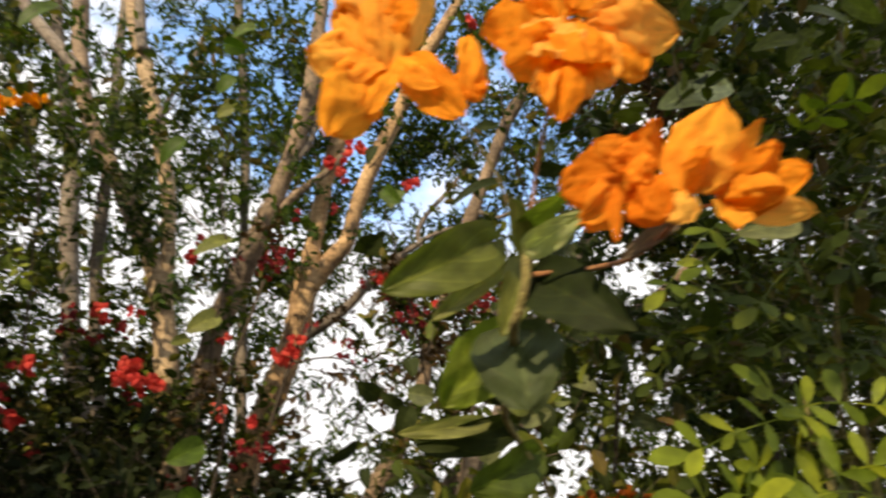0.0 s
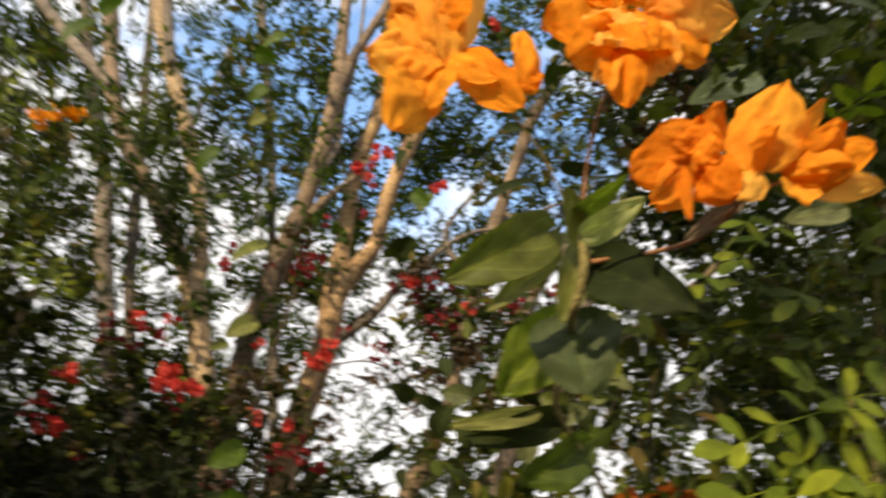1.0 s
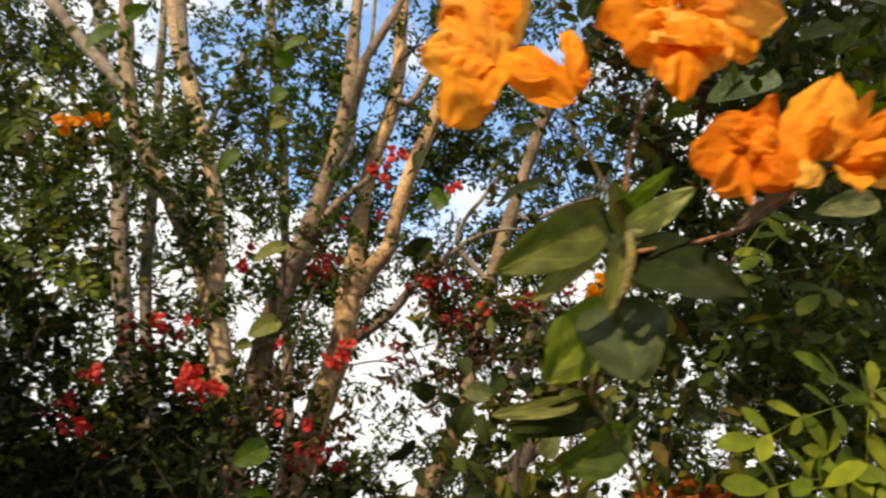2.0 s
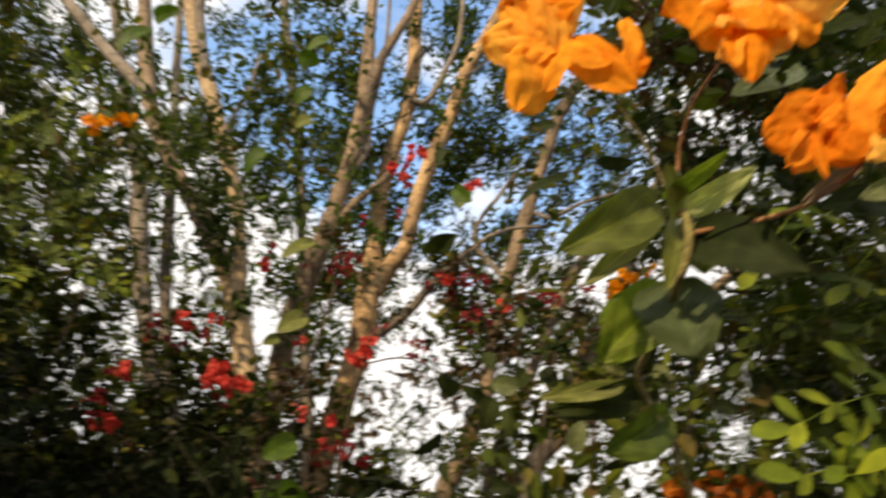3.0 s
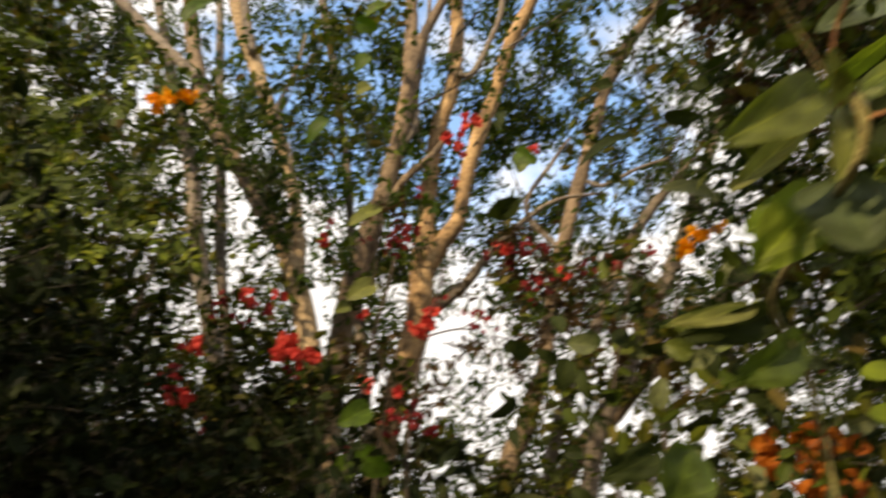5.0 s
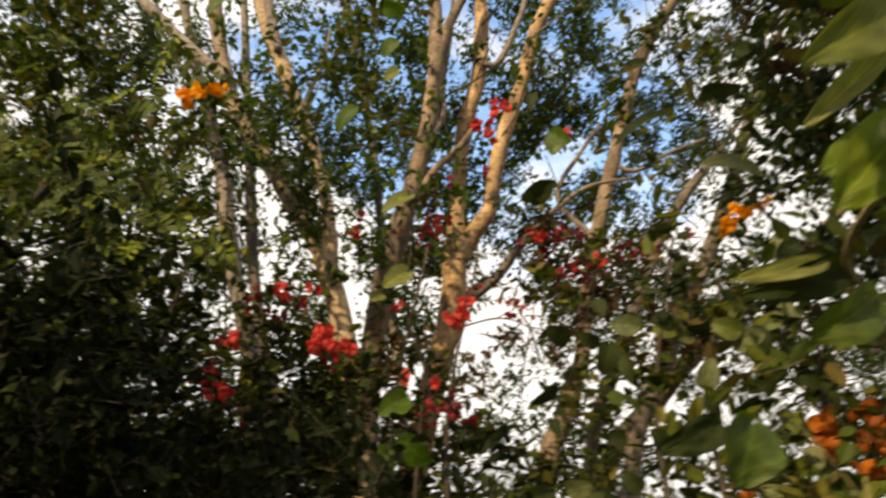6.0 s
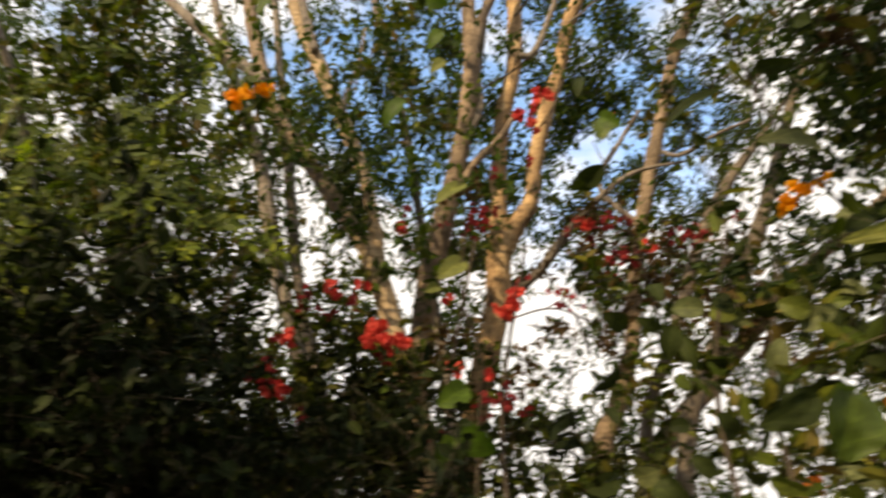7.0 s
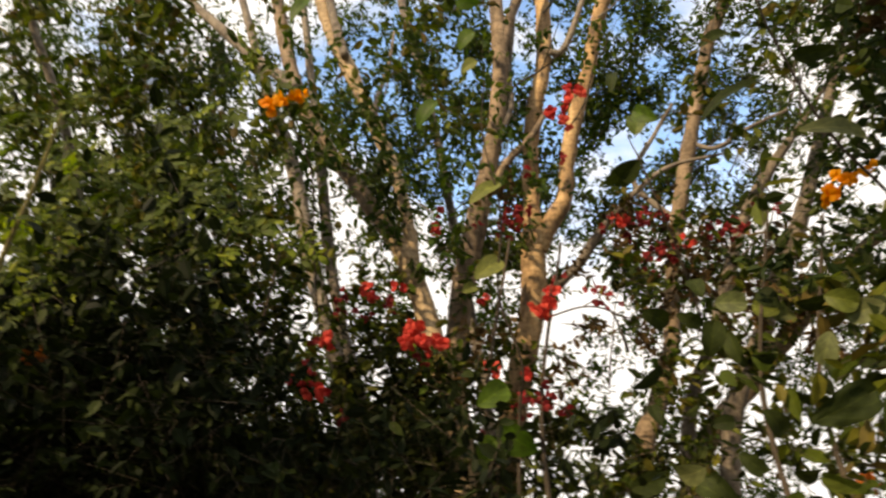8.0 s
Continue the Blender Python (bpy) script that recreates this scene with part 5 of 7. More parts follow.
crown(bush_far_right, [
    (1.04, 2.82, 2.23, 96), (0.90, 2.89, 2.39, 96), (1.44, 3.16, 2.43, 96), (1.19, 2.95, 2.35, 96), (1.53, 2.82, 2.32, 96),
    (1.52, 3.01, 2.44, 96), (1.77, 2.87, 2.18, 96), (1.96, 3.24, 2.52, 96), (1.22, 3.41, 2.04, 71), (0.98, 3.31, 2.01, 71),
    (1.41, 3.12, 2.12, 96), (1.31, 3.37, 1.98, 96), (1.57, 2.97, 1.98, 96), (1.58, 3.27, 1.97, 96), (1.90, 3.17, 2.05, 96),
    (1.80, 3.17, 1.97, 96), (1.04, 3.18, 1.72, 126), (0.84, 2.97, 1.83, 126), (1.50, 3.44, 1.91, 126), (1.25, 3.38, 1.75, 126),
    (1.75, 3.46, 1.95, 126), (1.56, 3.41, 1.85, 126), (2.07, 3.53, 1.89, 126), (2.01, 3.65, 1.77, 126)], BUSH_R, BUSH_LEAF, M_BUSH, 100 + 13, "foliage")

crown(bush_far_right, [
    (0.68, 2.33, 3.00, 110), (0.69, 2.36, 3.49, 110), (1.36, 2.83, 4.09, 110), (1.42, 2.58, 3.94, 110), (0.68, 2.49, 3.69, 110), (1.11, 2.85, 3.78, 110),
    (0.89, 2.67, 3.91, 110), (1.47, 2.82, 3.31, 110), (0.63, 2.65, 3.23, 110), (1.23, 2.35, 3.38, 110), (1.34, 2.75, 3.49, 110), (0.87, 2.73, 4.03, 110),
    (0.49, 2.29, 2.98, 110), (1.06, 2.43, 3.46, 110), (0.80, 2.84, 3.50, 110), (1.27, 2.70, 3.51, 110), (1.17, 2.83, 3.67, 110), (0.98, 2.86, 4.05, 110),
    (1.51, 2.76, 3.66, 110), (1.01, 2.26, 2.92, 110), (1.33, 2.51, 3.44, 110), (1.14, 2.51, 3.35, 110), (0.87, 2.77, 3.32, 110), (0.74, 2.73, 3.77, 110)], 0.16, 0.058, M_FARSHADE, 114, "foliage")

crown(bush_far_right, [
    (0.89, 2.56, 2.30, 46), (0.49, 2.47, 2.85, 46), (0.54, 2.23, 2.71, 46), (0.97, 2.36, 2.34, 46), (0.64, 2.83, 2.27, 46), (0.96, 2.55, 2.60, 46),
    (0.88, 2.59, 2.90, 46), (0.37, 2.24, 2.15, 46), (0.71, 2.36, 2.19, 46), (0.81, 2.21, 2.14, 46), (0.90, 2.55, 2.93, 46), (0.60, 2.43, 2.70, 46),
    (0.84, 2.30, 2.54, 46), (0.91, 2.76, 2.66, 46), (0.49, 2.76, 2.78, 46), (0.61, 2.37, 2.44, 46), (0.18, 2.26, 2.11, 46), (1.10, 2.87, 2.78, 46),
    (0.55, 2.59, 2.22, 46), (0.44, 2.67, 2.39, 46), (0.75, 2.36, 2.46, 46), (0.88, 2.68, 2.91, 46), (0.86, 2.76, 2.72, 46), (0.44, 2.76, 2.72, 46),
    (0.56, 2.63, 2.40, 46), (1.03, 2.71, 2.22, 46)], 0.15, 0.050, M_FARSHADE, 115, "foliage")

hedge = thing("hedge", "dense green hedge, deep shade put into its leaf colour", "hedge")
for x, y in ((-2.0, 1.3), (-1.6, 1.5), (-1.2, 1.6), (-0.9, 1.7)):
    limb("stem", [(x, y, 0.0, 0.02), (x + 0.03, y + 0.03, 0.4, 0.016), (x - 0.03, y, 0.9, 0.012), (x + 0.04, y + 0.02, 1.4, 0.006)], M_TWIG, hedge, sides=7)
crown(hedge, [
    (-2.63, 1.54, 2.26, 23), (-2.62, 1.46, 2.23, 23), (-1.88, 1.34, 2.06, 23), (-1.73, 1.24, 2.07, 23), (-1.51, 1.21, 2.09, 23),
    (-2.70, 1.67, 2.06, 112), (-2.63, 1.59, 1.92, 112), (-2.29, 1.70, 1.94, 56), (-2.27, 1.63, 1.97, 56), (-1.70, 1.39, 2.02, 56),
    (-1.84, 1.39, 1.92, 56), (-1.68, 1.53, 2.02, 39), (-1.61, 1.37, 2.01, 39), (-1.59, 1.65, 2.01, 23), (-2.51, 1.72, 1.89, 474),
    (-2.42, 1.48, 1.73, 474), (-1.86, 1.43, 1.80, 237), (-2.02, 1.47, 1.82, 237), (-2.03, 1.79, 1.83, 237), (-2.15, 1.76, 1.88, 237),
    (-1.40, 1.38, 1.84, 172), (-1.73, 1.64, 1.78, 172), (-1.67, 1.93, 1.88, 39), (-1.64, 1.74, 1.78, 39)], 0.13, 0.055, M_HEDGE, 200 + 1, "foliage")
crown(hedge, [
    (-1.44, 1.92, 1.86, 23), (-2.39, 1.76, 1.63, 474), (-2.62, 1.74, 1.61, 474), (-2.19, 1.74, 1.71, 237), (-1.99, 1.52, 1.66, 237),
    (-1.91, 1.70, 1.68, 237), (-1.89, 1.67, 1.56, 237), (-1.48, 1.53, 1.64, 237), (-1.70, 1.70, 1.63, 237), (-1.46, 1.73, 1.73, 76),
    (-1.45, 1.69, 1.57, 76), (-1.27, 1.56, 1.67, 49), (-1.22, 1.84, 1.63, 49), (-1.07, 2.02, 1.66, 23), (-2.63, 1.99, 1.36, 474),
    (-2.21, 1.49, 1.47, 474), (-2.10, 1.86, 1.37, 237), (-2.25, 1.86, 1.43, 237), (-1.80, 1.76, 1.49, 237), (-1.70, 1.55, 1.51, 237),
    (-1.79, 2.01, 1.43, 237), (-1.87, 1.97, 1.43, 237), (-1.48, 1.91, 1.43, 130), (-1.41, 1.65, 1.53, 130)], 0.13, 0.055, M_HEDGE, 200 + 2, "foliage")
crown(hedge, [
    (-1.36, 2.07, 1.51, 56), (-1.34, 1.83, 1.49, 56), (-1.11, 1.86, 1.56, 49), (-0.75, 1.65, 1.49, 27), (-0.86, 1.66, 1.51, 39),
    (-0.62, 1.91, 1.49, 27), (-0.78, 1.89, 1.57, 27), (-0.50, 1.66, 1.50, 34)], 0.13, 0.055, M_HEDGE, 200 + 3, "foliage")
# Back layer of the hedge, its shade carried by the dark leaf colour.
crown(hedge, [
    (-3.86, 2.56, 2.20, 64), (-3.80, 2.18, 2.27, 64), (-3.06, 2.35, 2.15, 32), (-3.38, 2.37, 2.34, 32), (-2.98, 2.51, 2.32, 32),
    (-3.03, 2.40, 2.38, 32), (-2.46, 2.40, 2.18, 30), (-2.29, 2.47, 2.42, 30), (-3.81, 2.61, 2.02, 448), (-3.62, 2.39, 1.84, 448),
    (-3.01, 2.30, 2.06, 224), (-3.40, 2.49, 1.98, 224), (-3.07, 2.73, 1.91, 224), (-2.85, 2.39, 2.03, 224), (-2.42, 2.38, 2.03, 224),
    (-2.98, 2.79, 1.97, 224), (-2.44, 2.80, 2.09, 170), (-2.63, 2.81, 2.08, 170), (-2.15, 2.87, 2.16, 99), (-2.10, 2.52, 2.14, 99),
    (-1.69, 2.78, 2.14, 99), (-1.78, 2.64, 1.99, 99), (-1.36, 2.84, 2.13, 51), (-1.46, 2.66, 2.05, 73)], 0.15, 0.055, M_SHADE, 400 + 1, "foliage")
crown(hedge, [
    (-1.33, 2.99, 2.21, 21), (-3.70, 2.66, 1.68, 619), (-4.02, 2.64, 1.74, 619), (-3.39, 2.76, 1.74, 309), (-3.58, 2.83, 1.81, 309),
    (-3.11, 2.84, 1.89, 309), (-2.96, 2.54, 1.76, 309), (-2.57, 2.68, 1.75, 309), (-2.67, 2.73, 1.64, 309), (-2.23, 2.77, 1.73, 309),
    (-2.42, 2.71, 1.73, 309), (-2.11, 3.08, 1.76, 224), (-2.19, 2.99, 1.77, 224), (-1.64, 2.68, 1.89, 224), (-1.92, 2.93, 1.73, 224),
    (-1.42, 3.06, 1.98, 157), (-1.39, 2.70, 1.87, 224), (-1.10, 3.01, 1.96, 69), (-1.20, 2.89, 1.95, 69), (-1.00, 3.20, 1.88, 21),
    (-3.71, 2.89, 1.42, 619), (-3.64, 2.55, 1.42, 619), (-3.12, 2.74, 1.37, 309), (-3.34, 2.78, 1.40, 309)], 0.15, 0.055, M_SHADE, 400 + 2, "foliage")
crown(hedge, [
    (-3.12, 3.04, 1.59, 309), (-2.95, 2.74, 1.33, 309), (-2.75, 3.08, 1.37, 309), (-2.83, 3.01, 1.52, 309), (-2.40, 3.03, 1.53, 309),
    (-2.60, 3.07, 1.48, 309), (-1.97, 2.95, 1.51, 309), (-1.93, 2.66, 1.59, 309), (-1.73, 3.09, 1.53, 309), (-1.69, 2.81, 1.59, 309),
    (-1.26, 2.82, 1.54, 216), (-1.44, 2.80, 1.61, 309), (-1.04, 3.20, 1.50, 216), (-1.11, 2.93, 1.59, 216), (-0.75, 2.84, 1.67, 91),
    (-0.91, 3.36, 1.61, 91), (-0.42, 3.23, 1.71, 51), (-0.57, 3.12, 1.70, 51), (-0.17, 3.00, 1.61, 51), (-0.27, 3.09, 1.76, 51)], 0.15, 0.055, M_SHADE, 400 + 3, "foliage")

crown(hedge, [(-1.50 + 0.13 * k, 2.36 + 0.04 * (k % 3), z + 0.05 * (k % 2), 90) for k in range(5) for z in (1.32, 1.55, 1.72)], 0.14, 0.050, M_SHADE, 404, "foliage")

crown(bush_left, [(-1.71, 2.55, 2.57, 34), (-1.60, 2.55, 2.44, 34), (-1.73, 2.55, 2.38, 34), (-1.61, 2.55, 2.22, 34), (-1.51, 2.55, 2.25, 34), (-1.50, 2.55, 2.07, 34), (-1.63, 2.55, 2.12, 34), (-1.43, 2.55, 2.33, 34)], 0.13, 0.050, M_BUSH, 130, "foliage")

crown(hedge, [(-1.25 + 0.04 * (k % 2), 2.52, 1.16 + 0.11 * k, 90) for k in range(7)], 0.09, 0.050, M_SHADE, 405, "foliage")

# red heads
SEED = 0
for x, y, z, sz, n in ((-1.139, 2.165, 2.027, 0.091, 7), (-1.155, 2.179, 1.993, 0.099, 9), (-1.093, 2.196, 1.978, 0.083, 6),
                             (-1.042, 2.205, 1.975, 0.074, 5), (-1.531, 2.210, 1.802, 0.095, 8), (-1.462, 2.134, 1.984, 0.062, 4),
                             (-1.456, 2.437, 2.290, 0.096, 8),
                             (-1.320, 2.451, 2.305, 0.053, 3), (-2.117, 1.946, 2.162, 0.045, 3),):
    SEED += 1
    flower_cluster(bush_left, (x, y, z), sz, M_RED, 300 + SEED, n, "bright red bracts")
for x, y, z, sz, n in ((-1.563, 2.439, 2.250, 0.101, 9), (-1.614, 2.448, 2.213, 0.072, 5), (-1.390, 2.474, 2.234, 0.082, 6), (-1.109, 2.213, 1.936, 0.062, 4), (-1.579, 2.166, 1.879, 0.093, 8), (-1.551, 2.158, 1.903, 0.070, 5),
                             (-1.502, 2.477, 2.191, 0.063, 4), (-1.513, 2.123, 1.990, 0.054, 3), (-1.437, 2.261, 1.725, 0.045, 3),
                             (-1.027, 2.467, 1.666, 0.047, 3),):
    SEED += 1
    flower_cluster(bush_left, (x, y, z), sz, M_SHADERED, 300 + SEED, n, "red bracts with shade put into their colour")
for x, y, z, sz, n in ((-0.727, 2.633, 2.240, 0.147, 18), (-0.696, 2.623, 2.272, 0.083, 6), (-0.530, 2.411, 3.123, 0.093, 8),
                             (-0.589, 2.459, 3.002, 0.072, 5), (-0.641, 2.431, 3.045, 0.057, 4), (-0.570, 2.432, 3.066, 0.052, 3),
                             (-0.266, 2.422, 2.954, 0.060, 4), (-0.412, 2.766, 2.652, 0.091, 7), (-0.971, 2.535, 2.246, 0.039, 2),
                             (-0.939, 2.572, 1.945, 0.065, 4), (-0.808, 2.603, 1.923, 0.065, 4), (-1.212, 2.546, 2.597, 0.057, 4),
                             (-0.042, 2.173, 3.669, 0.075, 5),):
    SEED += 1
    flower_cluster(bush_mid, (x, y, z), sz, M_RED, 300 + SEED, n, "bright red bracts")
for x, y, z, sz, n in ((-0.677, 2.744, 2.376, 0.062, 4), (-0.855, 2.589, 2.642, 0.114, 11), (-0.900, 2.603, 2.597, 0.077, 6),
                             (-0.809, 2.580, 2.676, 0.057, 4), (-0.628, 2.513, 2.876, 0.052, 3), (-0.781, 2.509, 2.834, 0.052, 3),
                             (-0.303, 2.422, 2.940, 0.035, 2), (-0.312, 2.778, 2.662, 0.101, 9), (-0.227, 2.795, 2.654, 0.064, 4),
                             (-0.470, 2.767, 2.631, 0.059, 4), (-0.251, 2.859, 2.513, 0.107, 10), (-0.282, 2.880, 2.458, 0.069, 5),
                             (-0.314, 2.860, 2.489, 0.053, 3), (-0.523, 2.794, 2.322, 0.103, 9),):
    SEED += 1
    flower_cluster(bush_mid, (x, y, z), sz, M_SHADERED, 300 + SEED, n, "red bracts with shade put into their colour")
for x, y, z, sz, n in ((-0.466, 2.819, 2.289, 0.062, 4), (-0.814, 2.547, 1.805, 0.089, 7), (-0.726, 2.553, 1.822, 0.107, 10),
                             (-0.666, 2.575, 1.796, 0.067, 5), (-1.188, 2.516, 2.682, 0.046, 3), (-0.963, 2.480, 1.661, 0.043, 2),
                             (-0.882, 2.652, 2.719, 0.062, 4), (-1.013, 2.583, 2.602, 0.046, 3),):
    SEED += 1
    flower_cluster(bush_mid, (x, y, z), sz, M_SHADERED, 300 + SEED, n, "red bracts with shade put into their colour")
for x, y, z, sz, n in ((-0.133, 2.855, 2.560, 0.064, 4),):
    SEED += 1
    flower_cluster(bush_right, (x, y, z), sz, M_RED, 300 + SEED, n, "bright red bracts")
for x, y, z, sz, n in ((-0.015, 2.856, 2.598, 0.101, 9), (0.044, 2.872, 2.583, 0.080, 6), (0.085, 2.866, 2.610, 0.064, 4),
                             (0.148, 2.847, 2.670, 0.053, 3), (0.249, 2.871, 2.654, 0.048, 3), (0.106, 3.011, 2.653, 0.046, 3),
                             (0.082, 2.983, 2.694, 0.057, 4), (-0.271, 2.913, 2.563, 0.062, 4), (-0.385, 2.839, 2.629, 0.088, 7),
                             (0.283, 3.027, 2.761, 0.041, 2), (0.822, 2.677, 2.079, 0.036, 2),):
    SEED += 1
    flower_cluster(bush_right, (x, y, z), sz, M_SHADERED, 300 + SEED, n, "red bracts with shade put into their colour")

# small orange heads further off
for at, sz, n, seed in (((-1.502, 1.620, 2.709), 0.055, 4, 1), ((-1.456, 1.620, 2.732), 0.040, 3, 2), ((-1.393, 1.620, 2.740), 0.050, 4, 3)):
    flower_cluster(bush_left, at, sz, M_ORANGE_FAR, 500 + seed, n, "bright orange bracts")
limb("stem", [(-1.546, 2.200, 2.021, 0.0050), (-1.491, 2.000, 2.308, 0.0040), (-1.410, 1.800, 2.505, 0.0032), (-1.428, 1.680, 2.638, 0.0025), (-1.451, 1.630, 2.716, 0.0020)], M_TWIG, bush_left, "dark thin shoot", sides=6, rough=0.05)
for at, sz, n, seed in (((0.301, 2.207, 2.411), 0.06, 5, 1), ((0.352, 2.209, 2.447), 0.06, 5, 2), ((0.422, 2.218, 2.485), 0.035, 2, 3), ((0.272, 2.208, 2.385), 0.035, 2, 4)):
    flower_cluster(bush_right, at, sz, M_ORANGE_FAR, 520 + seed, n, "bright orange bracts")
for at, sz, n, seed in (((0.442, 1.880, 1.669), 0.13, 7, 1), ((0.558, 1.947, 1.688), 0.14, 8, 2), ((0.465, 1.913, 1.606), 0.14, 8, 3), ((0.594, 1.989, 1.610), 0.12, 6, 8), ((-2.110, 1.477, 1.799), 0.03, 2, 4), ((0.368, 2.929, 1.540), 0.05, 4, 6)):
    flower_cluster(bush_far_right if seed != 4 else hedge, at, sz, M_SHADEORANGE, 540 + seed, n, "orange bracts with shade put into their colour")

limb("stem", [(-0.802, 2.847, 2.236, 0.005), (-0.599, 2.806, 2.272, 0.0045), (-0.470, 2.839, 2.247, 0.004), (-0.315, 2.913, 2.142, 0.003), (-0.236, 3.001, 1.985, 0.002)], M_TWIG, bush_mid, sides=6, rough=0.05)
limb("stem", [(-0.599, 2.806, 2.272, 0.003), (-0.527, 2.800, 2.308, 0.0022), (-0.421, 2.789, 2.367, 0.0014)], M_TWIG, bush_mid, sides=6, rough=0.05)
crown(bush_right, [(0.249, 1.926, 3.227, 70), (0.375, 1.895, 3.334, 80), (0.495, 1.926, 3.191, 90), (0.606, 1.865, 3.239, 90), (0.710, 1.941, 3.116, 80), (0.465, 2.045, 3.049, 60), (0.789, 1.870, 3.290, 80), (0.014, 2.865, 2.353, 60), (0.166, 2.851, 2.434, 60), (0.261, 2.842, 2.251, 60), (0.065, 2.860, 2.146, 60), (0.326, 2.834, 2.054, 50)], 0.14, 0.045, M_DRY, 640, "withered_leaves", "brown withered leaves")
crown(bush_mid, [(-0.926, 2.639, 2.629, 50), (-0.364, 2.836, 2.639, 60), (-0.224, 2.876, 2.486, 60), (-0.940, 2.583, 2.155, 60), (-1.11, 2.52, 1.99, 35), (-0.72, 2.65, 1.85, 42)], 0.14, 0.045, M_DRY, 641, "withered_leaves", "brown withered leaves")
crown(bush_right, [(-0.33, 2.93, 2.20, 34), (-0.04, 2.96, 2.24, 34), (-0.23, 2.84, 2.46, 34), (-0.20, 2.90, 2.54, 34), (-0.41, 3.13, 2.68, 34),
    (-0.24, 3.04, 2.59, 34), (-0.13, 3.16, 2.43, 34), (-0.42, 2.91, 2.50, 34), (-0.52, 2.96, 2.63, 34), (-0.28, 2.98, 2.39, 34),
    (-0.12, 2.85, 2.52, 34), (-0.29, 2.95, 2.65, 34), (-0.24, 3.15, 2.40, 34), (-0.53, 3.09, 2.28, 34), (0.13, 2.95, 2.58, 34),
    (-0.21, 2.92, 2.30, 34)], 0.13, 0.042, M_DRY, 642, "withered_leaves", "brown withered leaves")
# dark arching twig with its leaves
limb("stem", [(0.524, 2.867, 0.0, 0.012), (0.618, 2.659, 1.818, 0.009), (0.563, 2.318, 2.257, 0.0065), (0.427, 2.154, 2.375, 0.0055), (0.310, 2.017, 2.452, 0.005), (0.240, 1.943, 2.554, 0.0045), (0.182, 1.864, 2.677, 0.004), (0.124, 1.781, 2.808, 0.0035), (0.091, 1.704, 2.948, 0.002)], M_TWIG, bush_right, "dark arching twig", sides=7, rough=0.05)
limb("stem", [(-0.128, 2.587, 2.127, 0.005), (-0.199, 2.386, 2.377, 0.004), (-0.243, 2.260, 2.485, 0.0035), (-0.279, 2.195, 2.597, 0.003), (-0.318, 2.138, 2.690, 0.002)], M_TWIG, bush_right, sides=6, rough=0.05)
LEAF = 0
for b, t, w, m, tw in (((0.362, 2.019, 2.488), (0.178, 1.903, 2.465), 0.0720, M_GREYLEAF, 35), ((-0.371, 2.147, 2.502), (-0.342, 2.081, 2.542), 0.0890, M_DARKLEAF, 20), ((-0.272, 2.127, 2.748), (-0.287, 2.104, 2.662), 0.0826, M_LEAF, 10),
                       ((0.114, 2.125, 2.812), (-0.066, 2.116, 2.688), 0.0594, M_DARKLEAF, 50), ((0.231, 1.951, 2.779), (0.352, 1.986, 2.800), 0.0578, M_DARKLEAF, 30), ((0.074, 2.285, 3.186), (-0.026, 2.273, 3.131), 0.0582, M_DARKLEAF, 30)):
    LEAF += 1
    blade("leaf", b, t, w, m, bush_right, tw, 0.12, 0.3, "heart", seed=LEAF)

# slender shoot with broad pale leaves
limb("stem", [(-0.753, 2.253, 0.0, 0.008), (-0.741, 2.175, 1.552, 0.006), (-0.691, 2.023, 1.817, 0.0045), (-0.735, 1.896, 2.022, 0.004), (-0.702, 1.791, 2.253, 0.0034), (-0.731, 1.679, 2.479, 0.0025), (-0.708, 1.612, 2.627, 0.002)], M_TWIG, bush_mid, "thin dark shoot", sides=6, rough=0.05)
for b, t, w, m, tw in (
        ((-0.725, 1.852, 2.117), (-0.790, 1.817, 2.053), 0.0687, M_OLIVELEAF, 15), ((-0.808, 1.872, 2.049), (-0.833, 1.828, 2.015), 0.0397, M_OLIVELEAF, 15),
        ((-0.705, 1.752, 2.334), (-0.781, 1.719, 2.261), 0.0542, M_OLIVELEAF, 30), ((-0.750, 2.020, 1.756), (-0.825, 1.981, 1.697), 0.0831, M_FRESH, 10),
        ((-0.721, 1.925, 1.614), (-0.637, 1.965, 1.559), 0.1007, M_FRESH, 10), ((-0.754, 1.934, 1.584), (-0.803, 1.951, 1.532), 0.0755, M_FRESH, 10),
        ((-1.151, 1.291, 2.800), (-1.205, 1.272, 2.704), 0.0638, M_FRESH, 20), ((-1.122, 1.276, 2.840), (-1.029, 1.239, 2.831), 0.0470, M_FRESH, 20),):
    LEAF += 1
    blade("leaf", b, t, w, m, bush_mid, tw, 0.10, 0.25, "heart", seed=LEAF)
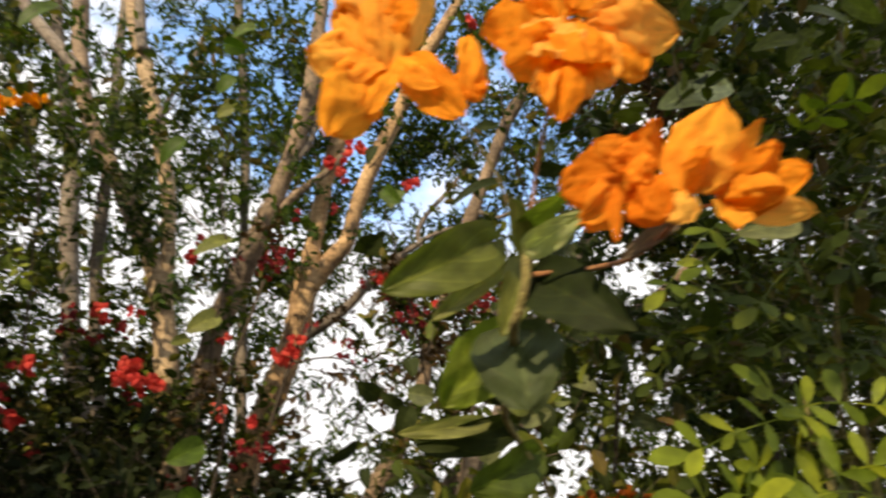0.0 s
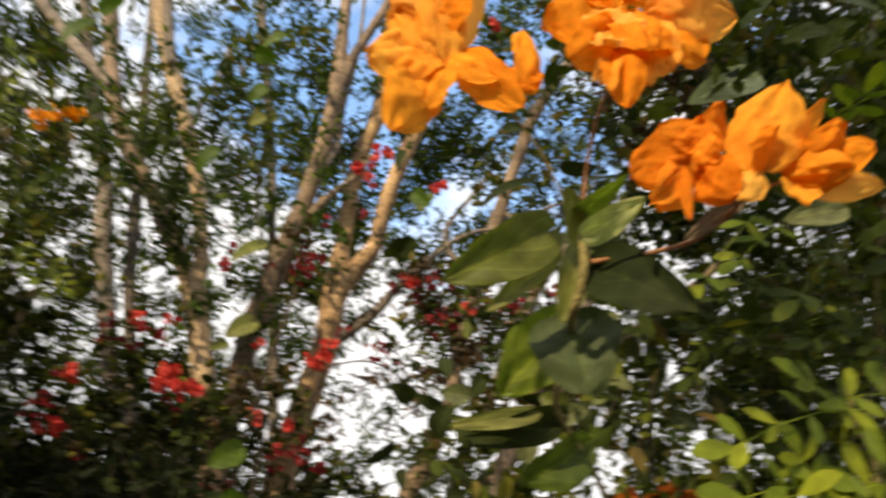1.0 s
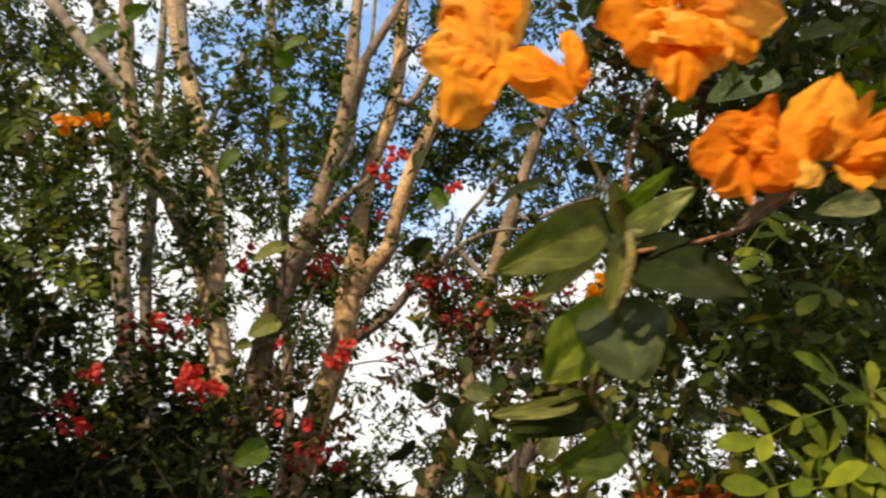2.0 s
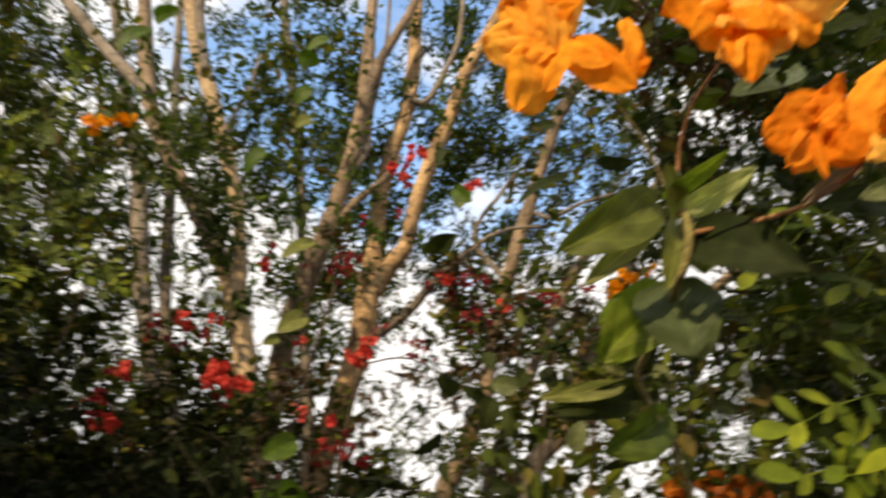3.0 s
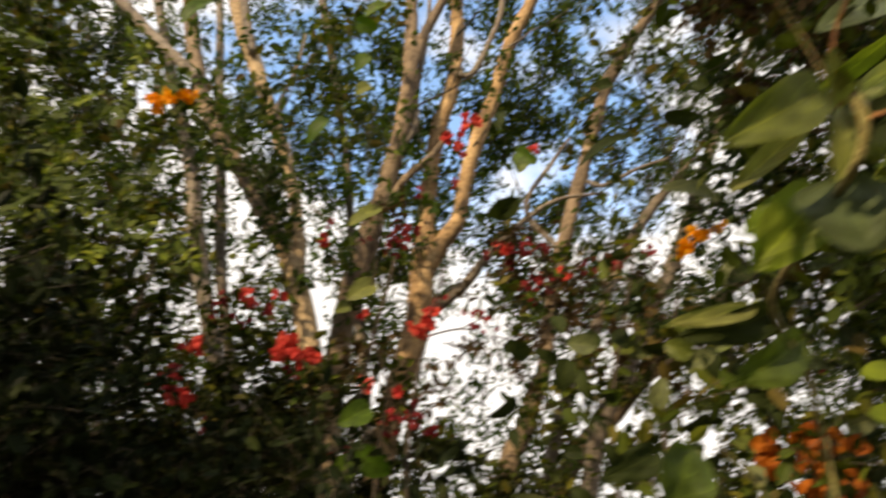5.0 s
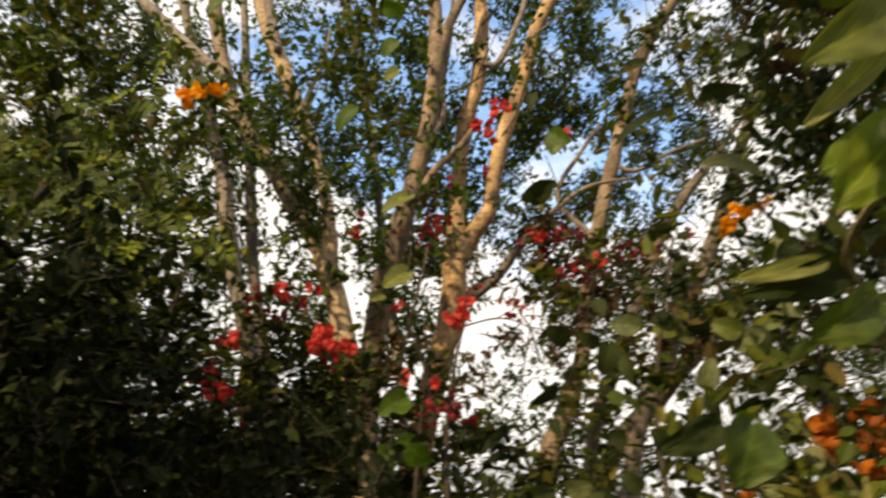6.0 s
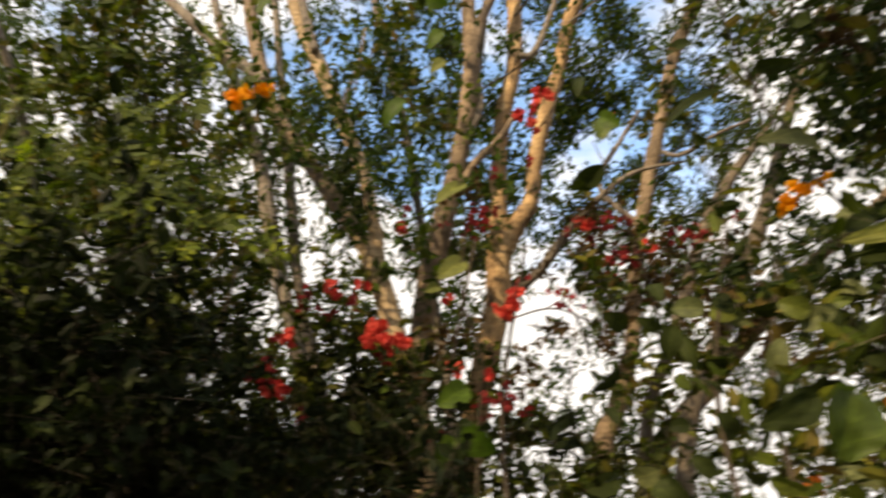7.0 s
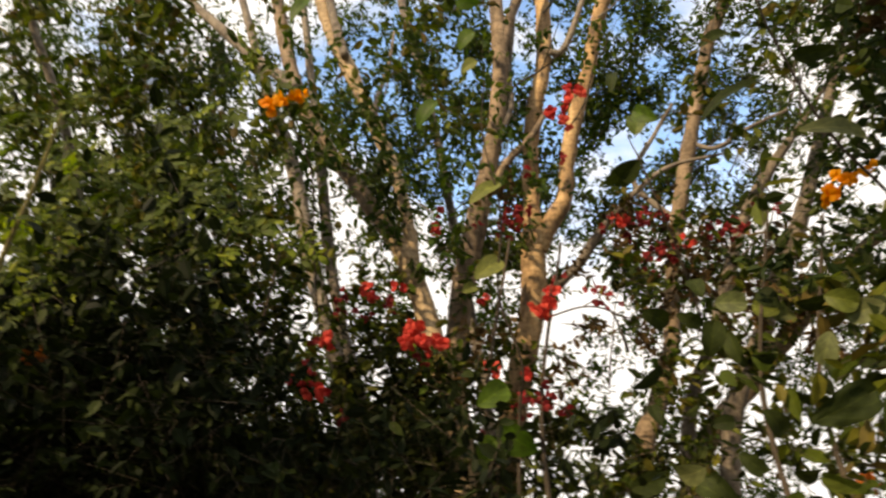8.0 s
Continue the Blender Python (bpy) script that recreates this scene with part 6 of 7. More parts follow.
for b, t, w, m, tw in (
        ((-0.785, 1.564, 2.937), (-0.719, 1.580, 2.925), 0.0568, M_FRESH, 20), ((-0.755, 1.616, 2.837), (-0.801, 1.631, 2.791), 0.0606, M_FRESH, 20),
        ((-0.701, 1.550, 2.995), (-0.766, 1.558, 2.955), 0.0492, M_FRESH, 30), ((-0.902, 1.688, 2.638), (-0.966, 1.712, 2.565), 0.0681, M_FRESH, 25),
        ((-0.754, 1.657, 2.751), (-0.800, 1.664, 2.722), 0.0492, M_OLIVELEAF, 20), ((-0.275, 1.905, 2.626), (-0.211, 1.886, 2.570), 0.0594, M_FRESH, 10),
        ((-0.344, 2.072, 2.487), (-0.278, 2.018, 2.507), 0.0785, M_DARKLEAF, 10), ((-0.339, 1.922, 2.805), (-0.347, 1.905, 2.720), 0.0413, M_DARKLEAF, 10),):
    LEAF += 1
    blade("leaf", b, t, w, m, bush_mid, tw, 0.10, 0.25, "heart", seed=LEAF)
# broad leaves in the lower right thicket, many coloured dark to look shaded
rng = random.Random(77)
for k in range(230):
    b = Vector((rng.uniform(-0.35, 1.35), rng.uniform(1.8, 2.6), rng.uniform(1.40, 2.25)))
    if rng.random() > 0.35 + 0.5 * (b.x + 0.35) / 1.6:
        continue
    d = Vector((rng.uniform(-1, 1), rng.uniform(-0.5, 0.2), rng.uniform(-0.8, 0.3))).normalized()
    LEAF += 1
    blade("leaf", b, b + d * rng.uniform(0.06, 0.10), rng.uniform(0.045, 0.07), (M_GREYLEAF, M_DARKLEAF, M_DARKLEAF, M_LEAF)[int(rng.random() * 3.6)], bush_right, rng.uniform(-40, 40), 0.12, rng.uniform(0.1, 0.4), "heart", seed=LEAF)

# ---------------- feather-leaved shrubs ----------------
shrub_right = thing("shrub", "bright yellow-green shrub with feather leaves in sun", "shrub", "feather-leaved shrubs")
limb("stem", [(1.225, 1.985, 0.0, 0.015), (1.118, 1.802, 1.726, 0.010), (0.991, 1.637, 1.936, 0.007), (0.948, 1.529, 2.157, 0.005), (0.962, 1.436, 2.358, 0.003)], M_STEM, shrub_right, sides=7)
limb("stem", [(1.043, 1.746, 0.0, 0.015), (0.925, 1.631, 1.698, 0.010), (0.864, 1.563, 1.833, 0.006), (0.830, 1.506, 1.947, 0.003)], M_STEM, shrub_right, sides=7)
for b, t, n, le, seed in (
        ((0.830, 1.450, 1.862), (0.501, 1.320, 1.828), 4, 0.075, 1),
        ((0.877, 1.470, 1.808), (0.707, 1.420, 1.972), 3, 0.075, 2),
        ((0.794, 1.430, 1.883), (0.718, 1.360, 1.739), 2, 0.070, 3),
        ((0.777, 1.460, 1.877), (0.956, 1.420, 1.941), 3, 0.078, 4),
        ((0.736, 1.420, 1.685), (0.515, 1.330, 1.712), 3, 0.078, 5),
        ((0.767, 1.440, 1.693), (0.883, 1.360, 1.807), 3, 0.075, 6),
        ((0.931, 1.440, 1.703), (0.750, 1.360, 1.742), 3, 0.075, 7),
        ((0.708, 1.440, 1.661), (0.667, 1.400, 1.780), 3, 0.070, 8),
        ((0.605, 1.400, 1.650), (0.629, 1.340, 1.683), 2, 0.080, 9),
        ((0.614, 1.320, 2.256), (0.454, 1.240, 2.098), 2, 0.055, 10),
        ((0.828, 1.400, 2.223), (0.666, 1.320, 2.102), 2, 0.065, 11),
        ((0.768, 1.500, 2.192), (0.595, 1.420, 2.178), 2, 0.050, 12),
        ((0.910, 1.500, 2.005), (0.825, 1.450, 2.091), 3, 0.050, 13),
        ((0.620, 1.550, 2.171), (0.510, 1.500, 2.029), 3, 0.040, 14),
        ((0.643, 1.550, 2.113), (0.488, 1.500, 1.972), 3, 0.045, 15),
        ((0.765, 1.550, 2.122), (0.623, 1.500, 2.051), 3, 0.045, 16),
        ((1.019, 1.350, 2.437), (0.872, 1.300, 2.290), 2, 0.050, 17),
        ((1.117, 1.500, 2.370), (0.925, 1.420, 2.256), 3, 0.060, 19),
        ((1.133, 1.600, 2.167), (0.919, 1.500, 2.060), 3, 0.050, 20)):
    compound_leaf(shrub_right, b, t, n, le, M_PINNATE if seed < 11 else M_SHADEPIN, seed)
for b, t, n, le, seed in (
        ((1.023, 1.434, 2.376), (1.043, 1.346, 2.330), 2, 0.06, 29), ((0.725, 1.443, 2.299), (0.574, 1.362, 2.205), 2, 0.06, 30),
        ((0.776, 1.262, 2.458), (0.798, 1.139, 2.488), 1, 0.06, 31), ((0.807, 1.253, 2.484), (0.857, 1.137, 2.505), 1, 0.06, 32),
        ((1.011, 1.544, 2.138), (0.724, 1.435, 2.078), 4, 0.05, 33), ((1.102, 1.681, 2.100), (0.850, 1.560, 2.073), 4, 0.05, 34),
        ((1.130, 1.538, 2.174), (0.959, 1.468, 2.053), 4, 0.05, 35), ((0.869, 1.769, 1.867), (0.621, 1.666, 1.803), 3, 0.05, 38),
        ((1.220, 1.484, 2.307), (0.997, 1.383, 2.243), 4, 0.05, 39), ((0.780, 1.697, 2.241), (0.582, 1.581, 2.212), 3, 0.05, 41),
        ((0.759, 1.761, 2.098), (0.562, 1.642, 2.078), 3, 0.045, 42)):
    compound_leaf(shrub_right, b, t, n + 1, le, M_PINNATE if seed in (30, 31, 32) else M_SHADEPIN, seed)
crown(shrub_right, [
    (0.28, 1.27, 2.88, 7), (0.28, 1.15, 2.78, 24), (0.59, 1.26, 2.91, 34), (0.79, 1.32, 3.03, 34), (1.26, 1.75, 3.39, 34),
    (1.23, 1.56, 3.30, 34), (0.23, 1.59, 3.00, 7), (0.57, 1.65, 3.14, 24), (0.59, 1.23, 2.73, 34), (0.81, 1.63, 3.04, 46),
    (1.31, 1.89, 3.16, 46), (1.20, 1.65, 3.02, 46), (0.41, 1.54, 2.64, 15), (0.75, 1.85, 2.95, 34), (0.72, 1.46, 2.67, 34),
    (1.02, 1.60, 2.65, 34), (1.37, 1.91, 2.96, 34), (0.36, 1.59, 2.50, 7), (0.61, 1.77, 2.50, 34), (0.93, 1.83, 2.55, 46),
    (1.17, 1.88, 2.67, 30), (0.97, 1.74, 2.57, 30), (1.35, 1.90, 2.70, 30), (1.05, 1.55, 2.50, 30)], 0.13, 0.070, M_BUSH, 250 + 1, "foliage")
crown(shrub_right, [
    (0.66, 1.69, 2.23, 24), (0.87, 1.82, 2.39, 46), (0.94, 1.54, 2.24, 30), (0.91, 1.59, 2.32, 30), (1.19, 1.68, 2.36, 30),
    (1.00, 1.60, 2.24, 30), (0.02, 1.57, 2.02, 7), (0.52, 1.75, 2.10, 24), (1.10, 2.26, 2.31, 34), (1.01, 1.70, 2.19, 30),
    (0.96, 1.90, 2.20, 30), (1.39, 2.11, 2.31, 30), (1.35, 2.23, 2.27, 30), (0.14, 2.12, 2.04, 7), (0.24, 2.11, 2.09, 15),
    (0.42, 1.67, 1.86, 24), (0.57, 1.67, 1.93, 34), (0.94, 2.32, 2.03, 46), (1.10, 1.97, 2.05, 30), (1.06, 2.18, 2.13, 30),
    (1.29, 1.99, 2.07, 30), (1.06, 1.81, 2.00, 30), (0.03, 1.92, 1.73, 7), (0.21, 1.68, 1.77, 24)], 0.13, 0.070, M_BUSH, 250 + 2, "foliage")
crown(shrub_right, [
    (0.39, 2.03, 1.85, 24), (0.50, 1.77, 1.79, 15), (0.75, 1.85, 1.74, 46), (1.07, 2.03, 1.80, 30), (1.05, 2.11, 1.93, 30),
    (1.21, 1.91, 1.91, 30), (1.38, 2.39, 1.93, 30), (0.15, 2.33, 1.63, 15), (0.18, 1.82, 1.55, 34), (0.44, 2.26, 1.62, 34),
    (0.59, 1.82, 1.62, 46), (0.90, 2.10, 1.64, 30), (0.73, 1.96, 1.65, 30), (1.21, 2.30, 1.74, 30), (1.08, 2.43, 1.68, 30),
    (1.06, 1.84, 1.58, 30), (1.14, 2.12, 1.59, 30)], 0.13, 0.070, M_BUSH, 250 + 3, "foliage")
crown(shrub_right, [
    (0.82, 1.72, 2.00, 26), (0.71, 1.73, 2.03, 26), (0.53, 1.56, 2.15, 26), (0.94, 1.75, 2.15, 26), (0.65, 1.61, 2.03, 26), (0.90, 1.78, 2.13, 26),
    (0.80, 1.60, 1.96, 26), (0.65, 1.71, 2.05, 26), (0.67, 1.57, 2.13, 26), (0.89, 1.60, 2.12, 26)], 0.11, 0.046, M_SHADEPIN, 75, "foliage", ratio=0.5)

shrub_left = thing("shrub", "olive green shrub with feather leaves beside the dark hedge", "shrub", "feather-leaved shrubs")
limb("stem", [(-2.382, 1.554, 0.0, 0.02), (-2.255, 1.391, 1.494, 0.013), (-2.085, 1.256, 1.918, 0.009), (-1.930, 1.179, 2.208, 0.006), (-1.832, 1.124, 2.405, 0.003)], M_STEM, shrub_left, sides=7)
rng = random.Random(5)
for k in range(330):
    u, v = rng.random(), rng.random()
    b = Vector((-2.75 + 1.35 * u, 1.30 + 0.55 * rng.random(), 1.62 + 1.25 * v))
    if v < 0.34 - 0.20 * (1 - u) or (u > 0.62 and v < 0.42):
        continue
    d = Vector((rng.uniform(-0.5, 1), rng.uniform(-0.7, 0.1), rng.uniform(-0.7, 0.3))).normalized()
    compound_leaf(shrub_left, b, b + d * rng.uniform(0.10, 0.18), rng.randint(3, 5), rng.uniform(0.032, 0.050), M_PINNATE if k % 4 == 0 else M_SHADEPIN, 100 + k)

# ---------------- the orange bougainvillea in front ----------------
spray = thing("bougainvillea_branch", "leafy bougainvillea branch with large papery orange bracts", "bougainvillea")
limb("stem", [(0.319, 1.211, 0.0, 0.005), (0.276, 1.091, 1.420, 0.0040), (0.245, 1.011, 1.531, 0.0040), (0.199, 0.895, 1.617, 0.0040), (0.141, 0.800, 1.678, 0.0040), (0.146, 0.660, 1.704, 0.0040), (0.135, 0.520, 1.696, 0.0042), (0.140, 0.495, 1.712, 0.0042), (0.143, 0.490, 1.735, 0.0042), (0.142, 0.495, 1.764, 0.0038)], M_STEM, spray, "green-brown stem", sides=8, rough=0.06)
limb("stem", [(0.145, 0.500, 1.741, 0.0026), (0.174, 0.480, 1.738, 0.0024), (0.195, 0.440, 1.726, 0.0022), (0.211, 0.400, 1.717, 0.0020), (0.224, 0.355, 1.717, 0.0016), (0.230, 0.335, 1.728, 0.0012)], M_REDSTEM, spray, "reddish stem", sides=8, rough=0.06)
limb("stem", [(0.223, 0.350, 1.718, 0.0014), (0.209, 0.340, 1.722, 0.0012), (0.193, 0.325, 1.728, 0.0010)], M_REDSTEM, spray, sides=8, rough=0.06)
limb("stem", [(0.227, 0.345, 1.725, 0.0014), (0.241, 0.335, 1.723, 0.0012), (0.251, 0.330, 1.725, 0.0010)], M_REDSTEM, spray, sides=8, rough=0.06)
limb("stem", [(0.144, 0.530, 1.777, 0.0020), (0.149, 0.530, 1.845, 0.0019), (0.152, 0.480, 1.867, 0.0018), (0.151, 0.400, 1.844, 0.0016), (0.152, 0.350, 1.829, 0.0015), (0.164, 0.335, 1.843, 0.0014)], M_REDSTEM, spray, "orange-brown stem", sides=8, rough=0.06)
limb("stem", [(0.138, 0.520, 1.785, 0.0016), (0.108, 0.500, 1.848, 0.0014), (0.064, 0.455, 1.880, 0.0012), (0.020, 0.420, 1.895, 0.0011)], M_STEM, spray, sides=8, rough=0.06)
limb("stem", [(0.244, 1.189, 0.0, 0.004), (0.239, 1.186, 1.356, 0.003), (0.232, 1.173, 1.427, 0.0022), (0.158, 1.117, 1.520, 0.0016), (0.114, 1.095, 1.550, 0.0012)], M_STEM, spray, sides=8, rough=0.06)
SEED = 0
for b, t, w, m, tw, cu, cp in (
        ((0.111, 0.500, 1.770), (0.024, 0.480, 1.710), 0.0511, M_LEAF, -4, 0.10, 0.40),
        ((0.144, 0.470, 1.752), (0.180, 0.410, 1.756), 0.0250, M_PALE, 0, 0.05, 0.10),
        ((0.136, 0.520, 1.796), (0.177, 0.460, 1.808), 0.0199, M_BRIGHT, 20, 0.06, 0.30),
        ((0.144, 0.530, 1.780), (0.128, 0.490, 1.812), 0.0265, M_OLIVELEAF, 8, 0.06, 0.30),
        ((0.152, 0.540, 1.782), (0.190, 0.570, 1.816), 0.0245, M_DARKLEAF, 10, 0.08, 0.30),
        ((0.121, 0.570, 1.780), (0.057, 0.600, 1.728), 0.0258, M_OLIVELEAF, 20, -0.06, 0.30),
        ((0.141, 0.520, 1.759), (0.126, 0.520, 1.692), 0.0331, M_OLIVELEAF, -8, 0.06, 0.25),
        ((0.145, 0.520, 1.754), (0.164, 0.520, 1.710), 0.0331, M_OLIVELEAF, 6, 0.06, 0.20),
        ((0.156, 0.500, 1.736), (0.221, 0.440, 1.677), 0.0527, M_DARKLEAF, -6, 0.10, 0.30),
        ((0.136, 0.600, 1.719), (0.073, 0.620, 1.649), 0.0631, M_BRIGHT, 6, 0.08, 0.30),
        ((0.123, 0.610, 1.717), (0.074, 0.630, 1.695), 0.0416, M_BRIGHT, 18, 0.05, 0.20),
        ((0.136, 0.560, 1.709), (0.154, 0.540, 1.636), 0.0835, M_SHADELEAF, 2, 0.06, 0.15),
        ((0.110, 0.800, 1.669), (0.013, 0.780, 1.645), 0.0255, M_OLIVELEAF, 12, 0.08, 0.30),
        ((0.144, 0.830, 1.676), (0.029, 0.810, 1.639), 0.0499, M_DARKLEAF, -10, 0.10, 0.40),
        ((0.181, 0.860, 1.647), (0.100, 0.850, 1.594), 0.0649, M_LEAF, -8, 0.10, 0.40),
        ((0.229, 0.360, 1.724), (0.201, 0.390, 1.710), 0.0125, M_BROWNLEAF, 20, 0.08, 0.30),
        ((0.457, 0.680, 1.905), (0.385, 0.660, 1.877), 0.0346, M_GREYLEAF, 12, 0.08, 0.20),
        ((0.071, 1.066, 1.531), (0.034, 1.064, 1.443), 0.0944, M_LEAF, -10, 0.08, 0.3), ((0.021, 1.078, 1.529), (-0.062, 1.058, 1.486), 0.0516, M_DARKLEAF, 10, 0.08, 0.3)):
    SEED += 1
    blade("leaf", b, t, w, m, spray, tw, cu, cp, "heart", 0.10, SEED)
grey = thing("bougainvillea_branch", "thin twig with broad grey-green bougainvillea leaves", "bougainvillea")
limb("stem", [(1.311, 2.204, 0.0, 0.008), (1.120, 1.931, 2.041, 0.006), (0.940, 1.684, 2.418, 0.0045), (0.745, 1.504, 2.645, 0.003), (0.683, 1.412, 2.712, 0.002), (0.637, 1.349, 2.838, 0.0015)], M_STEM, grey, sides=7, rough=0.05)
for b, t, w, m, tw in (((0.685, 1.411, 2.715), (0.508, 1.386, 2.614), 0.0917, M_PALE, 15), ((0.946, 1.622, 2.431), (0.758, 1.572, 2.384), 0.0960, M_DARKLEAF, 15), ((0.725, 1.362, 2.945), (0.617, 1.409, 2.823), 0.0619, M_LEAF, 35),
                       ((0.927, 1.485, 2.958), (0.815, 1.493, 2.918), 0.0588, M_LEAF, 25), ((0.991, 1.481, 2.979), (0.924, 1.519, 2.884), 0.0719, M_LEAF, 35), ((1.070, 1.471, 3.016), (0.922, 1.450, 3.032), 0.0654, M_LEAF, 45), ((1.032, 1.367, 2.994), (1.128, 1.398, 2.947), 0.0558, M_LEAF, 25)):
    SEED += 1
    blade("leaf", b, t, w, m, grey, tw, 0.10, 0.25, "heart", 0.04, SEED)


def head(label, at):
    bm = bmesh.new()
    bmesh.ops.create_icosphere(bm, subdivisions=2, radius=0.002, matrix=Matrix.Translation(at))
    return part("flower_head", bm, M_STEM, spray, label)


flower_one = head("large head of orange papery bracts", (0.014, 0.418, 1.894))
flower_two = head("large head of orange papery bracts", (0.154, 0.338, 1.856))
flower_three = head("large head of orange papery bracts", (0.205, 0.330, 1.722))
for b, t, w, tw, cu in (
        ((0.014, 0.410, 1.894), (-0.051, 0.400, 1.887), 0.0583, 5, 0.10),
        ((0.008, 0.415, 1.907), (-0.032, 0.396, 1.945), 0.0542, -12, 0.10),
        ((0.011, 0.416, 1.908), (0.031, 0.400, 1.999), 0.0636, 8, 0.08),
        ((0.009, 0.420, 1.915), (-0.021, 0.402, 2.011), 0.0591, -6, 0.08),
        ((0.002, 0.398, 1.871), (-0.014, 0.388, 1.797), 0.0517, -8, 0.10),
        ((0.016, 0.406, 1.885), (0.002, 0.398, 1.824), 0.0426, 10, 0.08),
        ((0.005, 0.402, 1.892), (-0.019, 0.388, 1.855), 0.0471, 14, 0.06),
        ((0.018, 0.404, 1.907), (0.015, 0.390, 1.944), 0.0571, -20, 0.06),
        ((0.028, 0.412, 1.895), (0.086, 0.398, 1.828), 0.0402, 6, 0.12),
        ((0.023, 0.404, 1.890), (0.070, 0.392, 1.853), 0.0330, -10, 0.08),
        ((0.091, 0.410, 1.851), (0.082, 0.404, 1.916), 0.0291, 10, 0.12),
        ((0.072, 0.412, 1.875), (0.100, 0.404, 1.860), 0.0327, -8, 0.10),
        ((0.021, 0.404, 1.873), (-0.001, 0.396, 1.964), 0.0428, 6, 0.08),
        ((0.006, 0.408, 1.875), (-0.032, 0.400, 1.933), 0.0396, -8, 0.10)):
    SEED += 1
    bract(b, t, w, flower_one, tw, cu, SEED)
for b, t, w, tw, cu in (
        ((0.153, 0.335, 1.857), (0.099, 0.325, 1.849), 0.0592, 6, 0.10),
        ((0.152, 0.329, 1.844), (0.115, 0.317, 1.807), 0.0375, -10, 0.10),
        ((0.153, 0.339, 1.874), (0.122, 0.329, 1.933), 0.0623, 10, 0.08),
        ((0.162, 0.343, 1.884), (0.179, 0.329, 1.944), 0.0670, -8, 0.08),
        ((0.168, 0.331, 1.859), (0.227, 0.319, 1.844), 0.0447, 12, 0.12),
        ((0.165, 0.339, 1.855), (0.209, 0.329, 1.819), 0.0440, -10, 0.10),
        ((0.163, 0.337, 1.852), (0.185, 0.327, 1.806), 0.0407, 8, 0.10),
        ((0.172, 0.329, 1.868), (0.212, 0.313, 1.876), 0.0422, -15, 0.12),
        ((0.156, 0.325, 1.853), (0.136, 0.311, 1.814), 0.0478, 10, 0.06),
        ((0.163, 0.323, 1.856), (0.168, 0.309, 1.807), 0.0502, -6, 0.06)):
    SEED += 1
    bract(b, t, w, flower_two, tw, cu, SEED)
for b, t, w, tw, cu in (
        ((0.153, 0.331, 1.832), (0.153, 0.319, 1.770), 0.0307, 6, 0.12),
        ((0.150, 0.335, 1.836), (0.133, 0.323, 1.793), 0.0230, -14, 0.10),
        ((0.157, 0.338, 1.837), (0.170, 0.327, 1.794), 0.0245, 12, 0.10),
        ((0.152, 0.327, 1.825), (0.143, 0.315, 1.778), 0.0153, 30, 0.06)):
    SEED += 1
    bract(b, t, w, flower_two, tw, cu, SEED)
# Left florets: their shaded side is given by the deeper orange.
for b, t, w, tw, cu in (
        ((0.190, 0.325, 1.732), (0.152, 0.315, 1.713), 0.0388, 8, 0.12),
        ((0.192, 0.329, 1.734), (0.172, 0.319, 1.756), 0.0362, -10, 0.10),
        ((0.195, 0.331, 1.736), (0.212, 0.319, 1.774), 0.0288, 12, 0.10),
        ((0.189, 0.321, 1.725), (0.164, 0.311, 1.693), 0.0286, -8, 0.10),
        ((0.193, 0.321, 1.727), (0.211, 0.311, 1.701), 0.0321, 10, 0.12),
        ((0.189, 0.321, 1.734), (0.196, 0.311, 1.755), 0.0323, -14, 0.06),
        ((0.183, 0.315, 1.723), (0.181, 0.303, 1.679), 0.0073, 10, 0.05),
        ((0.188, 0.317, 1.727), (0.202, 0.307, 1.722), 0.0335, 4, 0.06)):
    SEED += 1
    bract(b, t, w, flower_three, tw, cu, SEED, M_SHADEBRACT)
for b, t, w, tw, cu in (
        ((0.225, 0.321, 1.722), (0.247, 0.309, 1.780), 0.0433, -8, 0.12),
        ((0.229, 0.329, 1.729), (0.273, 0.317, 1.774), 0.0224, 14, 0.10),
        ((0.226, 0.321, 1.724), (0.213, 0.311, 1.698), 0.0224, 8, 0.10),
        ((0.229, 0.329, 1.731), (0.224, 0.319, 1.770), 0.0259, -16, 0.10),
        ((0.225, 0.315, 1.719), (0.234, 0.301, 1.743), 0.0237, 18, 0.06)):
    SEED += 1
    bract(b, t, w, flower_three, tw, cu, SEED)
for b, t, w, tw, cu in (
        ((0.246, 0.326, 1.722), (0.279, 0.312, 1.755), 0.0305, 10, 0.14),
        ((0.250, 0.332, 1.724), (0.299, 0.322, 1.746), 0.0305, -12, 0.12),
        ((0.251, 0.332, 1.722), (0.298, 0.320, 1.714), 0.0228, 14, 0.10),
        ((0.249, 0.328, 1.722), (0.253, 0.316, 1.700), 0.0257, -8, 0.10),
        ((0.246, 0.324, 1.720), (0.278, 0.310, 1.723), 0.0270, 6, 0.08)):
    SEED += 1
    bract(b, t, w, flower_three, tw, cu, SEED)

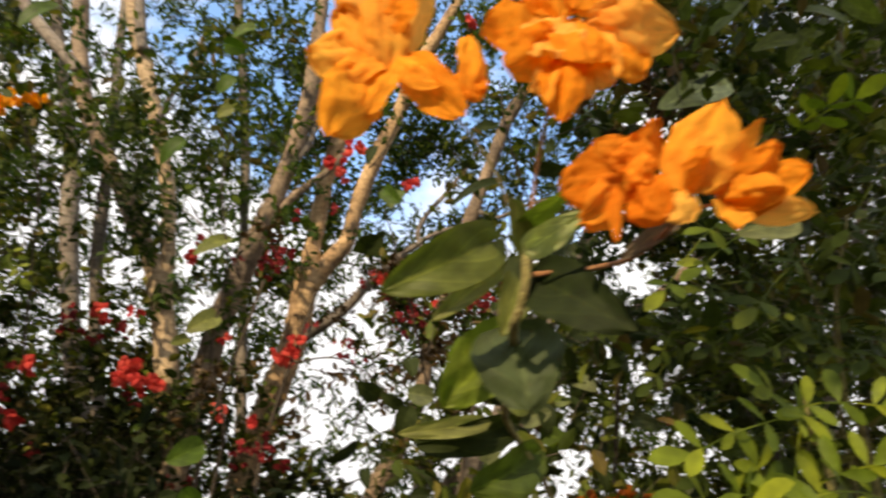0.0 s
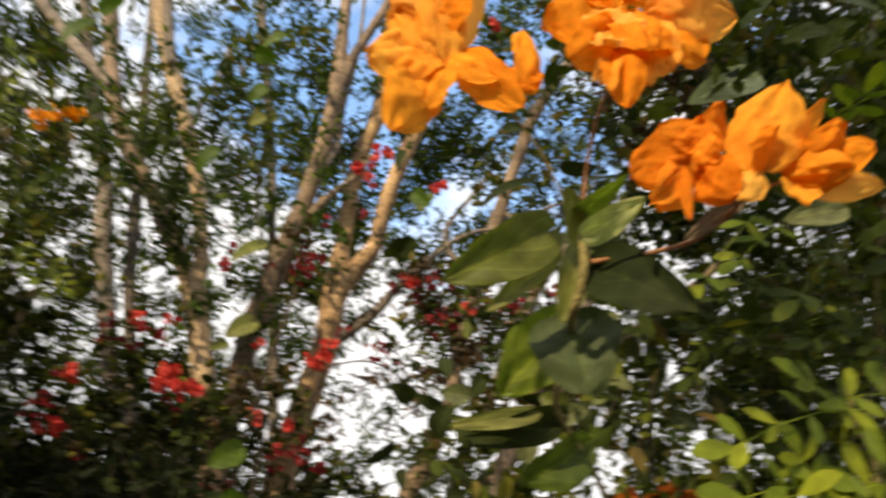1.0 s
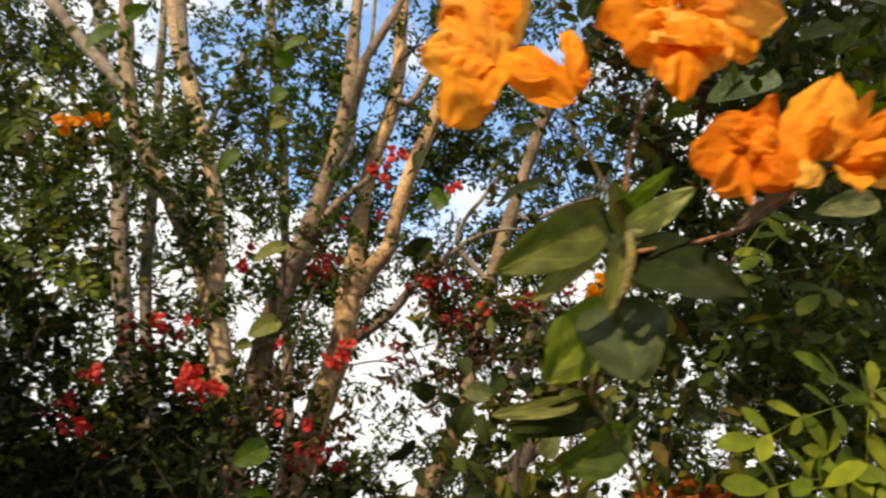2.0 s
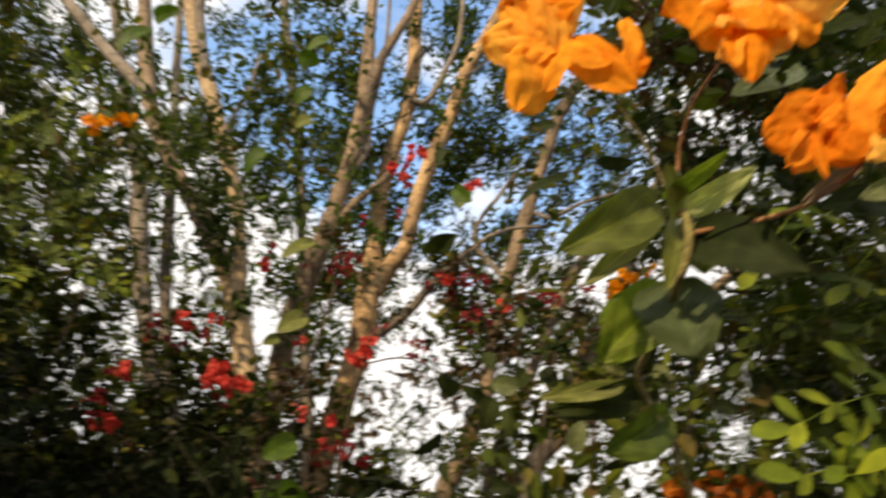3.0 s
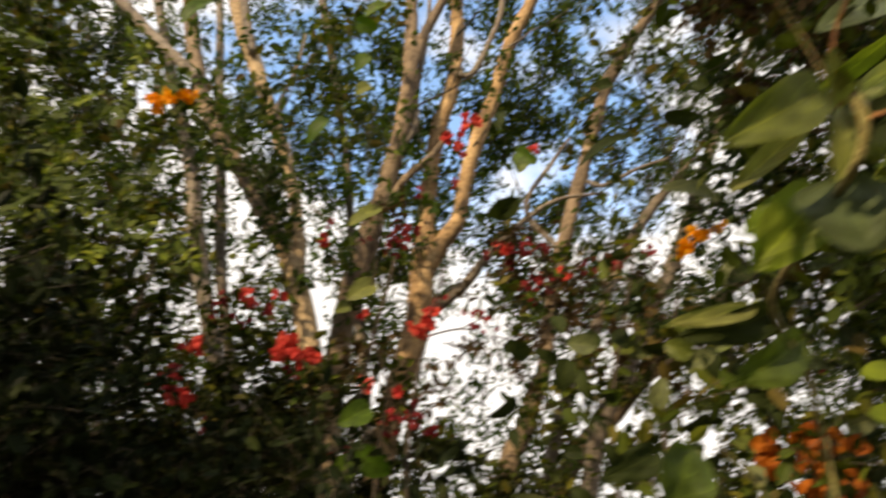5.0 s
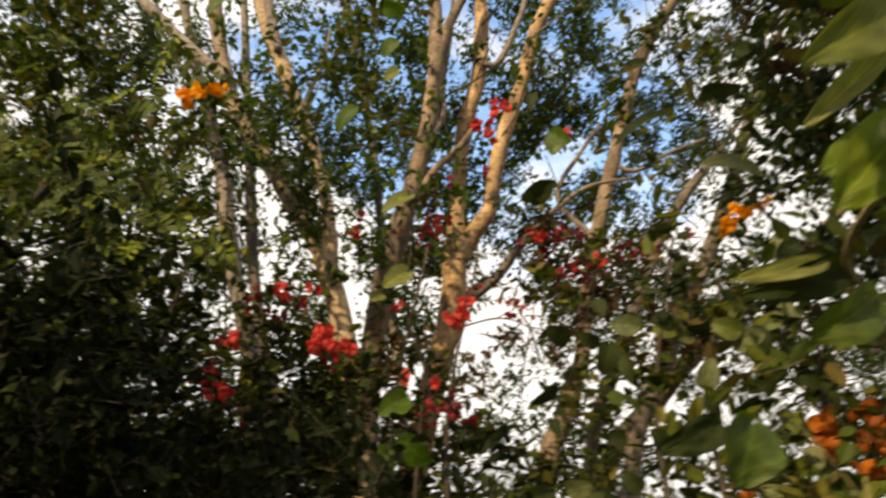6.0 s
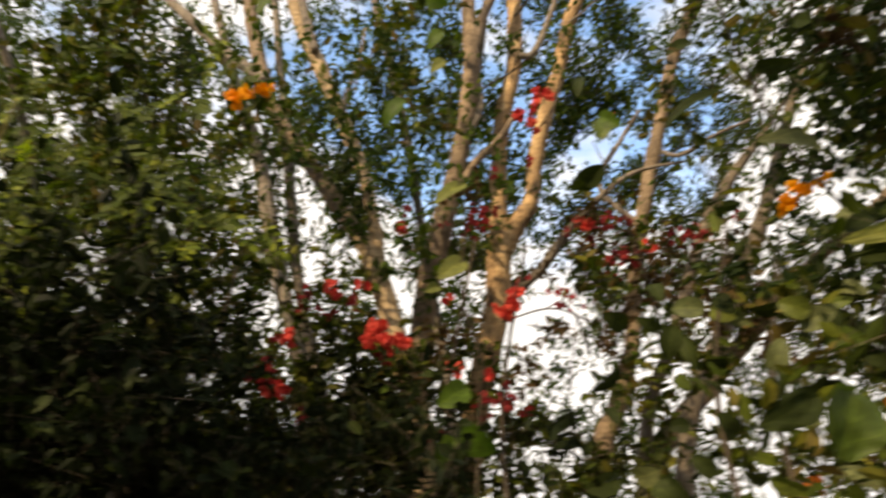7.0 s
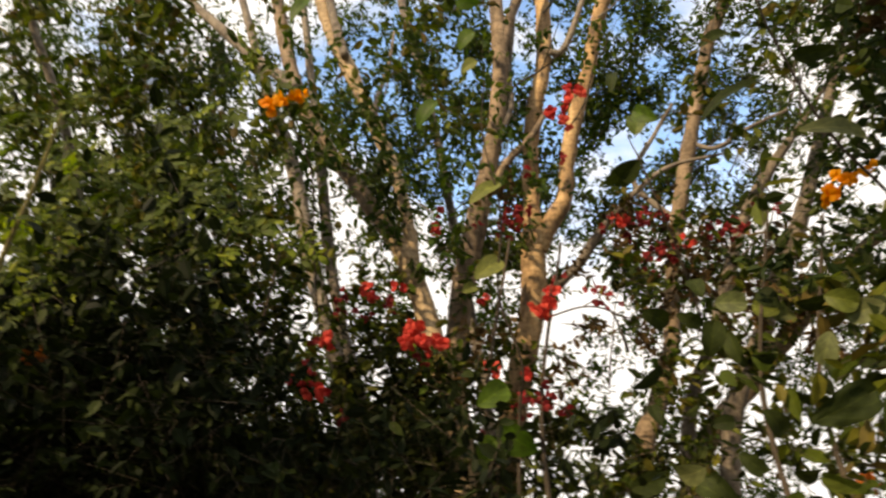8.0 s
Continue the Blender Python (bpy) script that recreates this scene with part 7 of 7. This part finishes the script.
# ---------------- unseen hedge and tree, added to close the garden and cast shade ---
back = thing("hedge", "unseen tall hedge added behind the path to cast shade", "hedge")
clumps = []
rng = random.Random(9)
# Left stretch is tallest, placed to keep sun off the dark hedge.
for k in range(150):
    clumps.append((rng.uniform(-6.0, -2.5), rng.uniform(-2.4, -1.7), rng.uniform(0.2, 3.6), 120))
for k in range(90):
    clumps.append((rng.uniform(-2.4, 4.5), rng.uniform(-2.4, -1.7), rng.uniform(0.2, 1.9), 110))
for k in range(70):
    clumps.append((rng.uniform(-4.6, -3.9), rng.uniform(-2.0, 2.0), rng.uniform(0.2, 3.8), 110))
for k in range(60):
    clumps.append((rng.uniform(3.0, 3.6), rng.uniform(-2.0, 2.5), rng.uniform(0.2, 3.4), 110))
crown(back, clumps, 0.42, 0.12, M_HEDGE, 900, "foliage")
# Added tree, out of view; its crown blocks sun from the upper right.
tall = thing("tree", "unseen tree added behind the path to cast shade", "tree", "trees")
limb("trunk", [(1.6, -3.0, 0, 0.14), (1.65, -3.05, 1.5, 0.12), (1.55, -2.95, 3.2, 0.10), (1.6, -2.8, 5.0, 0.07), (1.5, -2.5, 7.0, 0.03)], M_GREYBARK, tall, seed=31)
clumps = []
for k in range(110):
    clumps.append((rng.uniform(-1.6, 2.6), rng.uniform(-3.2, -1.6), rng.uniform(5.4, 8.4), 130))
# Extra low clumps that shade the leaves at middle right.
for k in range(30):
    clumps.append((rng.uniform(-2.0, -0.7), rng.uniform(-2.9, -2.0), rng.uniform(5.3, 5.9), 140))
crown(tall, clumps, 0.5, 0.13, M_FAR, 950)
for x, y, h in ((-5.0, -2.0, 3.8), (-4.0, -2.0, 3.9), (-3.0, -2.0, 3.8), (-2.3, -2.0, 3.7), (-1.0, -2.0, 2.2), (0.3, -2.0, 2.2), (1.6, -2.0, 2.2), (3.0, -2.0, 2.2), (-4.2, -0.5, 3.4), (-4.2, 1.0, 3.4), (3.3, 0.0, 3.0), (3.3, 1.5, 3.0)):
    limb("stem", [(x, y, 0, 0.05), (x + 0.1, y - 0.05, h * 0.35, 0.04), (x - 0.1, y + 0.05, h * 0.7, 0.03), (x, y, h, 0.012)], M_TWIG, back, sides=8)
